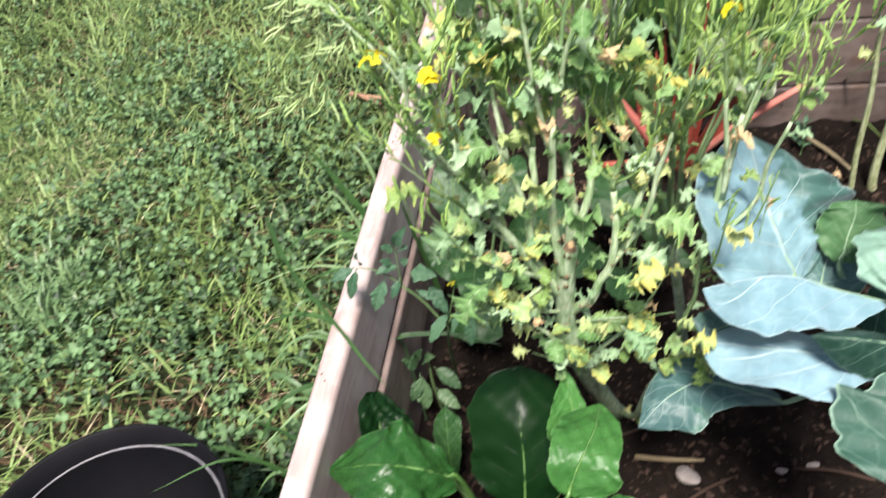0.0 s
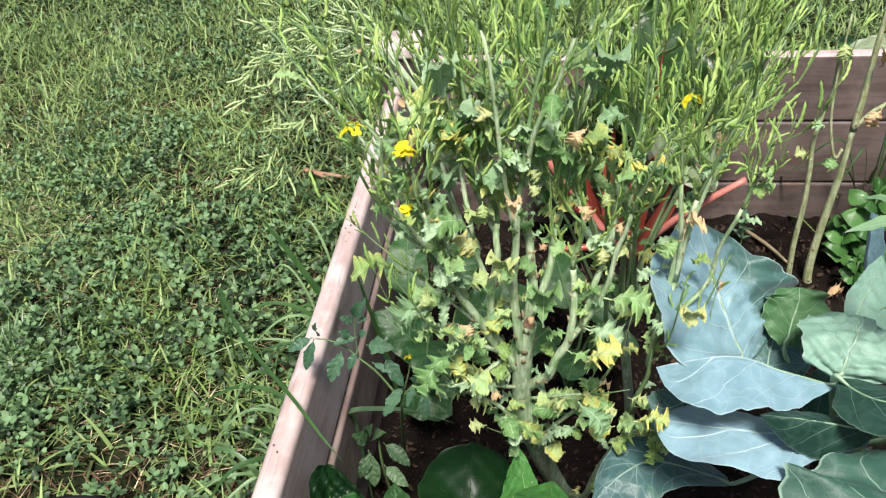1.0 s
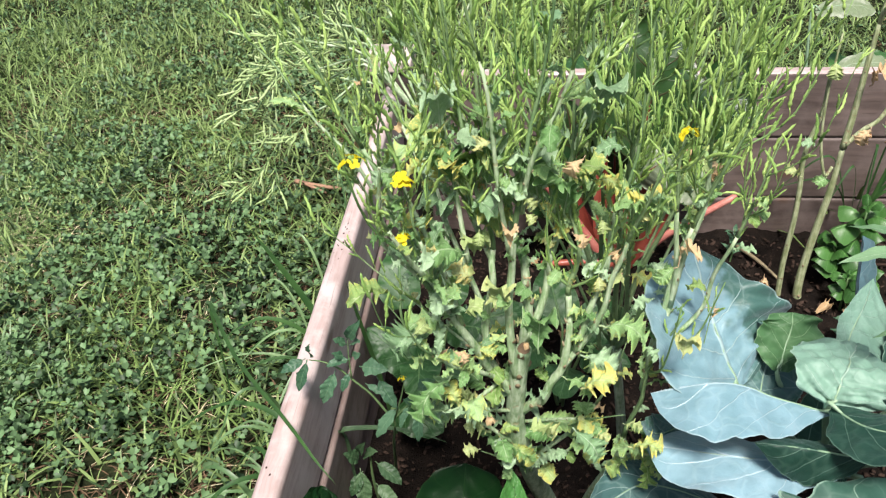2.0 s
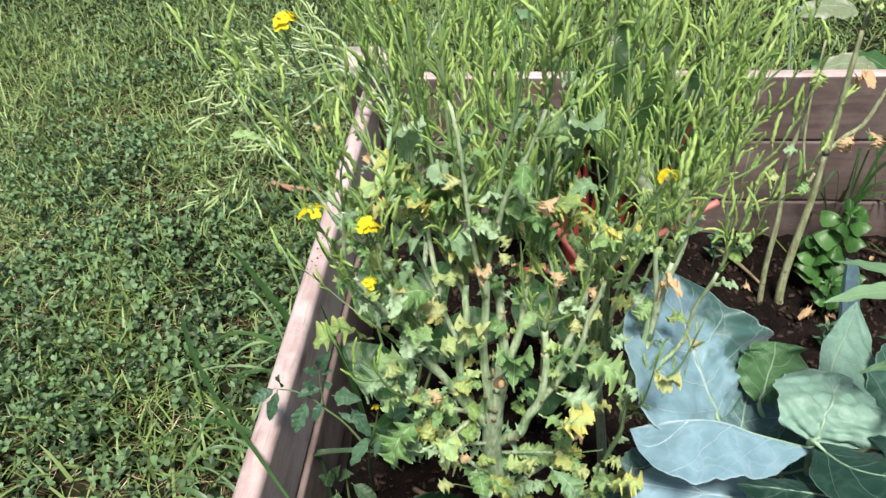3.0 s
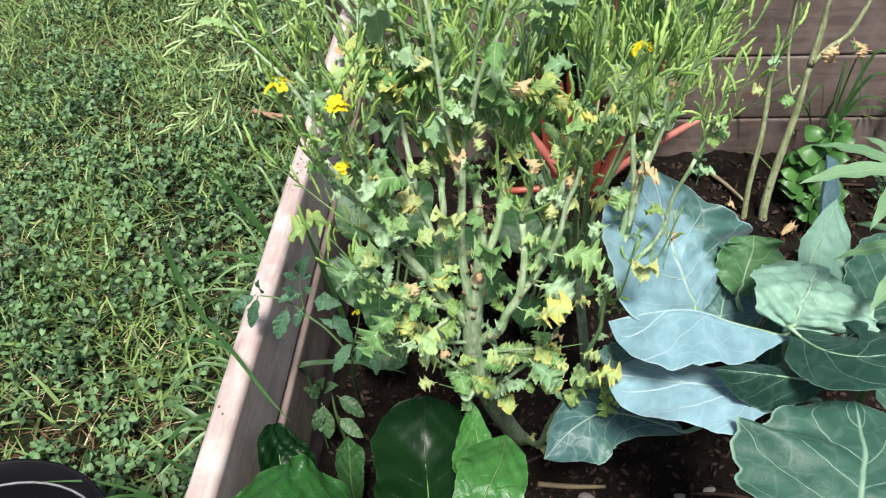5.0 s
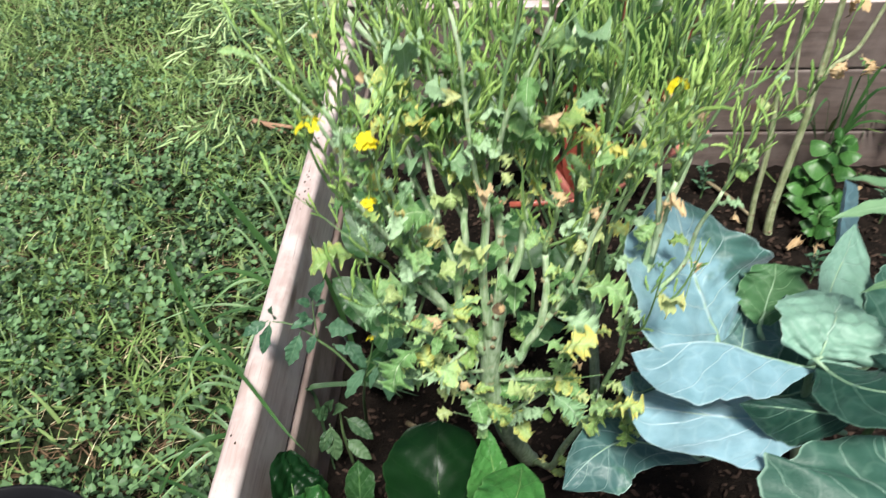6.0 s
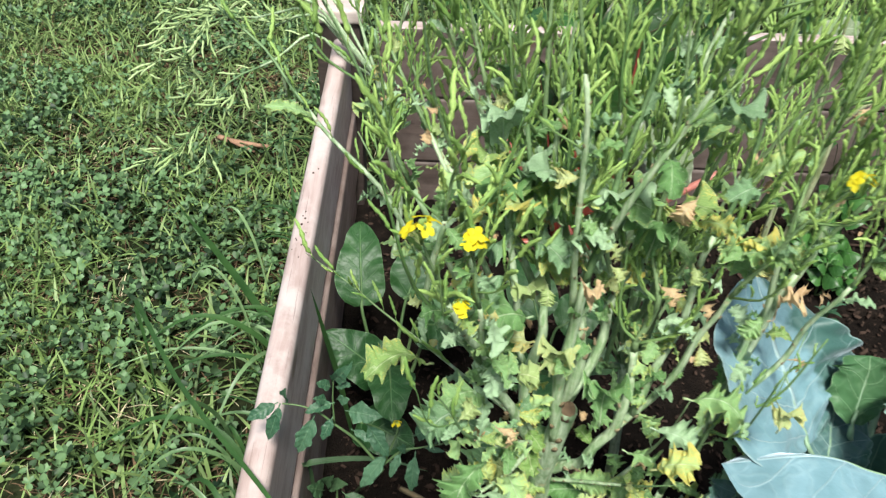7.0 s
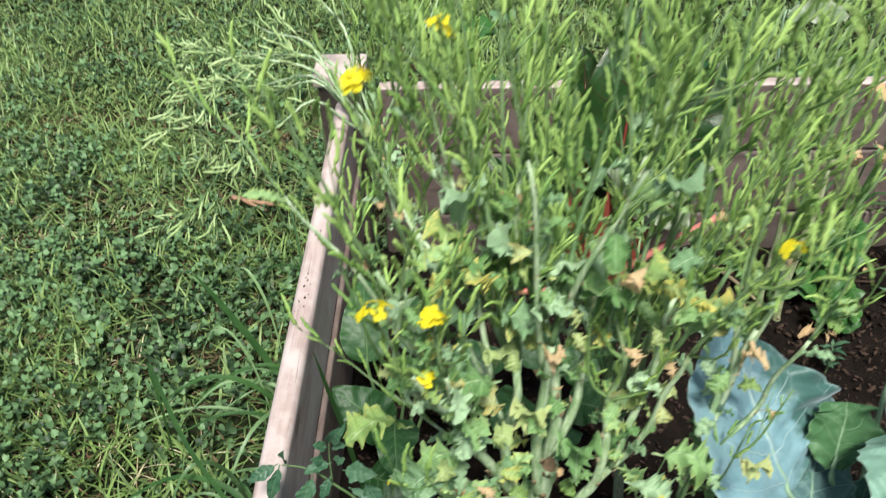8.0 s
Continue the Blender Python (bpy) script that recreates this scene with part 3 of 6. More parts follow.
stuff("dry_grass", blades_field("dry_grass", 2600, -1.20, 0.10, 0.18, 0.32, 45, 0.060, M_STRAW, THIN, (0.25, 0.2), 0.016), "bleached dry grass lying in a thin patch of the lawn", "grass")
stuff("dry_grass", blades_field("dry_grass", 2600, -0.8, 0.0, 0.7, 1.1, 47, 0.085, M_STRAW, EVEN, (0.20, 0.15), 0.011), "long pale straws lying on the lawn", "grass")
stuff("dry_grass", blades_field("dry_grass", 22000, -0.8, 1.8, 1.7, 1.1, 43, 0.048, M_THATCH, EVEN, (0.25, 0.25), 0.04), "brown dry clippings lying in the lawn", "grass")


# ---- raised bed ----
def raised_bed():
    bed = thing("raised_bed", (LEFT, BACK, 0), "raised garden bed of pinkish stained boards, filled with soil", "raised bed")
    long_y = BACK - FRONT - 0.10
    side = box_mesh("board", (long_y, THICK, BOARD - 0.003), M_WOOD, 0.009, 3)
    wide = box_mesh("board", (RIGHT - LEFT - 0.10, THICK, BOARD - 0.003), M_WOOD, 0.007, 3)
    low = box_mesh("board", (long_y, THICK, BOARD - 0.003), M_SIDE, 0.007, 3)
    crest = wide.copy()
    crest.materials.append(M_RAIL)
    # Top faces paler: weathering plus sun on the board edge, in the colour
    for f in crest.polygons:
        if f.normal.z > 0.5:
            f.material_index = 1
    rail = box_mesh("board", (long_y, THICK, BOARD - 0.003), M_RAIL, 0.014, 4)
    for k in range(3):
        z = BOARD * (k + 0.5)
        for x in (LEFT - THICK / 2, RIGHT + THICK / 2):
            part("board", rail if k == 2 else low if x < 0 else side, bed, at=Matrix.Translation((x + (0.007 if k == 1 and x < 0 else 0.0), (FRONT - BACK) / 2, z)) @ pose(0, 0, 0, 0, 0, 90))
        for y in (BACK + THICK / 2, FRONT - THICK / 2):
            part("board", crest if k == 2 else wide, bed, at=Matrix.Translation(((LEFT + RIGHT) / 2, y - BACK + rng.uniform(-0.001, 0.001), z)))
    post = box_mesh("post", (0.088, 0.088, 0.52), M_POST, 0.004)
    cap = box_mesh("cap", (0.106, 0.106, 0.030), M_CAP, 0.007, 3)
    for x, y in ((LEFT - 0.026, BACK + 0.006), (RIGHT + 0.026, BACK + 0.006), (LEFT - 0.026, FRONT - 0.006), (RIGHT + 0.026, FRONT - 0.006)):
        p = part("post", post, bed, at=Matrix.Translation((x, y, 0.26)) @ pose(0, 0, 0, 0, 90, 0) @ pose(0, 0, 0, 0, -90, 0))
        part("cap", cap, p, "pale weathered square post cap", Matrix.Translation((0, 0, 0.272)))
    g = np.random.default_rng(17)
    bm = bmesh.new()
    bmesh.ops.create_icosphere(bm, subdivisions=1, radius=0.0022, matrix=Matrix.Diagonal((1.0, 1.5, 0.5, 1)))
    dot = bpy.data.meshes.new("dirt_speck")
    bm.to_mesh(dot)
    bm.free()
    dot.materials.append(M_CHIP)
    for k in range(16):
        x, y = LEFT - THICK / 2 + g.uniform(-0.010, 0.008), g.choice((-0.68, -0.52, -0.64, -1.15)) + g.uniform(-0.05, 0.05)
        part("dirt_speck", dot, bed, at=Matrix.Translation((x, y, TOP - 0.0015)) @ Matrix.Scale(g.uniform(0.3, 0.9), 4))
    return bed


raised_bed()


def soil_height(x, y):
    return SOIL + (waves(x, y, 8, 9.0) - 0.5) * 0.03


def soil():
    ax, ay = np.linspace(LEFT + 0.001, RIGHT - 0.001, 120), np.linspace(FRONT + 0.001, BACK - 0.001, 90)
    X, Y = np.meshgrid(ax, ay, indexing="ij")
    Z = soil_height(X, Y) + (waves(X, Y, 9, 40.0) - 0.5) * 0.012 + np.random.default_rng(4).normal(0, 0.0022, X.shape)
    s = Shape()
    s.grid(np.stack([X, Y, Z], -1), np.stack([X, Y], -1))
    ob = mesh_thing("garden_soil", s.mesh("garden_soil", [M_SOIL]), (0, 0, 0), "dark crumbly garden soil filling the bed", "soil", kind="structure")
    g = np.random.default_rng(14)
    n = 16000
    x, y = g.uniform(LEFT + 0.02, 1.5, n), g.uniform(FRONT + 0.1, BACK - 0.02, n)
    pos = np.stack([x, y, soil_height(x, y) + 0.006], -1)
    m = frames(pos, g.uniform(0, 6.28, n), g.normal(0, 0.5, n), g.normal(0, 0.4, n), g.uniform(0.3, 1.25, n) ** 3 * 0.0044)
    tv = [(-1.2, -0.05, -0.2), (0.5, -0.5, -0.2), (1.1, 0.25, -0.2), (-0.5, 0.55, -0.2), (-0.9, -0.1, 0.2), (0.4, -0.35, 0.4), (0.7, 0.2, 0.15), (-0.4, 0.4, 0.3)]
    tf = [(4, 5, 6, 7), (0, 1, 5, 4), (1, 2, 6, 5), (2, 3, 7, 6), (3, 0, 4, 7)]
    stuff("bark_chips", many("bark_chips", tv, tf, m, M_CHIP), "brown bark chips and crumbs scattered over the bed soil", "mulch")
    return ob


soil()


# ---- plants ----
def rel(p, base):
    return tuple(np.array(p, float) - np.array(base, float))


def turn_to(direction, roll, at, scale=1.0):
    """Pose whose y runs along direction."""
    q = Vector(direction).to_track_quat("Y", "Z").to_matrix().to_4x4()
    return Matrix.Translation(at) @ q @ pose(0, 0, 0, 0, roll, 0) @ Matrix.Scale(scale, 4)


def pod_mesh(seed, mat, fat, curl=1.0):
    """A beaded seed pod on its thin stalk, one unit long, along y."""
    g = np.random.default_rng(seed)
    s = Shape()
    bend = g.uniform(-0.18, 0.30) * curl
    ys = np.linspace(0.28, 1.0, 9)
    pts = [(0.02 * math.sin(9 * y + seed), y, bend * (y - 0.28) ** 2 * 3) for y in ys]
    rad = [0.036, 0.078, 0.048, 0.084, 0.048, 0.080, 0.048, 0.056, 0.012]
    s.tube(pts, [r * fat * g.uniform(0.9, 1.12) for r in rad], 5, 0, 1)
    s.tube([(0, 0, 0), (0, 0.16, -0.02), (0, 0.30, 0)], [0.014, 0.012, 0.018], 3, 0, 1)
    return s.mesh("seed_pod", [mat])


PODS = [pod_mesh(i, M_POD, 0.70) for i in range(5)]
PODS_PALE = [pod_mesh(i + 9, M_POD_PALE, 0.70, 0.35) for i in range(3)]


def ragged_leaf(seed, mat, long=1.45, lobes=0.5, arch=0.25):
    """A frilled, lobed and toothed leaf on a short stalk, about one unit wide, along y."""
    g = np.random.default_rng(seed)
    nu, nv = 110, 6
    u, v = np.linspace(0, 1, nu + 1), np.linspace(-1, 1, 2 * nv + 1)
    U, V = np.meshgrid(u, v, indexing="ij")
    av, sg = np.abs(V), np.sign(V)
    ph = g.uniform(0, 6.28, 8)
    peak = lambda q: 1 - np.abs((q % 1.0) * 2 - 1)
    w = 0.56 * np.clip(1 - (2 * np.clip(U, 0.004, 0.996) ** g.uniform(1.1, 1.5) - 1) ** 2, 0, 1) ** 0.5
    big = peak(U * g.uniform(2.4, 3.4) + ph[0] + 0.2 * sg) ** 0.8
    small = peak(U * g.uniform(9, 13) + 0.4 * np.sin(5 * U + ph[1]) + ph[2] * sg)
    w = w * (1 - av * (lobes * (1 - big) + 0.30 * (1 - small) * (0.75 + 0.5 * np.sin(9 * U + ph[3] + sg))))
    X = V * w + 0.06 * np.sin(3 * U + ph[4])
    Y = 0.22 + (long - 0.22) * U + av * w * 0.35
    Z = arch * 4 * U * (1 - U) * long + g.uniform(-0.2, 0.5) * np.abs(V * w)
    Z = Z + w * av**2 * (0.55 * np.sin(17 * U + ph[5] + 2.1 * sg) + 0.36 * np.sin(39 * U + ph[6] + sg)) + 0.05 * np.sin(23 * U + ph[7]) * np.sin(5 * V)
    s = Shape()
    s.grid(np.stack([X, Y, Z], -1), np.stack([U, V * 0.5 + 0.5], -1))
    s.tube([(X[0, nv], 0, -0.03), (X[0, nv], 0.12, 0.0), (X[0, nv], 0.24, 0.0), (X[27, nv], Y[27, nv], Z[27, nv])], [0.035, 0.03, 0.026, 0.012], 4, 0, 2)
    return s.mesh("leaf", [mat])


LEAF_GREEN = [ragged_leaf(i, (M_KALE, M_KALE, M_KALE_PALE, M_KALE_LIME)[i % 4], 1.35 + 0.25 * (i % 3), rng.uniform(0.10, 0.32)) for i in range(12)]
LEAF_PALE = [ragged_leaf(i + 60, (M_KALE_LIME, M_KALE_PALE, M_KALE)[i % 3], 1.4 + 0.2 * (i % 3), 0.3) for i in range(5)]
LEAF_NARROW = [ragged_leaf(i + 40, (M_KALE, M_KALE_PALE)[i % 2], 3.0 + 0.5 * (i % 3), 0.12, 0.18) for i in range(5)]
LEAF_YELLOW = [ragged_leaf(i + 20, M_KALE_YELLOW, 1.25, 0.12) for i in range(4)]
LEAF_DRY = [ragged_leaf(i + 30, M_DRY, 1.4, 0.2, 0.5) for i in range(3)]


def flower_mesh(seed):
    """A loose cluster of four-petalled yellow flowers with buds, one unit across."""
    g = np.random.default_rng(seed)
    s = Shape()
    for k in range(6):
        a, r = g.uniform(0, 6.28), g.uniform(0.1, 0.42)
        c = np.array((math.cos(a) * r, math.sin(a) * r, g.uniform(-0.1, 0.25)))
        n = np.array((math.cos(a) * 0.7, math.sin(a) * 0.7, 0.8))
        t = np.cross(n, (0.3, 0.5, 0.2))
        t /= np.linalg.norm(t)
        b = np.cross(n, t)
        for i in range(4):
            d = t * math.cos(i * 1.57 + 0.3) + b * math.sin(i * 1.57 + 0.3)
            blade(s, c, c + d * g.uniform(0.26, 0.36), 0.27, n, 0.1, "spoon", 4, 4, 0.1, seed=k * 4 + i)
        s.tube([(0, 0, -0.6), tuple(c * 0.5 - (0, 0, 0.2)), tuple(c)], [0.025, 0.02, 0.02], 3, 1, 1)
    for k in range(7):
        a, r = g.uniform(0, 6.28), g.uniform(0, 0.15)
        c = np.array((math.cos(a) * r, math.sin(a) * r, g.uniform(0.1, 0.35)))
        s.tube([c - (0, 0, 0.12), c, c + (0, 0, 0.12)], [0.02, 0.055, 0.02], 5, 1, 1)
    return s.mesh("flower", [M_PETAL, M_POD])


FLOWERS = [flower_mesh(i) for i in range(3)]


def along(p, s):
    """Point and direction at the share s of a polyline."""
    i = min(int(s * (len(p) - 1)), len(p) - 2)
    f = s * (len(p) - 1) - i
    return p[i] * (1 - f) + p[i + 1] * f, (p[i + 1] - p[i]) / (np.linalg.norm(p[i + 1] - p[i]) + 1e-9)


def kale_branch(plant, base, pts, seed, thick=0.0045, twigs=3, pods=9, leaves=4, start=0.35, flower=False, pale=False, spread=0.12, leaf_size=0.0235, pod_size=0.035, stem_mat=None, dry=0.06, reach=0.11):
    """One flowering stalk with side twigs, seed pods, ragged leaves and maybe a flower head at its tip."""
    g = np.random.default_rng(seed)
    s = Shape()
    rp = [np.array(rel(p, base)) for p in pts]
    rp = [rp[0]] + [q for a, b in zip(rp, rp[1:]) for q in ((a + b) / 2 + g.normal(0, 0.025, 3) * np.linalg.norm(b - a), b)]
    main = spline(rp, 3)
    girth = thick * np.interp(np.linspace(0, 1, len(main)), (0, 0.33, 0.67, 1), (1, 0.80, 0.46, 0.16))
    cut = int(len(main) * 0.55)
    s.tube(main[: cut + 1], girth[: cut + 1], 6, 0, 1)
    s.tube(main[cut:], girth[cut:], 6, 3, 1)
    for k in range(7):
        p, d = along(main, 0.04 + 0.55 * (k + g.uniform(0, 0.8)) / 7)
        o = g.normal(0, 1, 3)
        o -= d * (o @ d)
        o /= np.linalg.norm(o)
        r = thick * (1 - 0.06 * k)
        s.tube([p + o * r * 0.5, p + o * r * 1.05, p + o * r * 1.4 + d * r * 1.2], [r * 0.55, r * 0.38, r * 0.12], 5, 2, 1)
    lines = [(main, start)]
    for k in range(twigs):
        p, d = along(main, g.uniform(start, 0.9))
        out = g.normal(0, 1, 3) * (1, 1, 0.2)
        out /= np.linalg.norm(out)
        ln = reach * g.uniform(0.5, 1.3)
        q = p + (d * 0.7 + out * 0.6) * ln * 0.45
        end = q + (d * 0.35 + out * 0.15 + np.array((0, 0, 0.65)) * (0 if pale else 1)) * ln * 0.8
        tw = s.tube([p, q, end], [thick * 0.30, thick * 0.22, thick * 0.12], 5, 1, 4)
        lines.append((tw, 0.2))
    ob = part("branch", s.mesh("branch", [stem_mat or M_BRANCH, M_TWIG, M_TAN_RING, M_STALK]), plant)
    bank = PODS_PALE if pale else PODS
    for line, s0 in lines:
        for k in range(pods):
            p, d = along(line, s0 + (0.99 - s0) * (k + g.uniform(0, 0.8)) / pods)
            o = g.normal(0, 1, 3)
            o -= d * (o @ d)
            dirn = d * 0.55 + o / (np.linalg.norm(o) + 1e-9) * g.uniform(0.2, 0.5 if pale else 0.62) + np.array((0, 0, 0.1 if pale else 0.62))
            part("seed_pod", bank[g.integers(len(bank))], ob, at=turn_to(dirn, g.uniform(0, 360), p, pod_size * g.uniform(0.5, 1.15)))
    for k in range(leaves):
        p, d = along(main, g.uniform(0.08, min(0.85, start + 0.22)))
        o = g.normal(0, 1, 3) * (1, 1, 0.4)
        dirn = o / np.linalg.norm(o) + np.array((0, 0, g.uniform(-0.5, 0.6)))
        r = g.uniform()
        narrow = r > 0.62 and pods > 0
        size2 = leaf_size * (0.55 if r < dry else 0.7 if r < dry + 0.08 else 0.62 if narrow else 0.9)
        bank2 = LEAF_DRY if r < dry else LEAF_YELLOW if r < dry + 0.08 else LEAF_NARROW if narrow else LEAF_GREEN
        dirn = dirn + d * 0.9 if narrow else dirn
        part("leaf", bank2[g.integers(len(bank2))], ob, at=turn_to(dirn, g.uniform(-50, 50), p, size2 * g.uniform(0.6, 1.35)))
    if flower:
        part("flower", FLOWERS[g.integers(3)], ob, "bright yellow four-petalled flower head", at=Matrix.Translation(main[-1] + (0.002, -0.008, 0.008)) @ pose(0, 0, 0, g.uniform(5, 30), g.uniform(-15, 15), g.uniform(0, 360)) @ Matrix.Scale(0.0185, 4))
    return ob, main


def big_kale():
    base = (0.352, -0.86, SOIL)
    plant = thing("kale_plant", base, "bolted kale, yellow flowers, green seed pods, ragged yellowing leaves", "vegetable plant", "bolted kale")
    s = Shape()
    stem = s.tube([rel(p, base) for p in ((0.354, -0.86, 0.040), (0.339, -0.93, 0.141), (0.308, -1.03, 0.328), (0.291, -1.09, 0.451), (0.280, -1.115, 0.536), (0.283, -1.135, 0.631), (0.289, -1.140, 0.676))], [0.013, 0.014, 0.014, 0.0125, 0.0115, 0.0105, 0.009], 10, 0, 5)
    g = np.random.default_rng(77)
    for k in range(14):
        p, d = along(stem, 0.40 + 0.58 * (k + g.uniform(0, 0.8)) / 14)
        o = g.normal(0, 1, 3)
        o -= d * (o @ d)
        o /= np.linalg.norm(o)
        q = p + o * 0.008
        s.tube([q - o * 0.003, q + o * 0.0018, q + o * 0.0035 + d * 0.004], [0.0055, 0.0036, 0.0012], 6, 1, 1)
    part("stem", s.mesh("stem", [M_STEM, M_TAN_RING]), plant, "thick pale-green stem knobbed with old leaf scars")
    s = Shape()
    s.tube([rel(p, base) for p in ((0.287, -1.141, 0.668), (0.289, -1.141, 0.678), (0.290, -1.140, 0.683))], [0.0082, 0.0070, 0.004], 8, 0, 1)
    part("stump", s.mesh("stump", [M_BARK]), plant, "dry brown cut end of the stem")
    seeds = iter(range(100, 170))

    def br(*pts, fl=False, th=0.004, tw=5, pd=11, lv=6, start=0.52, ls=0.0235):
        kale_branch(plant, base, pts, next(seeds), th, tw, pd, lv + 3 if pd == 0 else lv + 5, start, fl, leaf_size=ls * (0.85 if pd == 0 else 0.66))

    # left arm and its flower shoots
    br((0.282, -1.128, 0.590), (0.250, -1.145, 0.653), (0.217, -1.180, 0.750), (0.194, -1.210, 0.821), (0.178, -1.227, 0.876), fl=True, th=0.0065, tw=1, pd=4, lv=7, start=0.6, ls=0.0296)
    br((0.217, -1.180, 0.750), (0.200, -1.210, 0.831), (0.191, -1.230, 0.899), (0.183, -1.234, 0.943), fl=True, th=0.003, tw=2, pd=5, lv=6, start=0.4, ls=0.0265)
    br((0.213, -1.185, 0.763), (0.190, -1.230, 0.852), (0.167, -1.260, 0.930), (0.154, -1.277, 0.982), fl=True, th=0.003, tw=2, pd=6, lv=2, start=0.4)
    br((0.225, -1.175, 0.740), (0.200, -1.200, 0.860), (0.175, -1.230, 0.990), (0.151, -1.266, 1.121), fl=True, th=0.0030, tw=0, pd=5, lv=3, start=0.62)
    br((0.262, -1.140, 0.640), (0.200, -1.120, 0.690), (0.120, -1.095, 0.750), (0.058, -1.082, 0.800), th=0.0018, tw=0, pd=12, lv=1, start=0.35)
    br((0.217, -1.180, 0.750), (0.180, -1.200, 0.880), (0.135, -1.215, 1.000), (0.095, -1.220, 1.100), th=0.003, tw=1, pd=6, lv=1)
    br((0.262, -1.150, 0.640), (0.225, -1.200, 0.700), (0.190, -1.235, 0.760), (0.165, -1.255, 0.830), th=0.0028, tw=1, pd=3, lv=12, start=0.7, ls=0.0281)
    br((0.258, -1.150, 0.630), (0.215, -1.200, 0.640), (0.185, -1.230, 0.670), th=0.0025, tw=0, pd=0, lv=8, start=0.7, ls=0.0265)
    br((0.217, -1.180, 0.750), (0.170, -1.170, 0.850), (0.125, -1.150, 0.920), (0.064, -1.100, 0.963), (0.007, -1.050, 1.000), (-0.038, -1.000, 1.018), th=0.0024, tw=0, pd=16, lv=0, start=0.4)
    br((0.213, -1.185, 0.763), (0.161, -1.220, 0.869), (0.168, -1.240, 0.955), (0.172, -1.250, 1.000), (0.180, -1.260, 1.035), th=0.0026, tw=2, pd=10, lv=0, start=0.35)
    # upright stems from the node
    br((0.268, -1.132, 0.608), (0.250, -1.140, 0.661), (0.247, -1.140, 0.710), (0.256, -1.140, 0.770), (0.256, -1.130, 0.811), (0.242, -1.140, 0.873), (0.221, -1.120, 0.990), (0.205, -1.110, 1.120), th=0.0058, lv=9, start=0.6)
    br((0.281, -1.140, 0.635), (0.275, -1.150, 0.695), (0.273, -1.160, 0.764), (0.277, -1.160, 0.826), (0.284, -1.160, 0.888), (0.302, -1.140, 0.997), (0.315, -1.130, 1.130), th=0.0058, lv=8, start=0.6)
    br((0.289, -1.130, 0.652), (0.293, -1.130, 0.717), (0.287, -1.120, 0.783), (0.268, -1.110, 0.851), (0.246, -1.100, 0.908), (0.235, -1.080, 1.120), th=0.0065, lv=8, start=0.6)
    br((0.290, -1.130, 0.680), (0.312, -1.120, 0.747), (0.320, -1.110, 0.797), (0.316, -1.100, 0.844), (0.301, -1.090, 0.907), (0.280, -1.070, 1.120), th=0.005, lv=7, start=0.6)
    br((0.256, -1.135, 0.790), (0.210, -1.090, 0.900), (0.170, -1.060, 1.000), (0.140, -1.040, 1.120), th=0.0035, lv=4)
    br((0.247, -1.130, 0.720), (0.190, -1.080, 0.840), (0.140, -1.040, 0.940), (0.095, -1.000, 1.030), th=0.0030, tw=1, pd=7, lv=3)
    # right arm
    br((0.289, -1.120, 0.561), (0.312, -1.140, 0.600), (0.331, -1.145, 0.653), (0.337, -1.145, 0.706), (0.334, -1.140, 0.762), (0.343, -1.140, 0.811), (0.331, -1.130, 0.863), (0.315, -1.110, 1.100), th=0.0058, lv=6, start=0.55)
    br((0.333, -1.145, 0.657), (0.359, -1.150, 0.710), (0.375, -1.158, 0.787), (0.388, -1.170, 0.851), (0.404, -1.190, 0.922), (0.421, -1.204, 0.968), fl=True, th=0.0036, tw=3, pd=7, lv=7, start=0.55)
    br((0.345, -1.147, 0.680), (0.372, -1.130, 0.780), (0.395, -1.110, 0.900), (0.410, -1.100, 1.140), th=0.004, lv=6)
    # low right stem
    br((0.350, -0.900, 0.080), (0.372, -1.000, 0.211), (0.393, -1.070, 0.384), (0.410, -1.100, 0.470), (0.425, -1.120, 0.581), (0.428, -1.130, 0.644), (0.455, -1.135, 0.720), th=0.0058, tw=2, pd=4, lv=8, start=0.8)
    br((0.425, -1.120, 0.600), (0.439, -1.110, 0.707), (0.451, -1.120, 0.810), (0.474, -1.140, 0.911), (0.505, -1.143, 1.000), th=0.004, tw=5, pd=9, lv=4)
    br((0.428, -1.120, 0.640), (0.480, -1.110, 0.715), (0.493, -1.130, 0.809), (0.508, -1.132, 0.871), (0.520, -1.130, 0.930), th=0.003, tw=4, pd=8, lv=2)
    br((0.428, -1.125, 0.644), (0.445, -1.110, 0.715), (0.438, -1.120, 0.830), (0.432, -1.130, 0.915), (0.450, -1.130, 1.120), th=0.004, lv=5)
    br((0.445, -1.110, 0.715), (0.463, -1.120, 0.849), (0.461, -1.120, 0.937), (0.490, -1.120, 1.120), th=0.0035, tw=6, lv=3)
    # tall tops
    br((0.275, -1.150, 0.800), (0.255, -1.180, 1.000), (0.230, -1.200, 1.160), fl=True, th=0.003, tw=4, pd=10, lv=2, start=0.3)
    br((0.285, -1.150, 0.860), (0.320, -1.180, 1.000), (0.350, -1.210, 1.140), th=0.003, tw=5, lv=2, start=0.3)
    br((0.318, -1.105, 0.830), (0.370, -1.040, 0.980), (0.420, -1.000, 1.130), th=0.003, tw=5, lv=2, start=0.3)
    br((0.246, -1.100, 0.890), (0.215, -1.100, 0.990), (0.192, -1.100, 1.080), fl=True, th=0.0025, tw=3, pd=8, lv=2, start=0.3)
    br((0.232, -1.150, 0.800), (0.215, -1.120, 0.900), (0.190, -1.090, 1.000), (0.160, -1.060, 1.100), th=0.003, tw=5, pd=9, lv=4, start=0.35)
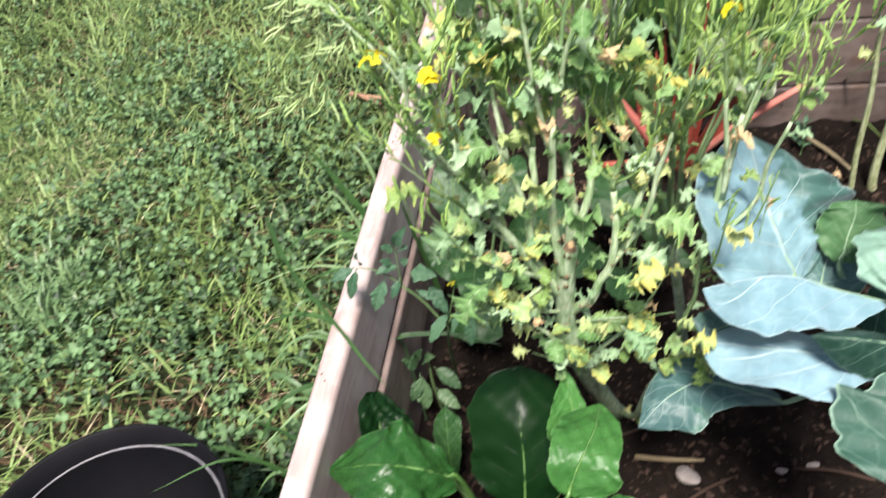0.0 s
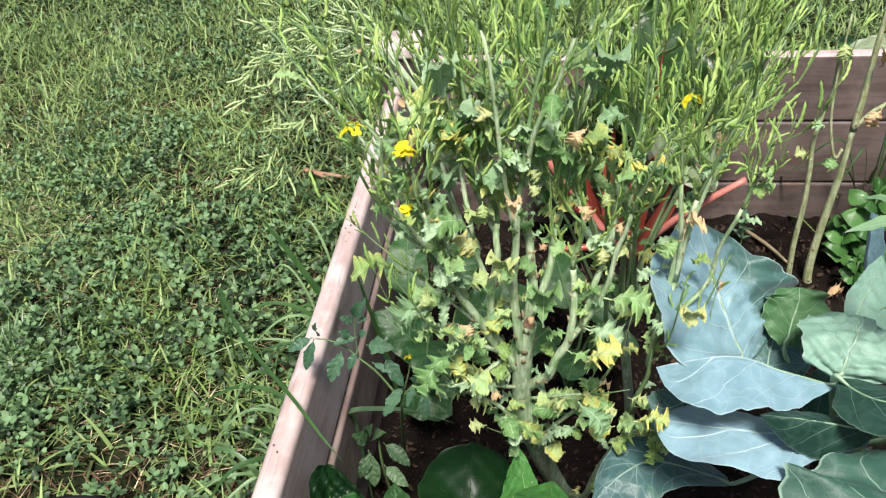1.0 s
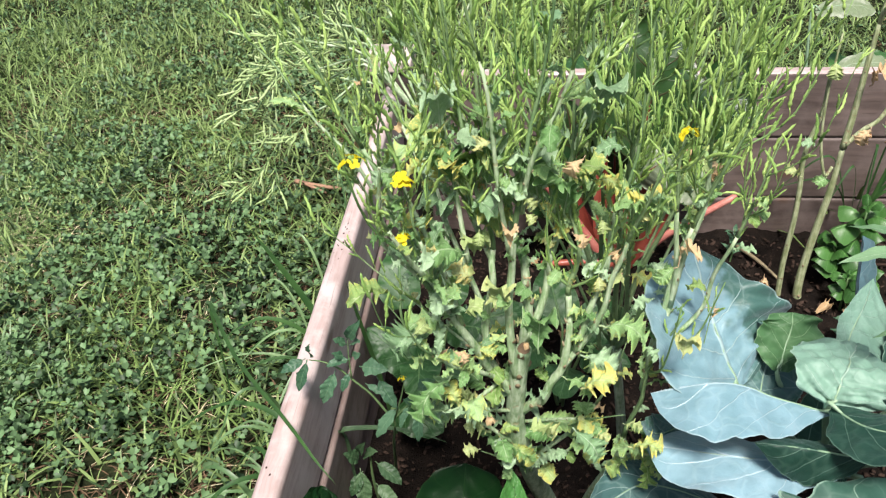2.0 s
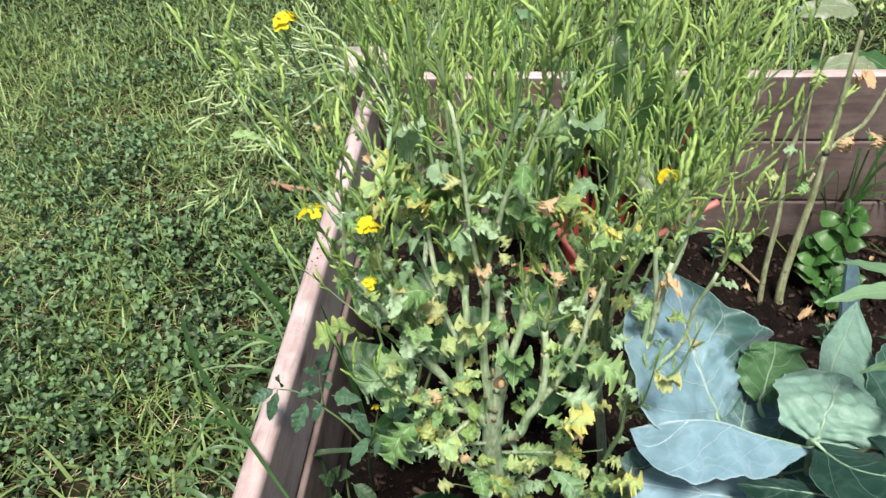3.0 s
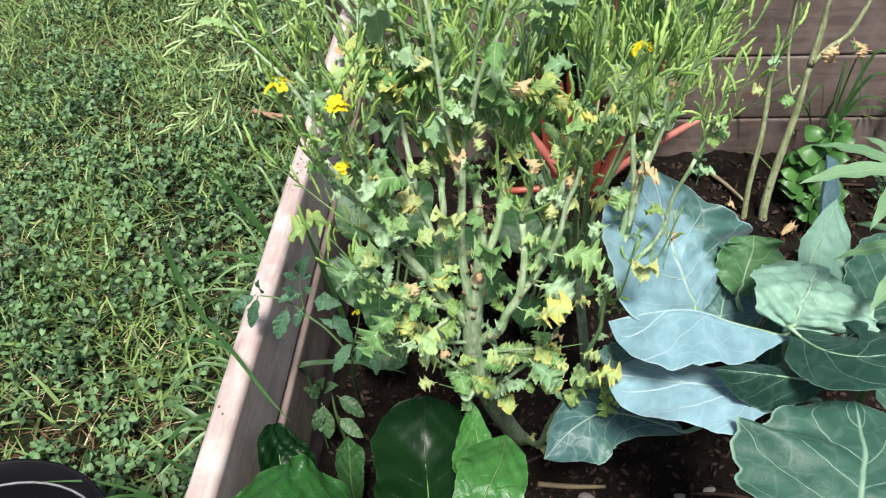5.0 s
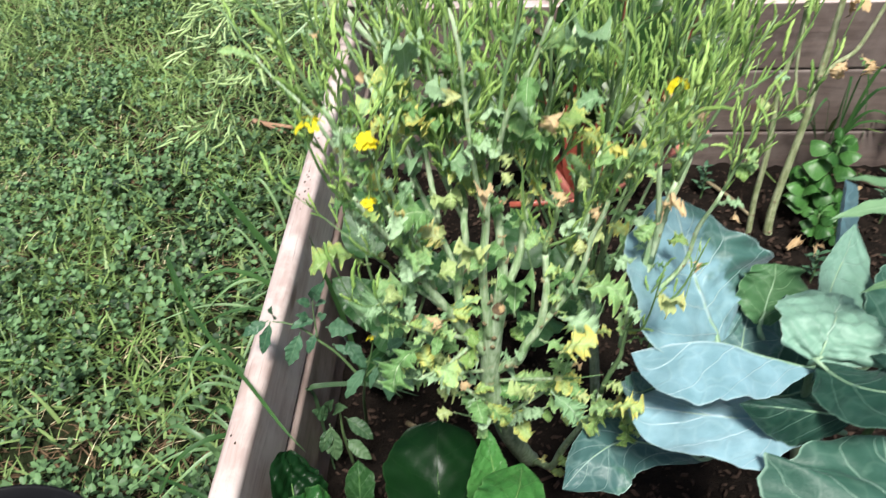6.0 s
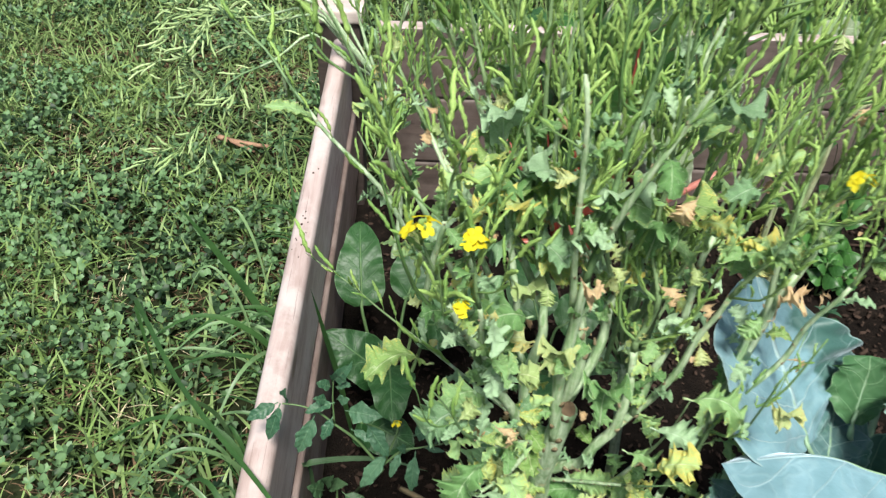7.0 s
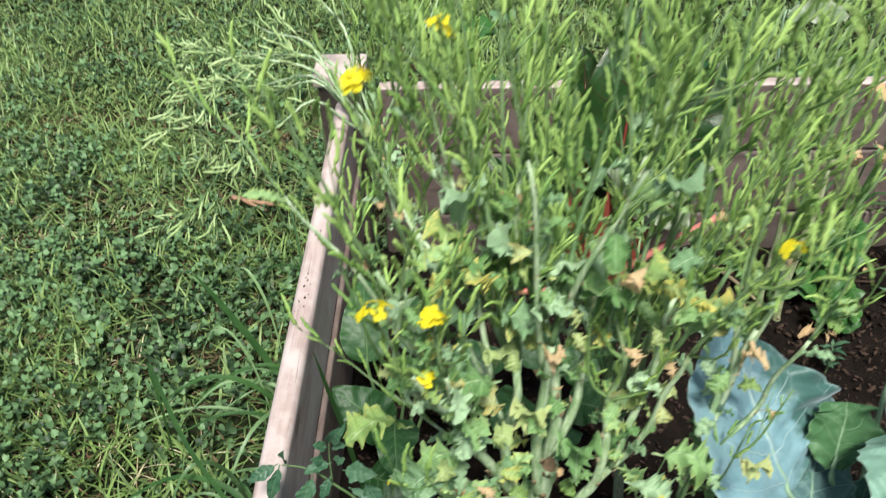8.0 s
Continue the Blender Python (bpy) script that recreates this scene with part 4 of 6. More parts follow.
    br((0.246, -1.130, 0.850), (0.252, -1.100, 0.950), (0.262, -1.070, 1.060), th=0.003, tw=5, pd=9, lv=3, start=0.35)
    br((0.212, -1.100, 0.840), (0.165, -1.050, 0.890), (0.135, -1.000, 0.960), th=0.003, tw=3, pd=8, lv=5, start=0.35)
    br((0.217, -1.170, 0.750), (0.150, -1.110, 0.830), (0.105, -1.080, 0.920), th=0.003, tw=4, pd=8, lv=6, start=0.35)
    # leafy shoots low on the stem
    br((0.300, -1.060, 0.390), (0.275, -1.120, 0.470), (0.240, -1.150, 0.520), th=0.0025, tw=0, pd=0, lv=6, start=0.6, ls=0.0265)
    br((0.300, -1.060, 0.390), (0.340, -1.120, 0.490), (0.385, -1.150, 0.545), th=0.0025, tw=0, pd=0, lv=6, start=0.6, ls=0.0265)
    br((0.285, -1.110, 0.530), (0.340, -1.150, 0.580), (0.400, -1.170, 0.610), th=0.0025, tw=0, pd=0, lv=6, start=0.6, ls=0.0281)
    br((0.410, -1.100, 0.470), (0.430, -1.150, 0.520), (0.440, -1.180, 0.560), th=0.002, tw=0, pd=0, lv=7, start=0.6, ls=0.0265)
    br((0.280, -1.120, 0.560), (0.240, -1.160, 0.600), (0.200, -1.180, 0.620), th=0.0025, tw=0, pd=0, lv=7, start=0.6, ls=0.0265)
    # leafy tangle between the stem and the collard
    br((0.300, -1.080, 0.430), (0.350, -1.110, 0.520), (0.385, -1.120, 0.600), (0.400, -1.130, 0.680), th=0.003, tw=0, pd=0, lv=6, start=0.6, ls=0.0265)
    br((0.395, -1.070, 0.400), (0.440, -1.110, 0.480), (0.465, -1.130, 0.560), (0.470, -1.140, 0.640), th=0.003, tw=1, pd=3, lv=6, start=0.6, ls=0.0250)
    br((0.290, -1.100, 0.480), (0.250, -1.130, 0.540), (0.215, -1.150, 0.580), (0.190, -1.160, 0.640), th=0.003, tw=0, pd=0, lv=7, start=0.6, ls=0.0250)
    turn = np.random.default_rng(78)

    def leaf(p, d, bank):
        """A leaf that stands out by itself."""
        size = np.linalg.norm(d) / (2.0 if bank is LEAF_DRY else 3.2 if bank is LEAF_NARROW else 1.5 if bank is LEAF_YELLOW else 1.2)
        part("leaf", bank[turn.integers(len(bank))], plant, at=turn_to(d, turn.uniform(-25, 25), rel(p, base), size))

    leaf((0.240, -1.135, 0.864), (-0.020, -0.025, 0.051), LEAF_PALE)
    leaf((0.219, -1.135, 0.877), (-0.010, -0.025, 0.038), LEAF_PALE)
    leaf((0.251, -1.135, 0.876), (-0.009, -0.025, 0.045), LEAF_GREEN)
    leaf((0.229, -1.135, 0.858), (0.025, -0.025, 0.007), LEAF_PALE)
    leaf((0.243, -1.135, 0.886), (0.019, -0.025, 0.028), LEAF_GREEN)
    leaf((0.294, -1.135, 0.854), (-0.006, -0.025, 0.055), LEAF_PALE)
    leaf((0.297, -1.135, 0.863), (0.010, -0.025, 0.040), LEAF_PALE)
    leaf((0.200, -1.135, 0.916), (-0.007, -0.025, 0.031), LEAF_PALE)
    leaf((0.209, -1.135, 0.941), (-0.001, -0.025, 0.035), LEAF_GREEN)
    leaf((0.192, -1.135, 0.913), (-0.011, -0.025, 0.012), LEAF_GREEN)
    leaf((0.260, -1.135, 0.915), (0.011, -0.025, 0.039), LEAF_NARROW)
    leaf((0.342, -1.135, 0.944), (0.013, -0.025, 0.034), LEAF_GREEN)
    leaf((0.338, -1.135, 0.881), (0.016, -0.025, 0.032), LEAF_PALE)
    leaf((0.408, -1.135, 0.824), (-0.017, -0.025, 0.037), LEAF_PALE)
    leaf((0.396, -1.135, 0.850), (0.009, -0.025, 0.029), LEAF_PALE)
    leaf((0.313, -1.135, 0.917), (0.012, -0.025, 0.028), LEAF_NARROW)
    leaf((0.211, -1.135, 0.839), (-0.013, -0.025, 0.027), LEAF_PALE)
    leaf((0.269, -1.135, 0.818), (-0.010, -0.025, 0.038), LEAF_PALE)
    leaf((0.326, -1.135, 0.847), (-0.011, -0.025, 0.039), LEAF_PALE)
    leaf((0.370, -1.135, 0.856), (0.009, -0.025, 0.035), LEAF_NARROW)
    leaf((0.370, -1.135, 0.773), (0.012, -0.025, 0.009), LEAF_YELLOW)
    leaf((0.219, -1.135, 0.784), (0.015, -0.025, -0.001), LEAF_YELLOW)
    leaf((0.235, -1.135, 0.798), (0.007, -0.025, 0.036), LEAF_YELLOW)
    leaf((0.222, -1.135, 0.907), (0.017, -0.025, 0.030), LEAF_NARROW)
    leaf((0.203, -1.204, 0.758), (-0.036, -0.016, -0.018), LEAF_GREEN)
    leaf((0.213, -1.191, 0.753), (-0.032, -0.020, 0.008), LEAF_GREEN)
    leaf((0.361, -1.198, 0.760), (0.040, -0.012, -0.006), LEAF_GREEN)
    leaf((0.346, -1.188, 0.713), (0.031, -0.012, -0.008), LEAF_GREEN)
    leaf((0.329, -1.187, 0.681), (0.026, -0.012, -0.014), LEAF_GREEN)
    leaf((0.346, -1.212, 0.690), (0.029, -0.012, 0.019), LEAF_GREEN)
    leaf((0.341, -1.214, 0.634), (0.020, -0.012, -0.022), LEAF_GREEN)
    leaf((0.387, -1.177, 0.558), (-0.021, -0.012, 0.002), LEAF_GREEN)
    leaf((0.402, -1.203, 0.597), (0.029, -0.012, 0.005), LEAF_GREEN)
    leaf((0.215, -1.204, 0.697), (-0.020, -0.030, -0.024), LEAF_GREEN)
    leaf((0.201, -1.170, 0.639), (0.023, -0.012, 0.029), LEAF_GREEN)
    leaf((0.198, -1.194, 0.850), (-0.018, -0.012, 0.027), LEAF_GREEN)
    leaf((0.210, -1.177, 0.806), (-0.030, -0.018, 0.026), LEAF_GREEN)
    leaf((0.227, -1.164, 0.900), (-0.015, -0.012, 0.024), LEAF_GREEN)
    leaf((0.224, -1.156, 0.924), (-0.017, -0.012, -0.004), LEAF_GREEN)
    leaf((0.208, -1.178, 0.940), (-0.013, -0.012, 0.014), LEAF_GREEN)
    leaf((0.257, -1.156, 0.895), (-0.019, -0.012, 0.016), LEAF_GREEN)
    leaf((0.349, -1.146, 0.896), (0.019, -0.012, -0.003), LEAF_GREEN)
    leaf((0.372, -1.161, 0.864), (0.030, -0.012, 0.010), LEAF_GREEN)
    leaf((0.414, -1.182, 0.784), (-0.014, -0.012, -0.002), LEAF_GREEN)
    leaf((0.407, -1.185, 0.726), (0.009, -0.012, -0.006), LEAF_GREEN)
    leaf((0.323, -1.212, 0.838), (-0.008, -0.012, -0.002), LEAF_GREEN)
    leaf((0.352, -1.151, 0.968), (-0.023, -0.012, 0.015), LEAF_GREEN)
    leaf((0.306, -1.188, 0.714), (-0.004, -0.012, 0.040), LEAF_GREEN)
    leaf((0.257, -1.171, 0.878), (0.017, -0.012, 0.022), LEAF_GREEN)
    leaf((0.374, -1.184, 0.951), (-0.019, -0.012, 0.001), LEAF_GREEN)
    leaf((0.168, -1.176, 0.770), (-0.034, -0.018, 0.008), LEAF_GREEN)
    leaf((0.236, -1.194, 0.844), (-0.034, -0.020, 0.006), LEAF_GREEN)
    leaf((0.237, -1.183, 0.795), (-0.022, -0.012, 0.028), LEAF_YELLOW)
    leaf((0.260, -1.175, 0.758), (-0.002, -0.012, 0.043), LEAF_YELLOW)
    leaf((0.229, -1.183, 0.760), (0.023, -0.012, 0.018), LEAF_YELLOW)
    leaf((0.304, -1.174, 0.592), (0.024, -0.012, -0.009), LEAF_YELLOW)
    leaf((0.320, -1.197, 0.600), (-0.022, -0.012, 0.020), LEAF_YELLOW)
    leaf((0.364, -1.179, 0.587), (0.022, -0.012, -0.001), LEAF_YELLOW)
    leaf((0.395, -1.195, 0.623), (0.021, -0.012, 0.000), LEAF_YELLOW)
    leaf((0.241, -1.173, 0.551), (-0.021, -0.012, 0.002), LEAF_YELLOW)
    leaf((0.253, -1.175, 0.582), (-0.032, -0.012, 0.013), LEAF_YELLOW)
    leaf((0.246, -1.181, 0.861), (-0.002, -0.012, -0.014), LEAF_YELLOW)
    leaf((0.288, -1.179, 0.879), (0.008, -0.012, -0.008), LEAF_YELLOW)
    leaf((0.356, -1.205, 0.829), (0.003, -0.012, -0.014), LEAF_YELLOW)
    leaf((0.361, -1.142, 0.851), (0.002, -0.012, -0.016), LEAF_YELLOW)
    leaf((0.445, -1.195, 0.719), (0.004, -0.012, 0.036), LEAF_YELLOW)
    leaf((0.262, -1.187, 0.613), (-0.017, -0.012, -0.001), LEAF_DRY)
    leaf((0.217, -1.201, 0.727), (0.015, -0.012, -0.018), LEAF_DRY)
    leaf((0.212, -1.192, 0.723), (-0.008, -0.012, -0.016), LEAF_DRY)
    leaf((0.274, -1.198, 0.851), (0.005, -0.012, 0.028), LEAF_DRY)
    leaf((0.340, -1.169, 0.934), (-0.013, -0.012, -0.026), LEAF_DRY)
    leaf((0.333, -1.159, 0.844), (0.015, -0.012, -0.019), LEAF_DRY)
    leaf((0.438, -1.135, 0.785), (0.036, -0.012, 0.021), LEAF_DRY)
    leaf((0.289, -1.174, 0.716), (0.005, -0.012, -0.004), LEAF_DRY)
    return plant


def second_kale():
    base = (0.47, -0.80, SOIL)
    plant = thing("kale_plant", base, "bolted kale with upright pod-laden stalks behind the collard", "vegetable plant", "bolted kale")
    s = Shape()
    s.tube([rel(p, base) for p in ((0.47, -0.80, 0.045), (0.45, -0.83, 0.25), (0.425, -0.86, 0.44))], [0.009, 0.008, 0.007], 8, 0, 5)
    part("stem", s.mesh("stem", [M_STEM]), plant)
    top = (0.425, -0.86, 0.43)
    rows = [((0.401, -0.86, 0.436), (0.389, -0.92, 0.627), (0.378, -0.98, 0.783), (0.353, -1.05, 0.962), (0.34, -1.07, 1.10)), ((0.427, -0.86, 0.44), (0.411, -0.93, 0.616), (0.399, -1.0, 0.788), (0.397, -1.04, 0.91), (0.39, -1.06, 1.10)), ((0.437, -0.88, 0.476), (0.42, -0.95, 0.667), (0.401, -1.02, 0.835), (0.44, -1.06, 1.08)), ((0.45, -0.88, 0.60), (0.49, -0.92, 0.80), (0.53, -0.98, 1.04)), ((0.38, -0.88, 0.60), (0.30, -0.90, 0.82), (0.25, -0.92, 1.08)), ((0.42, -0.85, 0.62), (0.44, -0.84, 0.84), (0.46, -0.86, 1.06)), ((0.48, -0.88, 0.58), (0.53, -0.90, 0.78), (0.57, -0.95, 0.98))]
    thin = [((0.36, -0.84, 0.60), (0.26, -0.80, 0.78), (0.18, -0.78, 0.96)), ((0.34, -0.86, 0.62), (0.22, -0.86, 0.84), (0.13, -0.86, 1.03)), ((0.44, -0.82, 0.62), (0.40, -0.76, 0.82), (0.36, -0.72, 1.00)), ((0.46, -0.84, 0.60), (0.52, -0.80, 0.80), (0.57, -0.78, 1.00)), ((0.40, -0.84, 0.60), (0.33, -0.78, 0.80), (0.29, -0.74, 0.98)), ((0.38, -0.80, 0.58), (0.24, -0.66, 0.74), (0.16, -0.58, 0.90)), ((0.44, -0.78, 0.58), (0.47, -0.64, 0.76), (0.50, -0.54, 0.90)), ((0.50, -0.80, 0.58), (0.60, -0.70, 0.74), (0.68, -0.62, 0.88))]
    for k, r in enumerate(rows + thin):
        kale_branch(plant, base, (top, *r), 200 + k, 0.0045 if k < 7 else 0.0028, 7, 12, 5 if k < 7 else 2, 0.45, stem_mat=M_STALK)
    return plant


def lodged_kale():
    base = (0.09, -0.22, SOIL)
    plant = thing("kale_plant", base, "fallen kale stalks with pale pods hanging over the rail", "vegetable plant", "bolted kale")
    s = Shape()
    s.tube([rel(p, base) for p in ((0.09, -0.22, 0.045), (0.105, -0.18, 0.18), (0.085, -0.20, 0.32), (0.06, -0.16, 0.46))], [0.007, 0.006, 0.0055, 0.005], 7, 0, 5)
    part("stem", s.mesh("stem", [M_STEM]), plant)
    top = (0.06, -0.16, 0.46)
    rows = [((-0.06, -0.16, 0.60), (-0.26, -0.10, 0.54), (-0.47, -0.03, 0.30)), ((-0.06, -0.10, 0.61), (-0.28, 0.05, 0.56), (-0.48, 0.20, 0.38)), ((-0.07, -0.08, 0.63), (-0.24, 0.12, 0.60), (-0.44, 0.35, 0.46)), ((-0.05, -0.18, 0.62), (-0.20, -0.16, 0.64), (-0.36, -0.14, 0.52)), ((0.0, -0.08, 0.66), (-0.12, 0.06, 0.72), (-0.28, 0.22, 0.62)), ((0.14, -0.16, 0.66), (0.20, -0.14, 0.80), (0.25, -0.12, 0.92)), ((-0.05, -0.22, 0.58), (-0.20, -0.26, 0.50), (-0.34, -0.30, 0.34)), ((-0.06, -0.14, 0.58), (-0.24, -0.06, 0.46), (-0.40, 0.02, 0.22)), ((-0.03, -0.10, 0.60), (-0.18, 0.0, 0.56), (-0.34, 0.10, 0.44))]
    for k, r in enumerate((((0.10, -0.22, 0.56), (0.13, -0.24, 0.70), (0.15, -0.26, 0.84)), ((0.13, -0.24, 0.50), (0.20, -0.28, 0.62), (0.26, -0.30, 0.76)), ((0.07, -0.24, 0.54), (0.05, -0.28, 0.66), (0.06, -0.32, 0.80)), ((0.14, -0.20, 0.44), (0.22, -0.20, 0.52), (0.32, -0.22, 0.66)), ((0.10, -0.28, 0.42), (0.12, -0.36, 0.50), (0.16, -0.42, 0.62)))):
        kale_branch(plant, base, ((0.075, -0.18, 0.40), *r), 262 + k, 0.0035, 5, 8, 5, 0.35, leaf_size=0.024, stem_mat=M_STALK)
    for k, r in enumerate(rows):
        kale_branch(plant, base, (top, *r), 240 + k, 0.0035, 4, 8, 0, 0.35, pale=True, pod_size=0.054, reach=0.15)
    return plant


def old_stalks():
    base = (0.905, -0.25, SOIL)
    plant = thing("kale_plant", base, "old tan kale stalks with dry curled leaves by back boards", "vegetable plant", "bolted kale")
    rows = [
        ([(0.908, -0.25, 0.050), (0.904, -0.25, 0.076), (0.904, -0.25, 0.139), (0.912, -0.25, 0.243), (0.921, -0.25, 0.340), (0.925, -0.25, 0.440)], 0.0100),
        ([(0.925, -0.25, 0.440), (0.929, -0.25, 0.516), (0.931, -0.25, 0.607), (0.934, -0.25, 0.700)], 0.0072),
        ([(0.925, -0.25, 0.443), (0.953, -0.25, 0.480), (0.983, -0.25, 0.509), (1.007, -0.25, 0.583), (1.028, -0.25, 0.671)], 0.0050),
        ([(0.864, -0.25, 0.050), (0.861, -0.25, 0.108), (0.859, -0.25, 0.162), (0.862, -0.25, 0.258), (0.859, -0.25, 0.341), (0.853, -0.25, 0.407), (0.857, -0.25, 0.457), (0.869, -0.25, 0.523), (0.868, -0.25, 0.600)], 0.0066),
        ([(0.909, -0.262, 0.404), (0.894, -0.27, 0.390), (0.872, -0.27, 0.468), (0.864, -0.27, 0.573), (0.866, -0.27, 0.690)], 0.0034),
    ]
    g = np.random.default_rng(9)
    for pts, th in rows:
        s = Shape()
        p = s.tube([rel(q, base) for q in pts], [th, th * 0.95, th * 0.85, th * 0.75, th * 0.55], 9, 0, 5)
        for u in np.arange(0.10, 0.97, 0.19):
            c, d = along(p, min(0.98, u + g.uniform(-0.06, 0.06)))
            o = g.normal(0, 1, 3)
            r = th * (0.98 - 0.42 * u)
            s.tube([c - d * 0.003, c, c + d * 0.003], [r * 0.9, r * 1.10, r * 0.9], 9, 1, 2)
            o = o - d * (o @ d)
            o /= np.linalg.norm(o)
            s.tube([c + o * r * 0.7, c + o * r * 1.35], [r * 0.42, r * 0.25], 6, 1, 1)
        part("stalk", s.mesh("stalk", [M_TAN, M_TAN_RING]), plant, "pale green-tan old stalk with leaf-scar rings")
    for p, d, sz, bank in (((0.855, -0.26, 0.380), (-0.9, -0.3, 0.25), 0.030, LEAF_YELLOW), ((0.900, -0.27, 0.385), (-0.6, -0.5, -0.1), 0.026, LEAF_GREEN), ((0.862, -0.27, 0.462), (-0.6, -0.4, 0.1), 0.024, LEAF_GREEN), ((0.935, -0.27, 0.585), (0.3, -0.4, 0.3), 0.036, LEAF_DRY), ((0.960, -0.27, 0.500), (-0.3, -0.4, -0.6), 0.030, LEAF_DRY), ((0.985, -0.27, 0.510), (0.1, -0.4, -0.8), 0.028, LEAF_DRY), ((0.866, -0.27, 0.640), (-0.1, -0.4, -0.9), 0.030, LEAF_YELLOW), ((0.980, -0.27, 0.505), (0.3, -0.5, -0.4), 0.022, LEAF_GREEN)):
        part("leaf", bank[g.integers(len(bank))], plant, at=turn_to(d, g.uniform(-40, 40), rel(p, base), sz))
    for k, r in enumerate((((0.934, -0.25, 0.700), (0.94, -0.25, 0.86), (0.97, -0.26, 0.98)), ((1.028, -0.25, 0.671), (1.14, -0.25, 0.80), (1.17, -0.26, 0.92)))):
        kale_branch(plant, base, r, 280 + k, 0.004, 3, 6, 5, 0.2, stem_mat=M_TAN, dry=0.6)
    return plant


def collard():
    base = (0.69, -0.93, SOIL)
    plant = thing("collard_plant", base, "collard with broad blue-green waxy leaves and pale veins", "vegetable plant")
    crown = np.array((0.705, -1.0, 0.36))
    s = Shape()
    s.tube([rel(p, base) for p in ((0.78, -0.93, 0.045), (0.75, -0.96, 0.2), tuple(crown))], [0.011, 0.010, 0.009], 9, 0, 4)
    part("stem", s.mesh("stem", [M_BRANCH]), plant)
    count = iter(range(300, 340))

    def leaf(mid, right, left, up, mat=M_COLLARD, ruffle=0.05, pucker=0.035):
        stalked_leaf(plant, base, tuple(crown), mid, right, left, up, [mat, M_COLLARD_RIB], next(count), 0.0013, ruffle, pucker)

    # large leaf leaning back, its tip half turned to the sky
    # dark patch on its right half stands for shade there
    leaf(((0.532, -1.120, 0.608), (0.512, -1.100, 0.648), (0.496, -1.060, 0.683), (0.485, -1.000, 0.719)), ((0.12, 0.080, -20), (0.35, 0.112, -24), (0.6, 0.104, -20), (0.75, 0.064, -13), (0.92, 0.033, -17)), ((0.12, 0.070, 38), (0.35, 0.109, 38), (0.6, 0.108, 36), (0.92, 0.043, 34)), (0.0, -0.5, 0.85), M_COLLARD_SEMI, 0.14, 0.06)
    # leaf added between the heart and the large leaf, for its shaded right half
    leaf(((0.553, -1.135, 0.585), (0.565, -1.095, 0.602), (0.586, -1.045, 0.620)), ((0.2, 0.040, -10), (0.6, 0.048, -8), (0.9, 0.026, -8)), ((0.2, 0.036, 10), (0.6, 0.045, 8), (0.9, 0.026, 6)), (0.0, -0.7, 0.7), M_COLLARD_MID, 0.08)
    # young leaf in the heart
    leaf(((0.580, -1.100, 0.616), (0.585, -1.085, 0.638), (0.593, -1.070, 0.654), (0.594, -1.060, 0.670)), ((0.2, 0.026, -7), (0.5, 0.070, -26), (0.68, 0.042, -22), (0.9, 0.030, -14)), ((0.2, 0.032, 23), (0.5, 0.038, 10), (0.9, 0.028, -8)), (0.0, -0.7, 0.7), M_COLLARD_YOUNG, 0.22)
    # domed pale leaf
    leaf(((0.605, -1.190, 0.654), (0.612, -1.180, 0.675), (0.629, -1.150, 0.682), (0.654, -1.100, 0.661)), ((0.15, 0.039, 10), (0.4, 0.073, 11), (0.65, 0.060, 9), (0.9, 0.030, 15)), ((0.15, 0.038, 5), (0.4, 0.050, -10), (0.65, 0.058, -28), (0.9, 0.040, -35)), (0.0, -0.6, 0.8), M_COLLARD_PALE, 0.05, 0.12)
    # leaf turned away, its shade put into the dark colour
    leaf(((0.602, -1.200, 0.660), (0.619, -1.240, 0.676), (0.650, -1.260, 0.690), (0.713, -1.240, 0.684)), ((0.1, 0.016, 10), (0.35, 0.045, 50), (0.65, 0.042, 55), (0.9, 0.033, 44)), ((0.1, 0.014, -20), (0.35, 0.045, -60), (0.65, 0.066, -65), (0.9, 0.031, -66)), (0.0, -0.75, 0.6), M_COLLARD_SHADED, 0.05)
    # two waxy leaves folded over their midribs, sky reflection in their colour
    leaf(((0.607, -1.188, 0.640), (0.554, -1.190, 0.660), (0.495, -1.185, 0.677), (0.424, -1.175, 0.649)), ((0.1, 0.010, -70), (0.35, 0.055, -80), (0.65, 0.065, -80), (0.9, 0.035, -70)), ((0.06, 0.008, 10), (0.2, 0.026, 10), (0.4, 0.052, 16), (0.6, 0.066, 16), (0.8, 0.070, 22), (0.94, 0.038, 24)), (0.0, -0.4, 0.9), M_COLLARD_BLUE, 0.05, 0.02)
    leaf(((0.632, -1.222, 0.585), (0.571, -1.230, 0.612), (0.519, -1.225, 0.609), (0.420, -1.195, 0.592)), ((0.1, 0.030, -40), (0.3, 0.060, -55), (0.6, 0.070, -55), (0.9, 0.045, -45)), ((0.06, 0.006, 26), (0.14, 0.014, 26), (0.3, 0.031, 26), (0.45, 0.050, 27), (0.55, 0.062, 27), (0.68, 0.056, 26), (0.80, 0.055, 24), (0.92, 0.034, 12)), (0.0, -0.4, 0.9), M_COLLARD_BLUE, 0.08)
    # added dark leaf, standing for shade over the foot of the lower folded one
    leaf(((0.628, -1.245, 0.636), (0.585, -1.252, 0.652), (0.552, -1.252, 0.658), (0.515, -1.248, 0.658)), ((0.1, 0.014, -55), (0.4, 0.022, -60), (0.8, 0.016, -60)), ((0.1, 0.022, -30), (0.4, 0.042, -40), (0.75, 0.030, -40)), (0.0, -0.6, 0.8), M_COLLARD_SHADED, 0.08)
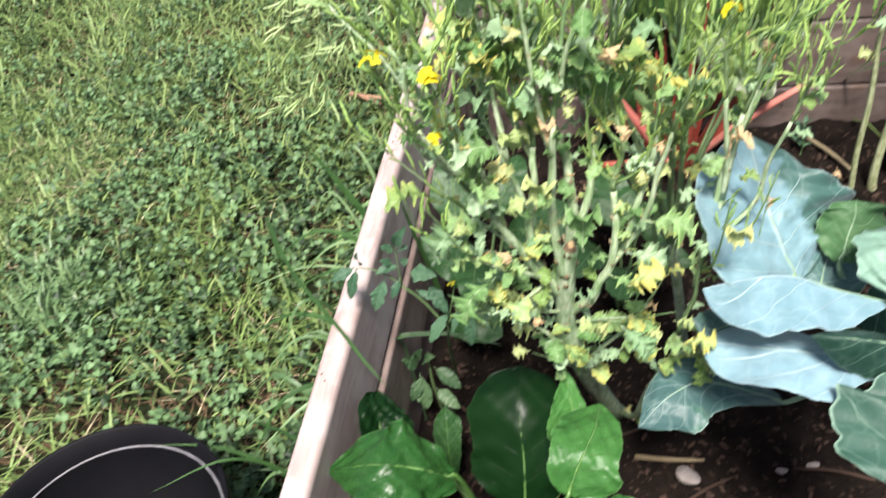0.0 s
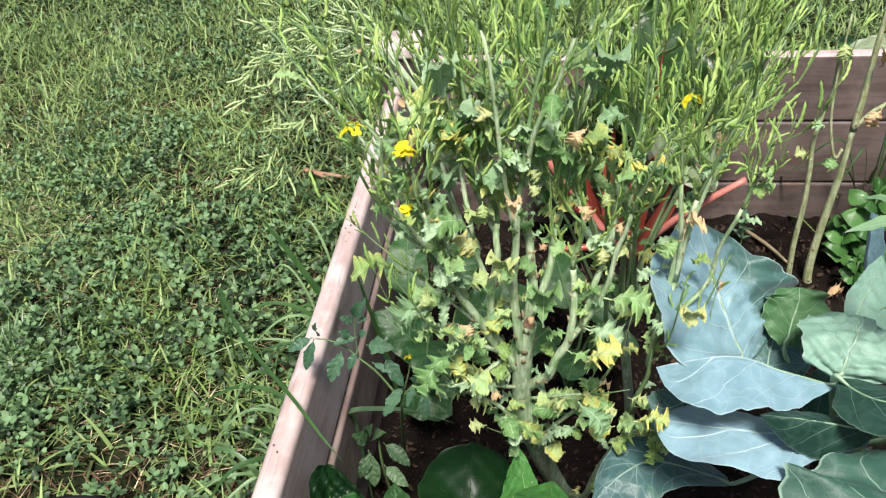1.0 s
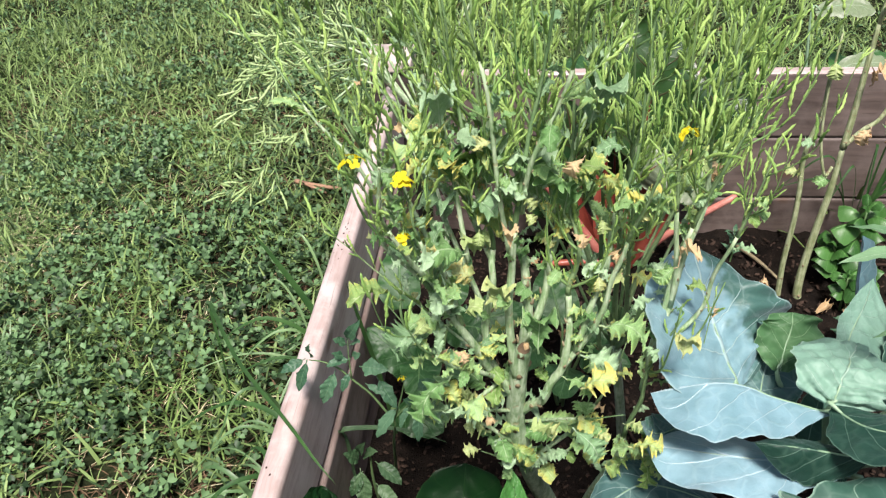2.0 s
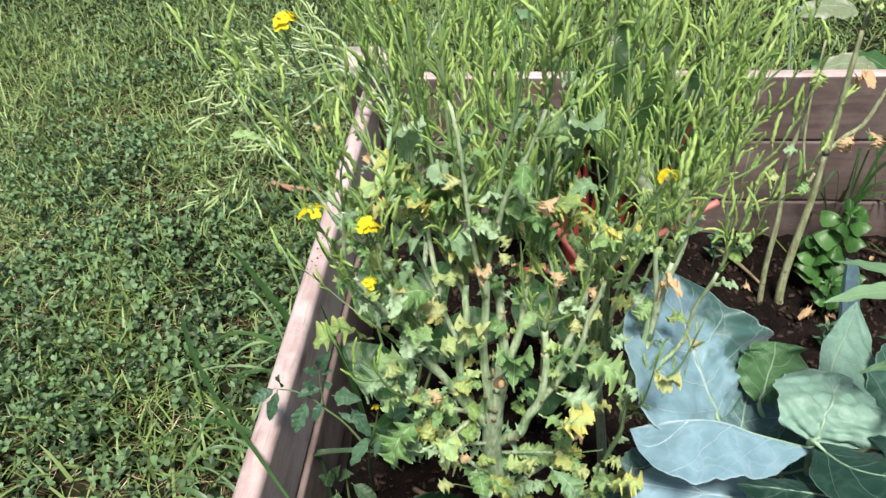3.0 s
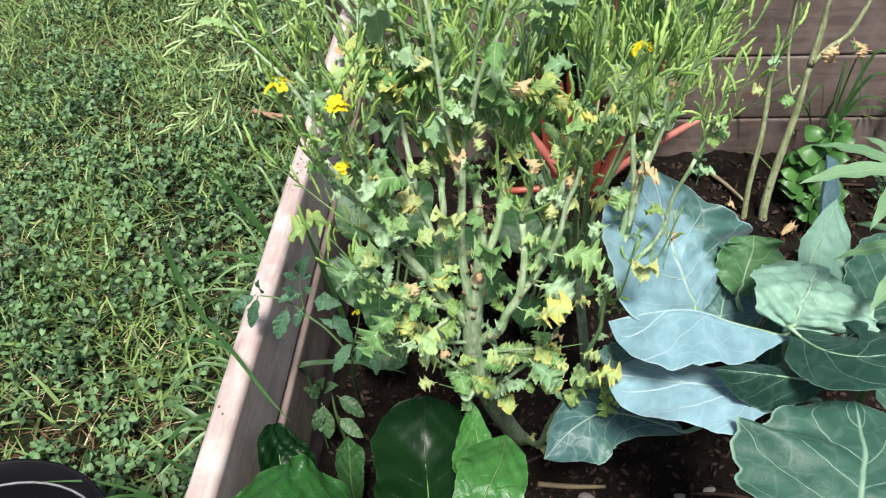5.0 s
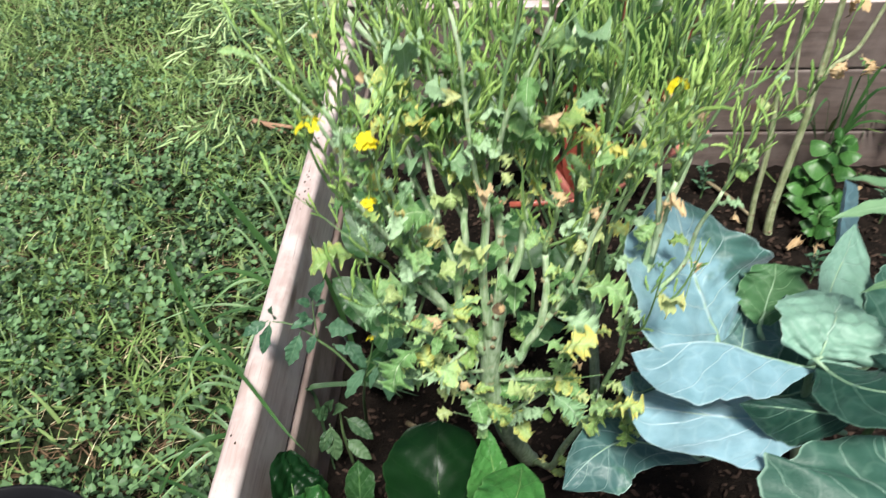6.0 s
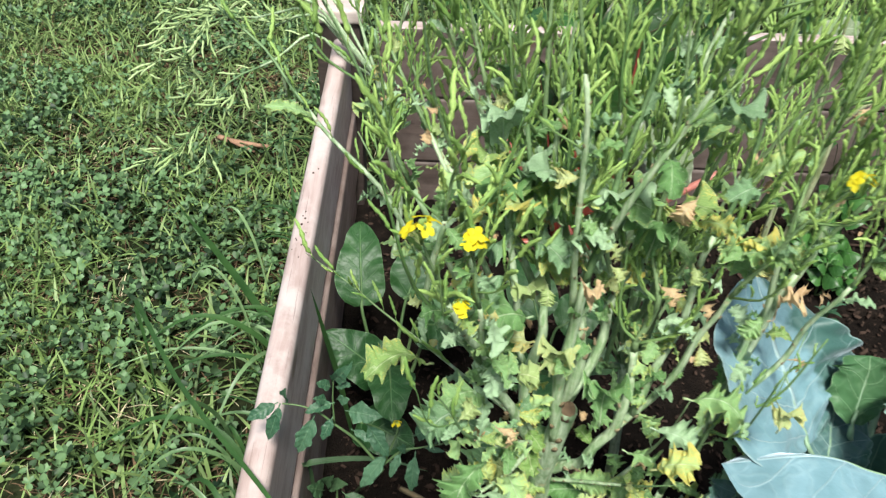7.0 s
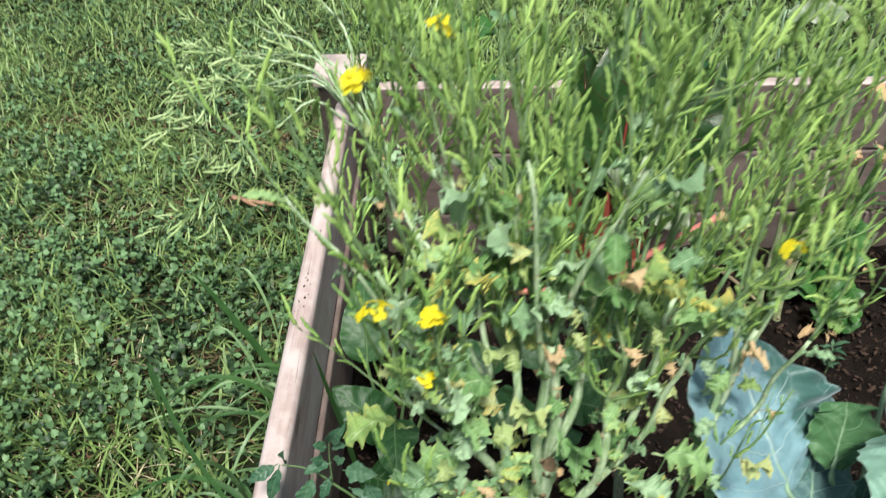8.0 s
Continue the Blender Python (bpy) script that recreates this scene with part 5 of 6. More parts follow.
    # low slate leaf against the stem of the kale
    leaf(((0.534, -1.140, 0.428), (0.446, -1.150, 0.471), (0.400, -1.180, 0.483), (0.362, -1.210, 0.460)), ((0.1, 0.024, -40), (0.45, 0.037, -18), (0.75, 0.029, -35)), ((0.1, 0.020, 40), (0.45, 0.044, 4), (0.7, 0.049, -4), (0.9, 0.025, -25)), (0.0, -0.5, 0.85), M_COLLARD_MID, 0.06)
    # broad green leaf in front
    leaf(((0.624, -1.390, 0.594), (0.635, -1.350, 0.613), (0.650, -1.310, 0.614), (0.659, -1.250, 0.615)), ((0.15, 0.049, 3), (0.45, 0.057, 20), (0.75, 0.046, 15), (0.93, 0.026, 5)), ((0.15, 0.093, -11), (0.45, 0.117, -20), (0.75, 0.091, -2), (0.93, 0.040, 6)), (0.0, -0.72, 0.7), M_COLLARD, 0.06)
    # back leaves, one rolled
    leaf(((0.663, -1.060, 0.607), (0.684, -1.020, 0.616), (0.708, -0.980, 0.619), (0.733, -0.930, 0.623)), ((0.2, 0.066, -19), (0.5, 0.064, -17), (0.8, 0.036, -23)), ((0.2, 0.016, -6), (0.5, 0.018, -20), (0.8, 0.011, -14)), (-0.1, -0.7, 0.6), M_COLLARD_PALE, 0.06)
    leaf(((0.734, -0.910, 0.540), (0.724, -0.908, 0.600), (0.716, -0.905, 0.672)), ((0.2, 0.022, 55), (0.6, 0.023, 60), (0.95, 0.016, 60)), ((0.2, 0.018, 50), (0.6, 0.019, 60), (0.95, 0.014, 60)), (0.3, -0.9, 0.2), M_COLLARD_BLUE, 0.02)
    leaf(((0.753, -1.060, 0.540), (0.770, -1.035, 0.590), (0.785, -1.000, 0.622)), ((0.2, 0.045, 8), (0.6, 0.052, 8), (0.9, 0.03, 8)), ((0.2, 0.045, 8), (0.6, 0.052, 8), (0.9, 0.03, 8)), (0.0, -0.8, 0.5))
    leaf(((0.635, -1.080, 0.470), (0.665, -1.105, 0.515), (0.690, -1.130, 0.540)), ((0.2, 0.05, 6), (0.6, 0.06, 6), (0.9, 0.035, 6)), ((0.2, 0.05, 6), (0.6, 0.06, 6), (0.9, 0.035, 6)), (0.0, -0.6, 0.8))
    leaf(((0.740, -1.140, 0.520), (0.815, -1.170, 0.560), (0.890, -1.200, 0.560)), ((0.2, 0.06, 4), (0.6, 0.075, 4), (0.9, 0.04, 4)), ((0.2, 0.06, 4), (0.6, 0.075, 4), (0.9, 0.04, 4)), (0.1, -0.4, 0.9))
    leaf(((0.760, -1.020, 0.480), (0.840, -1.000, 0.530), (0.920, -0.980, 0.540)), ((0.2, 0.06, 4), (0.6, 0.08, 4), (0.9, 0.045, 4)), ((0.2, 0.06, 4), (0.6, 0.08, 4), (0.9, 0.045, 4)), (0.1, -0.3, 0.9))
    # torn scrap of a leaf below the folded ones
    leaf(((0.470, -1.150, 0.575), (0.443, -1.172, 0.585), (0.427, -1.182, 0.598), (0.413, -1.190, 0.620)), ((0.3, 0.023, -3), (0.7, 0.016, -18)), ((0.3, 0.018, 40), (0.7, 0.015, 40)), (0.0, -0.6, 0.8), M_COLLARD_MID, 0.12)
    return plant


def leafy(name, base, rows, blade_mat, rib_mat, label, crown=None, outline="ovate", pucker=0.03, ruffle=0.06, rib=0.003, nv=12, group=""):
    """A plant of large leaves on stalks from one crown. rows: base, tip, width, side shown, arch, fold and maybe other materials."""
    plant = thing(name, base, label, "vegetable plant", group)
    crown = np.array(crown or base, float)
    for k, (b, t, w, up, arch, fold, *other) in enumerate(rows):
        s = Shape()
        mid, _ = blade(s, rel(b, base), rel(t, base), w, up, arch, outline, 22, nv, fold, 0.0, ruffle, 2.6, 0.0, 9, pucker, 400 + k + int(abs(base[0]) * 1000))
        s.tube(mid[:-3][::4], [rib, rib * 0.8, rib * 0.5, rib * 0.25], 5, 1, 2)
        mat = other[0] if other else blade_mat
        rm = other[1] if len(other) > 1 else rib_mat
        leaf = part("leaf", s.mesh("leaf", [mat, rm]), plant)
        q = Shape()
        d = (mid[1] - mid[0]) / np.linalg.norm(mid[1] - mid[0])
        c = np.array(rel(crown, base)) + (0.006 * math.cos(k * 2.4), 0.006 * math.sin(k * 2.4), -0.01)
        mids = c * 0.5 + mid[0] * 0.5 + (0, 0, 0.01)
        q.tube([c, mids, mid[0] - d * 0.012, mid[0] + d * 0.012], [rib * 2.0, rib * 1.8, rib * 1.5, rib * 1.1], 7, 0, 4)
        part("leaf_stalk", q.mesh("leaf_stalk", [rm]), leaf)
    return plant


def front_chard():
    base = (0.19, -1.16, SOIL)
    plant = thing("chard_plant", base, "green chard with dark glossy puckered leaves at the bed edge", "vegetable plant")
    count = iter(range(420, 440))

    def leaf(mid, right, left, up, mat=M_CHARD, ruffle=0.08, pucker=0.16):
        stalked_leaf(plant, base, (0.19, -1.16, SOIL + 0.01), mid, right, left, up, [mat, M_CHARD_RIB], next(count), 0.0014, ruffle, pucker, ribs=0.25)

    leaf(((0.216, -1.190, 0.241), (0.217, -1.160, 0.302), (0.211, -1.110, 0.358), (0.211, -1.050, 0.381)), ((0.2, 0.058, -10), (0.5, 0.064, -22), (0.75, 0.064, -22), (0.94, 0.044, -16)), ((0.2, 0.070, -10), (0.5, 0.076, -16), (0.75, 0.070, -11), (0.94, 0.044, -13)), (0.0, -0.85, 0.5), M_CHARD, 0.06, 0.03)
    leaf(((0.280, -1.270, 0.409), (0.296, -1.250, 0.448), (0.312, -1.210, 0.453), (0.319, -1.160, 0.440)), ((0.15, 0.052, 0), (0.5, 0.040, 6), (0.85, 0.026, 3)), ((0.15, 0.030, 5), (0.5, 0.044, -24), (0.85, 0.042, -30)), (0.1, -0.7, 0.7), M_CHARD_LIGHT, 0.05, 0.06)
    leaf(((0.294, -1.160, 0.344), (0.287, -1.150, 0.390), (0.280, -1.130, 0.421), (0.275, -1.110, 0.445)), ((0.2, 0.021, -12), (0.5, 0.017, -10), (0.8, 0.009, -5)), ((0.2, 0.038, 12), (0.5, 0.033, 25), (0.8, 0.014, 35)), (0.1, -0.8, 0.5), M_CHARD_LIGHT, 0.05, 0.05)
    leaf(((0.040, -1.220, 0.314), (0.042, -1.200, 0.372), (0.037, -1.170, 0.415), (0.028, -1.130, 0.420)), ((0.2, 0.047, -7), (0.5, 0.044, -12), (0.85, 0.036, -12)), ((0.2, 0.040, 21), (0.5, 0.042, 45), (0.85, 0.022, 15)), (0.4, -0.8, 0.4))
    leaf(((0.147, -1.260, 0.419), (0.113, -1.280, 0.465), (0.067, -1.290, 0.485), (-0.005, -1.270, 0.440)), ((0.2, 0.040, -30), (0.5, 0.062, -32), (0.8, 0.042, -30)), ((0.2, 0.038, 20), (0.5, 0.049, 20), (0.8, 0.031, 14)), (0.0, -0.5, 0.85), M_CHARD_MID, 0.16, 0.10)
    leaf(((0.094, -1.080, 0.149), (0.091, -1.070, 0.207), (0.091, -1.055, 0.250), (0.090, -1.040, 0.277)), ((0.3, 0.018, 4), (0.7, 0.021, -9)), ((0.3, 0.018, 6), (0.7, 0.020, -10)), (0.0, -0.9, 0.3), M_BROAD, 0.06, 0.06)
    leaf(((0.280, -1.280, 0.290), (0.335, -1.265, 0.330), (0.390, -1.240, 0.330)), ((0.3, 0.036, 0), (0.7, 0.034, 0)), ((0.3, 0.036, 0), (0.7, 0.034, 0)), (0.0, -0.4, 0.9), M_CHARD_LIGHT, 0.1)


def red_chard():
    leafy("red_chard_plant", (0.50, -0.22, SOIL), [
        ((0.530, -0.20, 0.380), (0.560, -0.12, 0.720), 0.200, (0.0, -0.95, 0.2), 0.06, 0.12),
        ((0.460, -0.18, 0.400), (0.455, -0.13, 0.640), 0.130, (0.3, -0.9, 0.2), 0.06, 0.20),
        ((0.640, -0.16, 0.340), (0.730, -0.10, 0.600), 0.170, (-0.1, -0.9, 0.3), 0.08, 0.15),
        ((0.420, -0.14, 0.230), (0.370, -0.09, 0.480), 0.150, (0.2, -0.9, 0.3), 0.06, 0.2),
        ((0.490, -0.12, 0.260), (0.480, -0.07, 0.560), 0.170, (0.0, -0.95, 0.2), 0.06, 0.2),
        ((0.600, -0.12, 0.260), (0.640, -0.07, 0.520), 0.160, (-0.1, -0.95, 0.2), 0.06, 0.2),
        ((0.380, -0.16, 0.200), (0.280, -0.12, 0.400), 0.130, (0.2, -0.9, 0.3), 0.10, 0.2),
    ] + [
        ((0.530, -0.22, 0.345), (0.590, -0.26, 0.430), 0.130, (0.0, -0.7, 0.6), 0.20, -0.3, M_MILDEW),
        ((0.610, -0.22, 0.370), (0.670, -0.26, 0.300), 0.085, (0.0, -0.7, 0.6), 0.25, -0.3, M_MILDEW),
    ], M_REDLEAF, M_RED_RIB, "ruby chard with thick red stalks and large dark leaves", (0.485, -0.15, SOIL + 0.02), "ovate", rib=0.0036)
    ob = bpy.data.objects["red_chard_plant"]
    root = (0.5, -0.22, SOIL)
    for k, (x0, x1, y1, z1, w) in enumerate(((0.455, 0.400, -0.24, 0.33, 0.044), (0.470, 0.440, -0.22, 0.40, 0.052), (0.480, 0.475, -0.26, 0.30, 0.050), (0.495, 0.510, -0.24, 0.39, 0.058), (0.505, 0.550, -0.22, 0.37, 0.042), (0.515, 0.590, -0.25, 0.33, 0.036), (0.520, 0.640, -0.21, 0.34, 0.034))):
        s = Shape()
        blade(s, rel((x0, -0.17, 0.06), root), rel((x1, y1, z1), root), w, (0.1, -1, 0.1), 0.03, "strap", 10, 4, 0.5, seed=k)
        part("leaf_stalk", s.mesh("leaf_stalk", [M_RED]), ob, "broad flat red leaf stalk")
    for mat, label, line, r in ((M_PINK, "pink fallen leaf stalk", ((0.470, -0.18, 0.07), (0.456, -0.25, 0.165), (0.392, -0.25, 0.266), (0.300, -0.25, 0.392)), 0.0105), (M_PINK, "pink leaf stalk leaning out", ((0.520, -0.17, 0.07), (0.599, -0.22, 0.198), (0.662, -0.22, 0.249), (0.742, -0.22, 0.307)), 0.0090), (M_RED, "bent red leaf stalk", ((0.485, -0.17, 0.06), (0.480, -0.25, 0.140), (0.457, -0.25, 0.148), (0.325, -0.25, 0.138)), 0.0095)):
        s = Shape()
        s.tube([rel(p, root) for p in line], [r, r, r * 0.95, r * 0.8], 8, 0, 4)
        part("leaf_stalk", s.mesh("leaf_stalk", [mat]), ob, label)


def low_leaves():
    leafy("broad_leaf_plant", (0.10, -0.66, SOIL), [
        ((0.100, -0.72, 0.240), (0.010, -0.70, 0.320), 0.080, (0.0, -0.5, 0.85), 0.15, -0.1),
        ((0.110, -0.74, 0.290), (0.120, -0.86, 0.300), 0.070, (0.0, -0.4, 0.9), 0.15, -0.1),
        ((0.060, -0.62, 0.300), (0.050, -0.50, 0.380), 0.080, (0.0, -0.6, 0.8), 0.12, 0.1),
        ((0.150, -0.62, 0.260), (0.240, -0.66, 0.280), 0.085, (0.0, -0.5, 0.8), 0.2, -0.1),
        ((0.130, -0.56, 0.260), (0.170, -0.46, 0.320), 0.080, (0.0, -0.6, 0.8), 0.15, 0.1),
        ((0.180, -0.58, 0.230), (0.300, -0.56, 0.250), 0.085, (0.0, -0.5, 0.8), 0.2, -0.1),
        ((0.060, -0.76, 0.180), (0.150, -0.80, 0.170), 0.080, (0.0, -0.4, 0.9), 0.2, -0.1),
    ], M_BROAD, M_TOMATO_STEM, "low plant with broad dark-green heart-shaped leaves by the side board", outline="heart", rib=0.0018)
    leafy("broad_leaf_plant", (0.36, -0.62, SOIL), [
        ((0.370, -0.68, 0.220), (0.350, -0.80, 0.260), 0.085, (0.0, -0.6, 0.8), 0.15, -0.1),
        ((0.400, -0.62, 0.200), (0.480, -0.68, 0.230), 0.070, (0.0, -0.6, 0.8), 0.2, -0.1),
        ((0.320, -0.60, 0.200), (0.270, -0.70, 0.220), 0.070, (0.0, -0.6, 0.8), 0.15, -0.1),
        ((0.360, -0.56, 0.220), (0.330, -0.44, 0.270), 0.085, (0.0, -0.6, 0.8), 0.15, 0.1),
        ((0.400, -0.56, 0.200), (0.480, -0.50, 0.220), 0.080, (0.0, -0.6, 0.8), 0.15, 0.1),
    ], M_BROAD, M_TOMATO_STEM, "low plant with broad dull-green insect-eaten leaves", outline="heart", rib=0.0018)


def leaflet(plant, base, mat, b, t, width, seed, up=(0.0, -0.6, 0.8), teeth=0.30):
    """One pointed toothed leaflet from b to t on its short stalk."""
    g = np.random.default_rng(seed)
    b, t = np.array(rel(b, base)), np.array(rel(t, base))
    s = Shape()
    side = np.array(up) + g.normal(0, 0.22, 3)
    mid, _ = blade(s, b + (t - b) * 0.12, t, width, side, g.uniform(0.04, 0.12), "ovate", 36, 8, g.uniform(0.1, 0.45), 0, 0.05, 2.6, teeth, 7, 0.04, seed)
    s.tube([b, b + (t - b) * 0.12, mid[9]], [0.0009, 0.0008, 0.0004], 4, 0, 1)
    part("leaf", s.mesh("leaf", [mat]), plant)


def low_weed():
    base = (0.045, -0.89, SOIL)
    plant = thing("weed", base, "small grey-green weed with soft pointed leaves in the soil", "weed")
    s = Shape()
    s.tube([rel(p, base) for p in ((0.045, -0.89, 0.050), (0.043, -0.92, 0.179), (0.046, -0.93, 0.254))], [0.003, 0.0024, 0.0014], 6, 0, 4)
    part("stem", s.mesh("stem", [M_TOMATO_STEM]), plant)
    for k, (x, z, x2, z2, w) in enumerate(((0.028, 0.240, 0.008, 0.275, 0.025), (0.034, 0.247, 0.064, 0.283, 0.020), (0.030, 0.254, 0.046, 0.304, 0.018), (0.026, 0.219, 0.034, 0.153, 0.031), (0.052, 0.238, 0.096, 0.206, 0.026), (0.030, 0.212, 0.010, 0.172, 0.022), (0.048, 0.184, 0.090, 0.156, 0.024))):
        leaflet(plant, base, M_WEED, (x, -0.93, z), (x2, -0.95, z2), w, 530 + k, teeth=0.12)


def tomato():
    base = (0.055, -0.80, SOIL)
    plant = thing("tomato_plant", base, "small tomato seedling with dark toothed leaves leaning over the rail", "vegetable plant")
    s = Shape()
    for line, r in ((((0.055, -0.80, 0.045), (0.075, -0.88, 0.180), (0.100, -0.99, 0.350), (0.118, -1.05, 0.457)), 0.0036), (((0.118, -1.05, 0.457), (0.107, -1.05, 0.478), (0.089, -1.05, 0.510), (0.067, -1.05, 0.535), (0.052, -1.05, 0.553), (0.033, -1.05, 0.564), (0.014, -1.05, 0.567)), 0.0019), (((0.067, -1.05, 0.537), (0.067, -1.05, 0.575), (0.069, -1.05, 0.605)), 0.0012), (((0.118, -1.05, 0.465), (0.138, -1.05, 0.491), (0.159, -1.05, 0.498), (0.184, -1.05, 0.506)), 0.0015), (((0.120, -1.05, 0.470), (0.131, -1.05, 0.512), (0.136, -1.05, 0.538)), 0.0014)):
        s.tube([rel(p, base) for p in line], [r, r * 0.85, r * 0.65, r * 0.4], 6, 0, 4)
    part("stem", s.mesh("stem", [M_TOMATO_STEM]), plant)
    # across and up: foot, tip and width of each leaflet
    leaves = ((0.012, 0.567, -0.003, 0.522, 0.017), (0.020, 0.572, 0.023, 0.605, 0.015), (0.010, 0.569, -0.022, 0.554, 0.018), (0.047, 0.550, 0.027, 0.502, 0.023), (0.066, 0.548, 0.055, 0.523, 0.014), (0.067, 0.602, 0.091, 0.647, 0.018), (0.067, 0.595, 0.053, 0.614, 0.014), (0.071, 0.595, 0.088, 0.611, 0.014), (0.061, 0.574, 0.049, 0.590, 0.013), (0.069, 0.571, 0.039, 0.567, 0.015), (0.071, 0.576, 0.086, 0.590, 0.013), (0.079, 0.558, 0.119, 0.564, 0.025), (0.100, 0.540, 0.125, 0.497, 0.022), (0.084, 0.528, 0.112, 0.520, 0.011), (0.125, 0.489, 0.093, 0.439, 0.020), (0.154, 0.491, 0.150, 0.435, 0.018), (0.151, 0.518, 0.179, 0.550, 0.020), (0.175, 0.506, 0.182, 0.530, 0.008), (0.139, 0.491, 0.127, 0.459, 0.013), (0.144, 0.494, 0.134, 0.512, 0.013), (0.164, 0.498, 0.186, 0.508, 0.008))
    for k, (x, z, x2, z2, w) in enumerate(leaves):
        leaflet(plant, base, M_TOMATO, (x, -1.05, z), (x2, -1.062, z2), w, 500 + k, teeth=0.36)
    part("flower", FLOWERS[1], plant, "tiny yellow tomato flower", at=Matrix.Translation(rel((0.134, -1.055, 0.543), base)) @ Matrix.Scale(0.010, 4))


def basil(base, heads, seed, label):
    """Bushy basil: stems with opposite pairs of domed leaves. heads: top of each stem over the base, and its size."""
    g = np.random.default_rng(seed)
    plant = thing("basil_plant", base, label, "herb", "basil plants")
    for x, y, z, size in heads:
        e = np.array((x, y, z))
        s = Shape()
        s.tube([(0, 0, -0.01), e * (0.5, 0.5, 0.5), e], [0.003, 0.0025, 0.002], 5, 0, 3)
        stem = part("stem", s.mesh("stem", [M_TOMATO_STEM]), plant)
        turn = g.uniform(0, 6.28)
        for lv, (ln, n, up) in enumerate(((0.022, 3, 0.8), (0.046, 4, 0.30), (0.056, 3, 0.0), (0.05, 2, -0.1))):
            for i in range(n):
                a = turn + lv * 0.8 + i * 6.28 / n + g.uniform(-0.2, 0.2)
                d = np.array((math.cos(a), math.sin(a), up + g.uniform(-0.1, 0.15)))
                p = e * (1 - 0.13 * lv)
                l2 = ln * size * g.uniform(0.8, 1.15)
                q = Shape()
                blade(q, p + d * 0.005, p + d * l2, l2 * 0.80, (0, 0, 1), 0.22, "spoon", 12, 8, -0.25, -0.45, 0.02, seed=seed + lv * 7 + i, pucker=0.03)
                part("leaf", q.mesh("leaf", [M_BASIL]), stem)


def palmate():
    base = (0.80, -0.98, SOIL)
    plant = thing("palmate_plant", base, "tall plant with light-green palmate leaves of toothed leaflets", "garden plant")
    s = Shape()
    s.tube([rel(p, base) for p in ((0.80, -0.98, 0.045), (0.82, -1.00, 0.35), (0.84, -1.02, 0.62), (0.85, -1.03, 0.90), (0.86, -1.04, 1.05))], [0.006, 0.0055, 0.005, 0.004, 0.002], 7, 0, 4)
    part("stem", s.mesh("stem", [M_TOMATO_STEM]), plant)
    hubs = [((0.672, -1.178, 0.838), (-0.92, -0.15, 0.1), 0.104, (0.84, -1.02, 0.70)), ((0.720, -1.16, 0.740), (-0.5, -0.5, -0.1), 0.10, (0.83, -1.01, 0.6)), ((0.98, -1.08, 0.80), (0.9, -0.2, 0.0), 0.10, (0.84, -1.02, 0.68)), ((0.86, -0.90, 0.95), (0.1, 0.9, 0.0), 0.09, (0.85, -1.03, 0.85)), ((0.86, -1.06, 1.08), (-0.2, -0.3, 0.6), 0.06, (0.86, -1.04, 1.0))]
    for k, (h, d, ln, fr) in enumerate(hubs):
        h, d = np.array(rel(h, base)), np.array(d) / np.linalg.norm(d)
        up = np.array((0.1, -0.05, 1.0))
        side = np.cross(d, up)
        side /= np.linalg.norm(side)
        leaf_s = Shape()
        f = np.array(rel(fr, base))
        leaf_s.tube([f, (f + h) / 2 + (0, 0, 0.01), h], [0.0022, 0.0018, 0.0015], 5, 0, 4)
        leaf = part("leaf_stalk", leaf_s.mesh("leaf_stalk", [M_TOMATO_STEM]), plant)
        for i, a in enumerate((-125, -82, -42, 0, 42, 82, 125)):
            dd = d * math.cos(radians(a)) + side * math.sin(radians(a)) + np.array((0, 0, -0.12 - 0.1 * abs(a) / 125))
            l2 = ln * (1 - 0.45 * abs(a) / 125)
            q = Shape()
            blade(q, h, h + dd * l2, l2 * 0.23, up, 0.08, "lance", 22, 4, 0.15, 0, 0.03, 3, 0.28, 12, 0.0, 600 + k * 9 + i)
            part("leaflet", q.mesh("leaflet", [M_PALM]), leaf)


def grass_clump(name, base, rows, label, mat):
    """Long arching blades. rows: points of each blade and its width."""
    plant = thing(name, base, label, "grass", "long grass clumps")
    for k, (pts, w) in enumerate(rows):
        p = spline([rel(q, base) for q in pts], 6)
        n = len(p)
        t = np.gradient(p, axis=0)
        side = np.cross(t, (0.15, -0.3, 0.9))
        side /= np.linalg.norm(side, axis=1)[:, None] + 1e-9
        wd = w / 2 * np.clip(1 - np.linspace(0, 1, n) ** 3, 0.02, 1) * np.clip(0.3 + 2.2 * np.linspace(0, 1, n), 0, 1)
        up = np.cross(side, t)
        up /= np.linalg.norm(up, axis=1)[:, None] + 1e-9
        G = np.stack([p - side * wd[:, None], p - up * wd[:, None] * 0.25, p + side * wd[:, None]], 1)
        s = Shape()
        uv = np.zeros((n, 3, 2))
        uv[..., 0], uv[..., 1] = np.linspace(0, 1, n)[:, None], np.linspace(0, 1, 3)[None]
        s.grid(G, uv)
        part("blade", s.mesh("blade", [mat]), plant)
    return plant


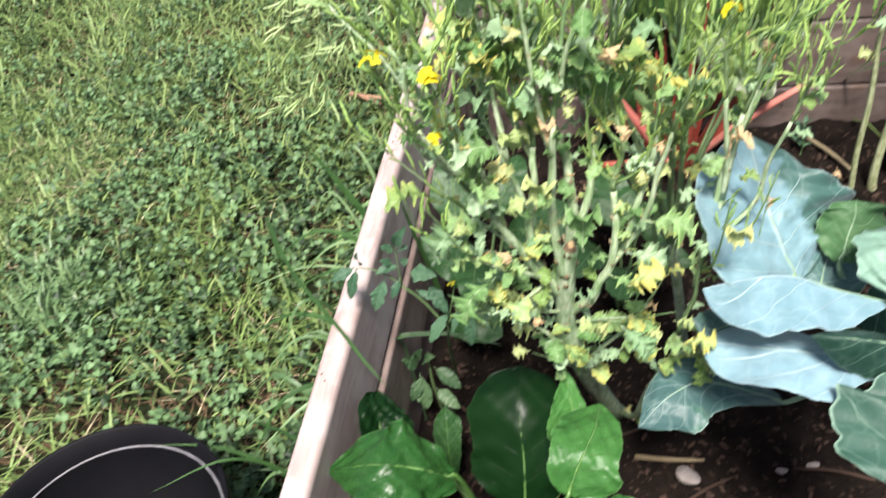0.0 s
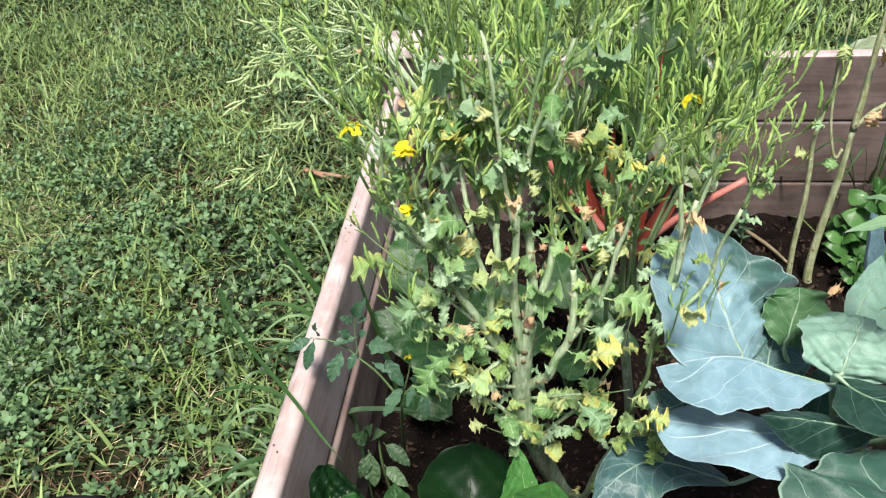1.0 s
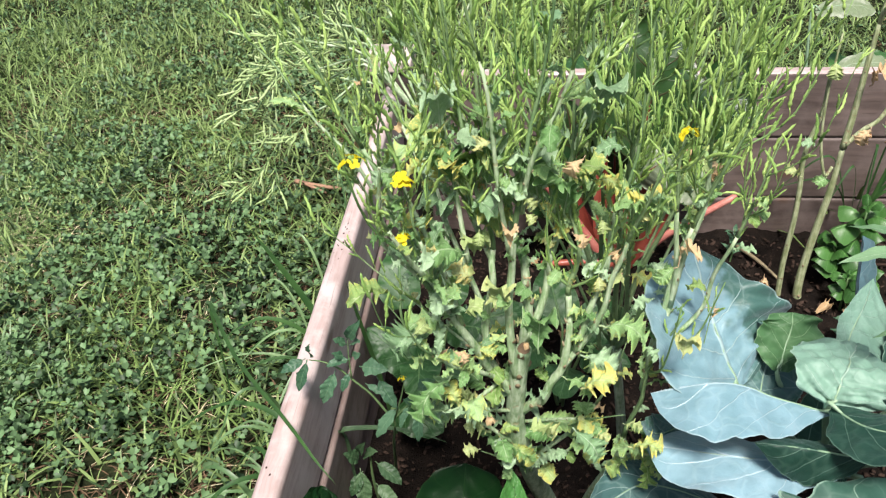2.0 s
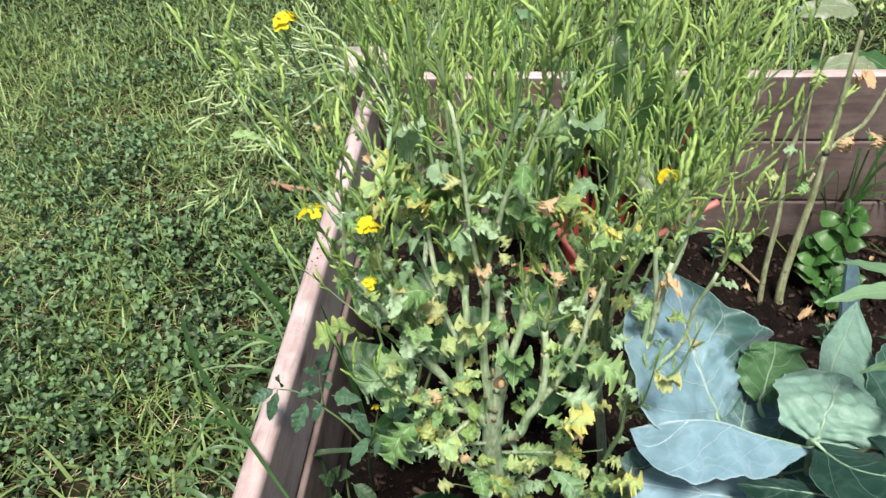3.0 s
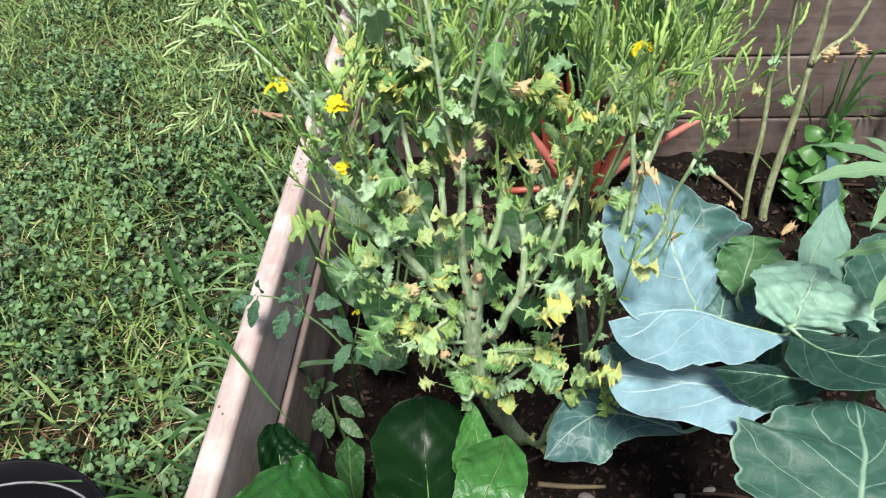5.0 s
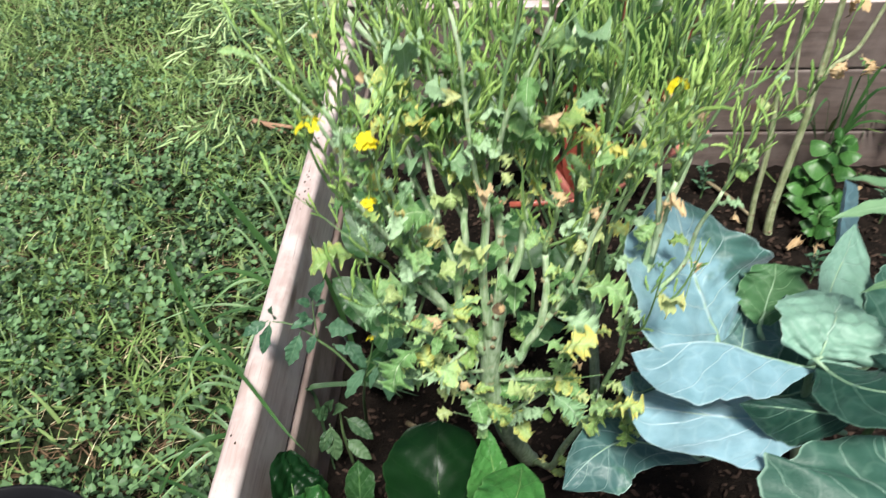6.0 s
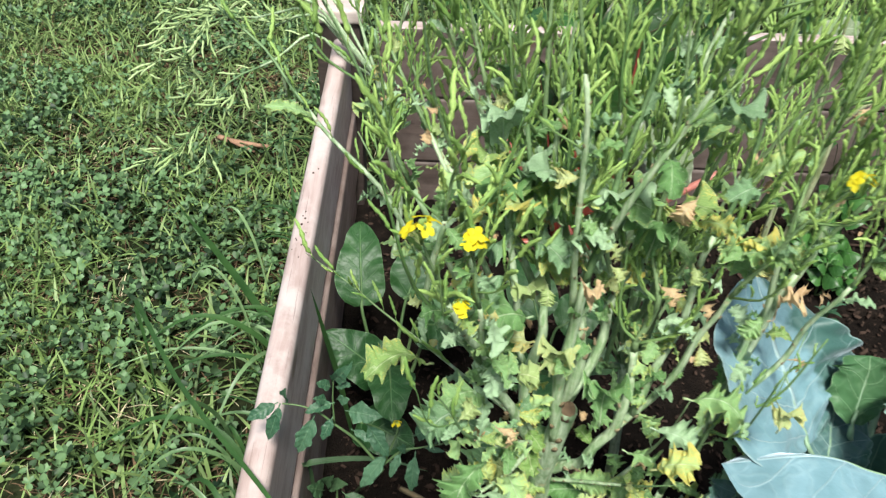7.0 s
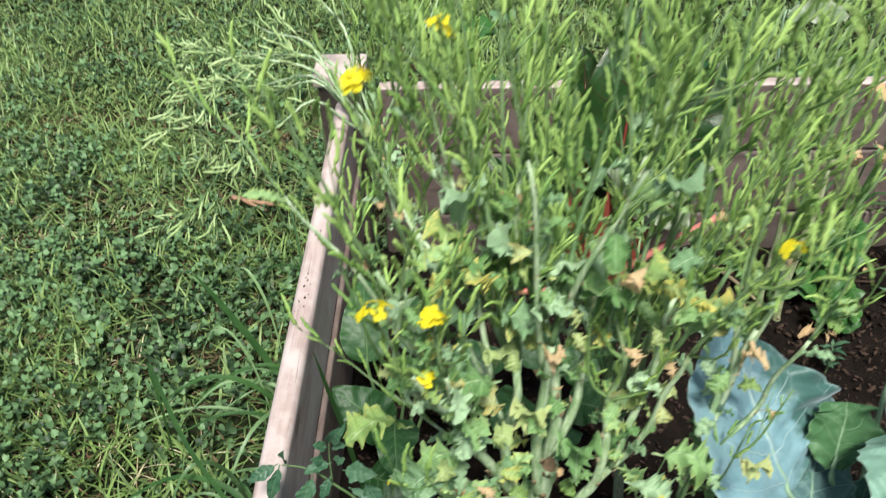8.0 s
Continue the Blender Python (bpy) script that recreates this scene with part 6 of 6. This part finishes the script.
def long_grass():
    g = np.random.default_rng(70)
    lab = "long green grass blades arching beside the bed"
    grass_clump("grass_clump", (-0.07, -1.05, 0), [
        (((-0.323, -0.600, 0.0), (-0.303, -0.630, 0.20), (-0.293, -0.65, 0.33), (-0.142, -0.922, 0.45), (-0.011, -1.105, 0.512), (0.041, -1.168, 0.512), (0.067, -1.185, 0.49)), 0.007),
        (((-0.08, -0.90, 0.0), (-0.12, -0.82, 0.18), (-0.24, -0.775, 0.20), (-0.39, -0.775, 0.10)), 0.011),
        (((-0.07, -0.95, 0.0), (-0.10, -0.95, 0.20), (-0.18, -1.00, 0.24), (-0.26, -1.04, 0.12)), 0.010),
        (((-0.08, -1.00, 0.0), (-0.14, -1.02, 0.12), (-0.24, -0.98, 0.13), (-0.34, -0.90, 0.04)), 0.008),
        (((-0.07, -1.02, 0.0), (-0.09, -0.99, 0.22), (-0.14, -0.93, 0.26), (-0.24, -0.88, 0.10)), 0.009),
        (((-0.09, -1.10, 0.0), (-0.16, -1.12, 0.20), (-0.24, -1.13, 0.28), (-0.33, -1.15, 0.31)), 0.006),
        (((-0.08, -1.12, 0.0), (-0.13, -1.14, 0.22), (-0.20, -1.17, 0.31), (-0.30, -1.23, 0.31)), 0.006),
    ], lab, M_BLADE)
    grass_clump("grass_clump", (-0.07, -0.45, 0), [
        (((-0.10, -0.46, 0.0), (-0.17, -0.42, 0.12), (-0.24, -0.40, 0.24), (-0.29, -0.39, 0.32)), 0.016),
        (((-0.07, -0.48, 0.0), (-0.11, -0.48, 0.14), (-0.20, -0.498, 0.16), (-0.337, -0.524, 0.06)), 0.009),
        (((-0.08, -0.52, 0.0), (-0.13, -0.56, 0.10), (-0.22, -0.58, 0.13), (-0.33, -0.60, 0.08)), 0.009),
        (((-0.06, -0.60, 0.0), (-0.10, -0.62, 0.20), (-0.20, -0.63, 0.28), (-0.32, -0.64, 0.21)), 0.011),
        (((-0.06, -0.40, 0.0), (-0.08, -0.36, 0.22), (-0.10, -0.30, 0.34), (-0.12, -0.24, 0.40)), 0.006),
    ], lab, M_BLADE)
    rows = []
    for k in range(34):
        y = g.uniform(-1.3, 0.3)
        x = g.uniform(-0.11, -0.05)
        h, r, a = g.uniform(0.06, 0.20), g.uniform(0.04, 0.16), g.uniform(2.0, 4.3)
        rows.append((((x, y, -0.01), (x + math.cos(a) * r * 0.3, y + math.sin(a) * r * 0.3, h * 0.8), (x + math.cos(a) * r * 0.7, y + math.sin(a) * r * 0.7, h), (x + math.cos(a) * r * 1.3, y + math.sin(a) * r * 1.3, h * 0.6)), g.uniform(0.003, 0.007)))
    grass_clump("grass_clump", (-0.07, -0.5, 0), rows, "uncut fringe of grass along the side board", M_BLADE)
    rows = []
    for k in range(24):
        y, x = g.uniform(-1.35, -0.30), g.uniform(-0.16, -0.05)
        h, r, a = g.uniform(0.06, 0.28), g.uniform(0.10, 0.27), g.uniform(2.4, 4.3)
        c, d = math.cos(a) * r, math.sin(a) * r
        rows.append((((x, y, -0.01), (x + c * 0.25, y + d * 0.25, h * 0.75), (x + c * 0.7, y + d * 0.7, h), (x + c * 1.3, y + d * 1.2, h * 0.45)), g.uniform(0.005, 0.010)))
    grass_clump("grass_clump", (-0.08, -0.8, 0), rows, "pale green grass blades arching out beside the bed", M_BLADE_LIGHT)
    # a dark strap leaf standing inside the side board
    grass_clump("grass_clump", (0.05, -0.72, SOIL), [
        (((0.05, -0.72, 0.05), (0.035, -0.75, 0.25), (0.02, -0.78, 0.40), (0.01, -0.80, 0.50)), 0.012),
        ], "strap-shaped grass leaf growing inside the bed", M_BLADE)
    grass_clump("grass_clump", (0.02, -0.928, SOIL), [
        (((0.012, -0.900, 0.04), (0.012, -0.930, 0.277), (0.014, -0.955, 0.335), (0.074, -0.938, 0.325), (0.124, -0.928, 0.306), (0.171, -0.928, 0.286)), 0.009),
    ], "pale bent strap leaf growing along the side board", M_WEED)
    rows = []
    for k in range(9):
        a = g.uniform(0, 6.28)
        rows.append((((1.06, -0.05, 0.05), (1.06 + 0.03 * math.cos(a), -0.06 - 0.03 * abs(math.sin(a)), 0.2), (1.06 + 0.09 * math.cos(a), -0.06 - 0.06 * abs(math.sin(a)), g.uniform(0.25, 0.4)), (1.06 + 0.2 * math.cos(a), -0.07 - 0.1 * abs(math.sin(a)), 0.24)), 0.009))
    grass_clump("grass_clump", (1.06, -0.05, SOIL), rows, "dark grass tuft against the back boards", M_BLADE)


def pot():
    base = (-0.358, -1.283, 0.0)
    ob = thing("plant_pot", base, "empty black plastic nursery pot standing on the lawn", "plant pot")
    def ring(pairs, sides=48):
        s = Shape()
        a = np.linspace(0, 2 * np.pi, sides, endpoint=False)
        G = np.array([[(r * 1.04 * math.cos(t), r * 1.04 * math.sin(t), z) for t in a] for r, z in pairs])
        s.grid(G, np.zeros((len(pairs), sides, 2)), 0, True)
        return s
    body = ring([(0.001, 0.004), (0.128, 0.004), (0.132, 0.0), (0.134, 0.01), (0.160, 0.26), (0.169, 0.262), (0.172, 0.268), (0.1735, 0.294), (0.1725, 0.299), (0.170, 0.300), (0.167, 0.298), (0.157, 0.255), (0.128, 0.012), (0.001, 0.012)])
    part("body", body.mesh("body", [M_POT]), ob)
    line = ring([(0.1600, 0.264), (0.1570, 0.2655), (0.1565, 0.2625), (0.1595, 0.260)])
    part("scuffed_ring", line.mesh("scuffed_ring", [M_POT_LINE]), ob, "pale grey ring round the inside")
    return ob


def small_things():
    # a forked stick on the lawn
    s = Shape()
    s.tube([(-0.058, 0.036, 0.0), (-0.01, 0.010, 0.004), (0.085, -0.005, 0.0)], [0.008, 0.007, 0.005], 6, 0, 4)
    s.tube([(-0.035, 0.024, 0.004), (0.0, -0.002, 0.003), (0.046, -0.028, 0.0)], [0.006, 0.005, 0.003], 6, 0, 3)
    mesh_thing("stick", s.mesh("stick", [M_STICK]), (-0.33, 0.255, 0.030), "reddish-brown forked twig lying on the lawn", "stick")
    g = np.random.default_rng(90)
    for k in range(16):
        x, y = g.uniform(0.05, 1.2), g.uniform(-1.25, -0.05)
        z = soil_height(np.array([x]), np.array([y]))[0] + 0.006
        ob = mesh_thing("fallen_leaf", LEAF_DRY[k % 3], (x, y, z), "curled brown fallen leaf on the soil", "fallen leaf", "fallen leaves")
        ob.rotation_euler, ob.scale = (g.uniform(-0.3, 0.3), g.uniform(-0.3, 0.3), g.uniform(0, 6.28)), [g.uniform(0.010, 0.020)] * 3
    bm = bmesh.new()
    bmesh.ops.create_icosphere(bm, subdivisions=3, radius=0.017)
    for v in bm.verts:
        v.co = Vector((v.co.x * 1.35, v.co.y * 0.9, v.co.z * 0.6)) * (1 + 0.10 * math.sin(190 * v.co.x + 80 * v.co.y) + 0.06 * math.sin(300 * v.co.z))
    stone = bpy.data.meshes.new("stone")
    bm.to_mesh(stone)
    bm.free()
    stone.materials.append(M_STONE)
    for p in stone.polygons:
        p.use_smooth = True
    for x, y, k in ((0.457, -1.004, 1.0), (0.603, -0.991, 0.4), (0.652, -0.980, 0.45), (0.53, -1.05, 0.35)):
        ob = mesh_thing("stone", stone, (x, y, float(soil_height(np.array([x]), np.array([y]))[0]) + 0.008 * k), "small grey-pink stone lying on the soil", "stone", "stones on the soil")
        ob.scale, ob.rotation_euler = (k, k, k), (0.1, 0.2, 5 * x)
    for x, y, k, a in ((0.181, -0.985, 0.030, 0.4), (0.957, -0.307, 0.030, 2.2), (1.005, -0.298, 0.028, 4.0), (0.98, -0.34, 0.022, 5.2)):
        ob = mesh_thing("fallen_leaf", LEAF_DRY[int(a) % 3], (x, y, float(soil_height(np.array([x]), np.array([y]))[0]) + 0.006), "large curled brown fallen leaf on the soil", "fallen leaf", "fallen leaves")
        ob.rotation_euler, ob.scale = (0.3, -0.25, a), (k * 0.6, k, k * 1.3)
    for line in (((0.375, -0.972, 0.0), (0.43, -0.980, 0.006), (0.485, -0.975, 0.0)), ((0.80, -0.06, 0.0), (0.84, -0.14, 0.008), (0.875, -0.20, 0.0)), ((0.13, -0.80, 0.0), (0.18, -0.84, 0.010), (0.20, -0.90, 0.0))):
        x, y = line[1][0], line[1][1]
        s = Shape()
        s.tube([rel(p, (x, y, 0)) for p in line], [0.005, 0.0045, 0.003], 7, 0, 4)
        mesh_thing("twig", s.mesh("twig", [M_TAN_RING]), (x, y, float(soil_height(np.array([x]), np.array([y]))[0]) + 0.010), "thick dry stalk piece lying on the soil", "twig", "twigs on the soil")
    for k in range(14):
        x, y, a, ln = g.uniform(0.05, 1.2), g.uniform(-1.25, -0.05), g.uniform(0, 6.28), g.uniform(0.02, 0.08)
        z = soil_height(np.array([x]), np.array([y]))[0] + 0.008
        s = Shape()
        s.tube([(-ln * math.cos(a), -ln * math.sin(a), 0), (0, 0.004, 0.005), (ln * math.cos(a), ln * math.sin(a), 0)], [0.003, 0.0035, 0.002], 6, 0, 3)
        mesh_thing("twig", s.mesh("twig", [M_CHIP]), (x, y, z), "short brown twig lying on the soil", "twig", "twigs on the soil")


def seedlings():
    """Small feathery seedlings and a purple flower by the back boards."""
    g = np.random.default_rng(95)
    for bx, by, h in ((1.22, -0.10, 0.14), (1.16, -0.22, 0.10), (0.95, -0.42, 0.08), (0.78, -0.12, 0.09), (1.30, -0.18, 0.12)):
        plant = thing("seedling", (bx, by, SOIL), "small grey-green feathery seedling in the soil", "seedling", "seedlings")
        s = Shape()
        s.tube([(0, 0, -0.02), (0.004, 0, h * 0.5), (0, 0.004, h)], [0.0022, 0.0018, 0.001], 5, 0, 3)
        part("stem", s.mesh("stem", [M_TOMATO_STEM]), plant)
        for k in range(14):
            a, z = k * 2.4, h * (0.2 + 0.8 * k / 14)
            d = np.array((math.cos(a), math.sin(a), 0.5))
            q = Shape()
            ln = g.uniform(0.018, 0.034)
            blade(q, (0, 0, z), d * ln + (0, 0, z), ln * 0.45, (0, 0, 1), 0.15, "ovate", 10, 4, 0.1, teeth=0.5, tn=4, seed=k)
            part("leaf", q.mesh("leaf", [M_TOMATO]), plant)
    plant = thing("purple_flower_plant", (1.23, -0.07, SOIL), "slender plant with purple and orange flowers by the back boards", "flower")
    s = Shape()
    s.tube([(0, 0, -0.02), (0.0, -0.01, 0.14), (0.0, -0.02, 0.27)], [0.0025, 0.002, 0.0015], 5, 0, 3)
    part("stem", s.mesh("stem", [M_TOMATO_STEM]), plant)
    for k in range(7):
        q = Shape()
        z = 0.20 + 0.015 * k
        for i in range(5):
            a = i * 1.257 + k
            d = np.array((math.cos(a), math.sin(a), 0.3))
            blade(q, (0, -0.02, z), d * 0.016 + (0, -0.02, z), 0.012, (0, 0, 1), 0.15, "spoon", 5, 4, 0.1, seed=i)
        part("flower", q.mesh("flower", [M_PURPLE if k % 3 else M_ORANGE]), plant)


def weeds():
    """Rough growth behind the back boards."""
    me = blades_field("tall_grass", 3000, 1.15, 0.36, 0.42, 0.14, 61, 0.22, M_GRASS, lambda w: np.clip(1.3 - w, 0.3, 1), (1.15, 0.25), 0.018)
    stuff("tall_grass", me, "uncut tall grass behind the bed", "grass")
    g = np.random.default_rng(63)
    for k in range(9):
        bx, by = 0.35 + k * 0.2 + g.uniform(-0.06, 0.06), g.uniform(0.14, 0.5)
        rows = []
        for i in range(7):
            a, r, h = g.uniform(0, 6.28), g.uniform(0.06, 0.14), g.uniform(0.16, 0.42)
            b = (bx + math.cos(a) * r * 0.5, by + math.sin(a) * r * 0.5, h)
            t = (bx + math.cos(a) * (r + 0.07), by + math.sin(a) * (r + 0.07), h + g.uniform(-0.05, 0.05))
            rows.append((b, t, g.uniform(0.05, 0.09), (0.0, -0.3, 0.9), 0.15, 0.0, (M_BASIL, M_PALM, M_BROAD)[g.integers(3)]))
        leafy("weed", (bx, by, 0.0), rows, M_BASIL, M_TOMATO_STEM, "light-green broad-leaved weed growing behind the bed", rib=0.0015, nv=8, group="weeds behind the bed")


def leaf_behind():
    """One plant behind the back boards whose grey-green leaves stand over them."""
    base = (1.02, 0.24, 0.0)
    plant = thing("broad_leaf_plant", base, "tall plant behind the boards with grey-green mildewed leaves", "garden plant")
    for k, (x, z, w) in enumerate(((0.02, 0.545, 0.032), (0.10, 0.40, 0.035))):
        mid = tuple((1.02 + x + d, 0.22 + 0.02 * d, z + 0.03 * (1 - abs(d) * 12)) for d in (-0.07, -0.025, 0.025, 0.07))
        stalked_leaf(plant, base, base, mid, ((0.2, w * 0.8, -12), (0.6, w, -12), (0.9, w * 0.6, -12)), ((0.2, w * 0.8, -10), (0.6, w, -10), (0.9, w * 0.6, -10)), (0.0, -0.45, 0.9), [M_MILDEW, M_COLLARD_RIB], 360 + k, 0.0013, 0.10, 0.05)


def shrub():
    g = np.random.default_rng(66)
    base = (-2.35, 2.1, 0)
    plant = thing("shrub", base, "low dark-green shrub at the lawn edge", "shrub")
    s = Shape()
    lv = Shape()
    for k in range(22):
        a, r, h = g.uniform(0, 6.28), g.uniform(0.05, 0.38), g.uniform(0.15, 0.5)
        e = np.array((math.cos(a) * r, math.sin(a) * r, h))
        s.tube([(0, 0, -0.02), e * (0.4, 0.4, 0.6), e], [0.008, 0.005, 0.002], 5, 0, 3)
        for i in range(26):
            p = e * g.uniform(0.4, 1.05)
            d = g.normal(0, 1, 3)
            d /= np.linalg.norm(d)
            blade(lv, p, p + d * g.uniform(0.03, 0.06), 0.028, (0.1, 0.1, 1), 0.15, "ovate", 4, 2, 0.1, seed=i)
    part("trunk", s.mesh("trunk", [M_STICK]), plant)
    part("crown", lv.mesh("crown", [M_BROAD]), plant)


big_kale()
second_kale()
collard()
front_chard()
red_chard()
old_stalks()
lodged_kale()
low_leaves()
low_weed()
tomato()
palmate()
basil((1.03, -0.19, SOIL), ((0.0, -0.01, 0.200, 1.30), (-0.055, -0.02, 0.110, 1.25), (0.01, -0.04, 0.060, 1.1)), 700, "bushy bright-green basil near the back boards")
basil((0.985, -0.30, SOIL), ((0.0, 0.0, 0.09, 0.8), (0.04, -0.02, 0.07, 0.7)), 720, "small shaded basil beside the old stalks")
long_grass()
pot()
small_things()
seedlings()
weeds()
leaf_behind()
shrub()
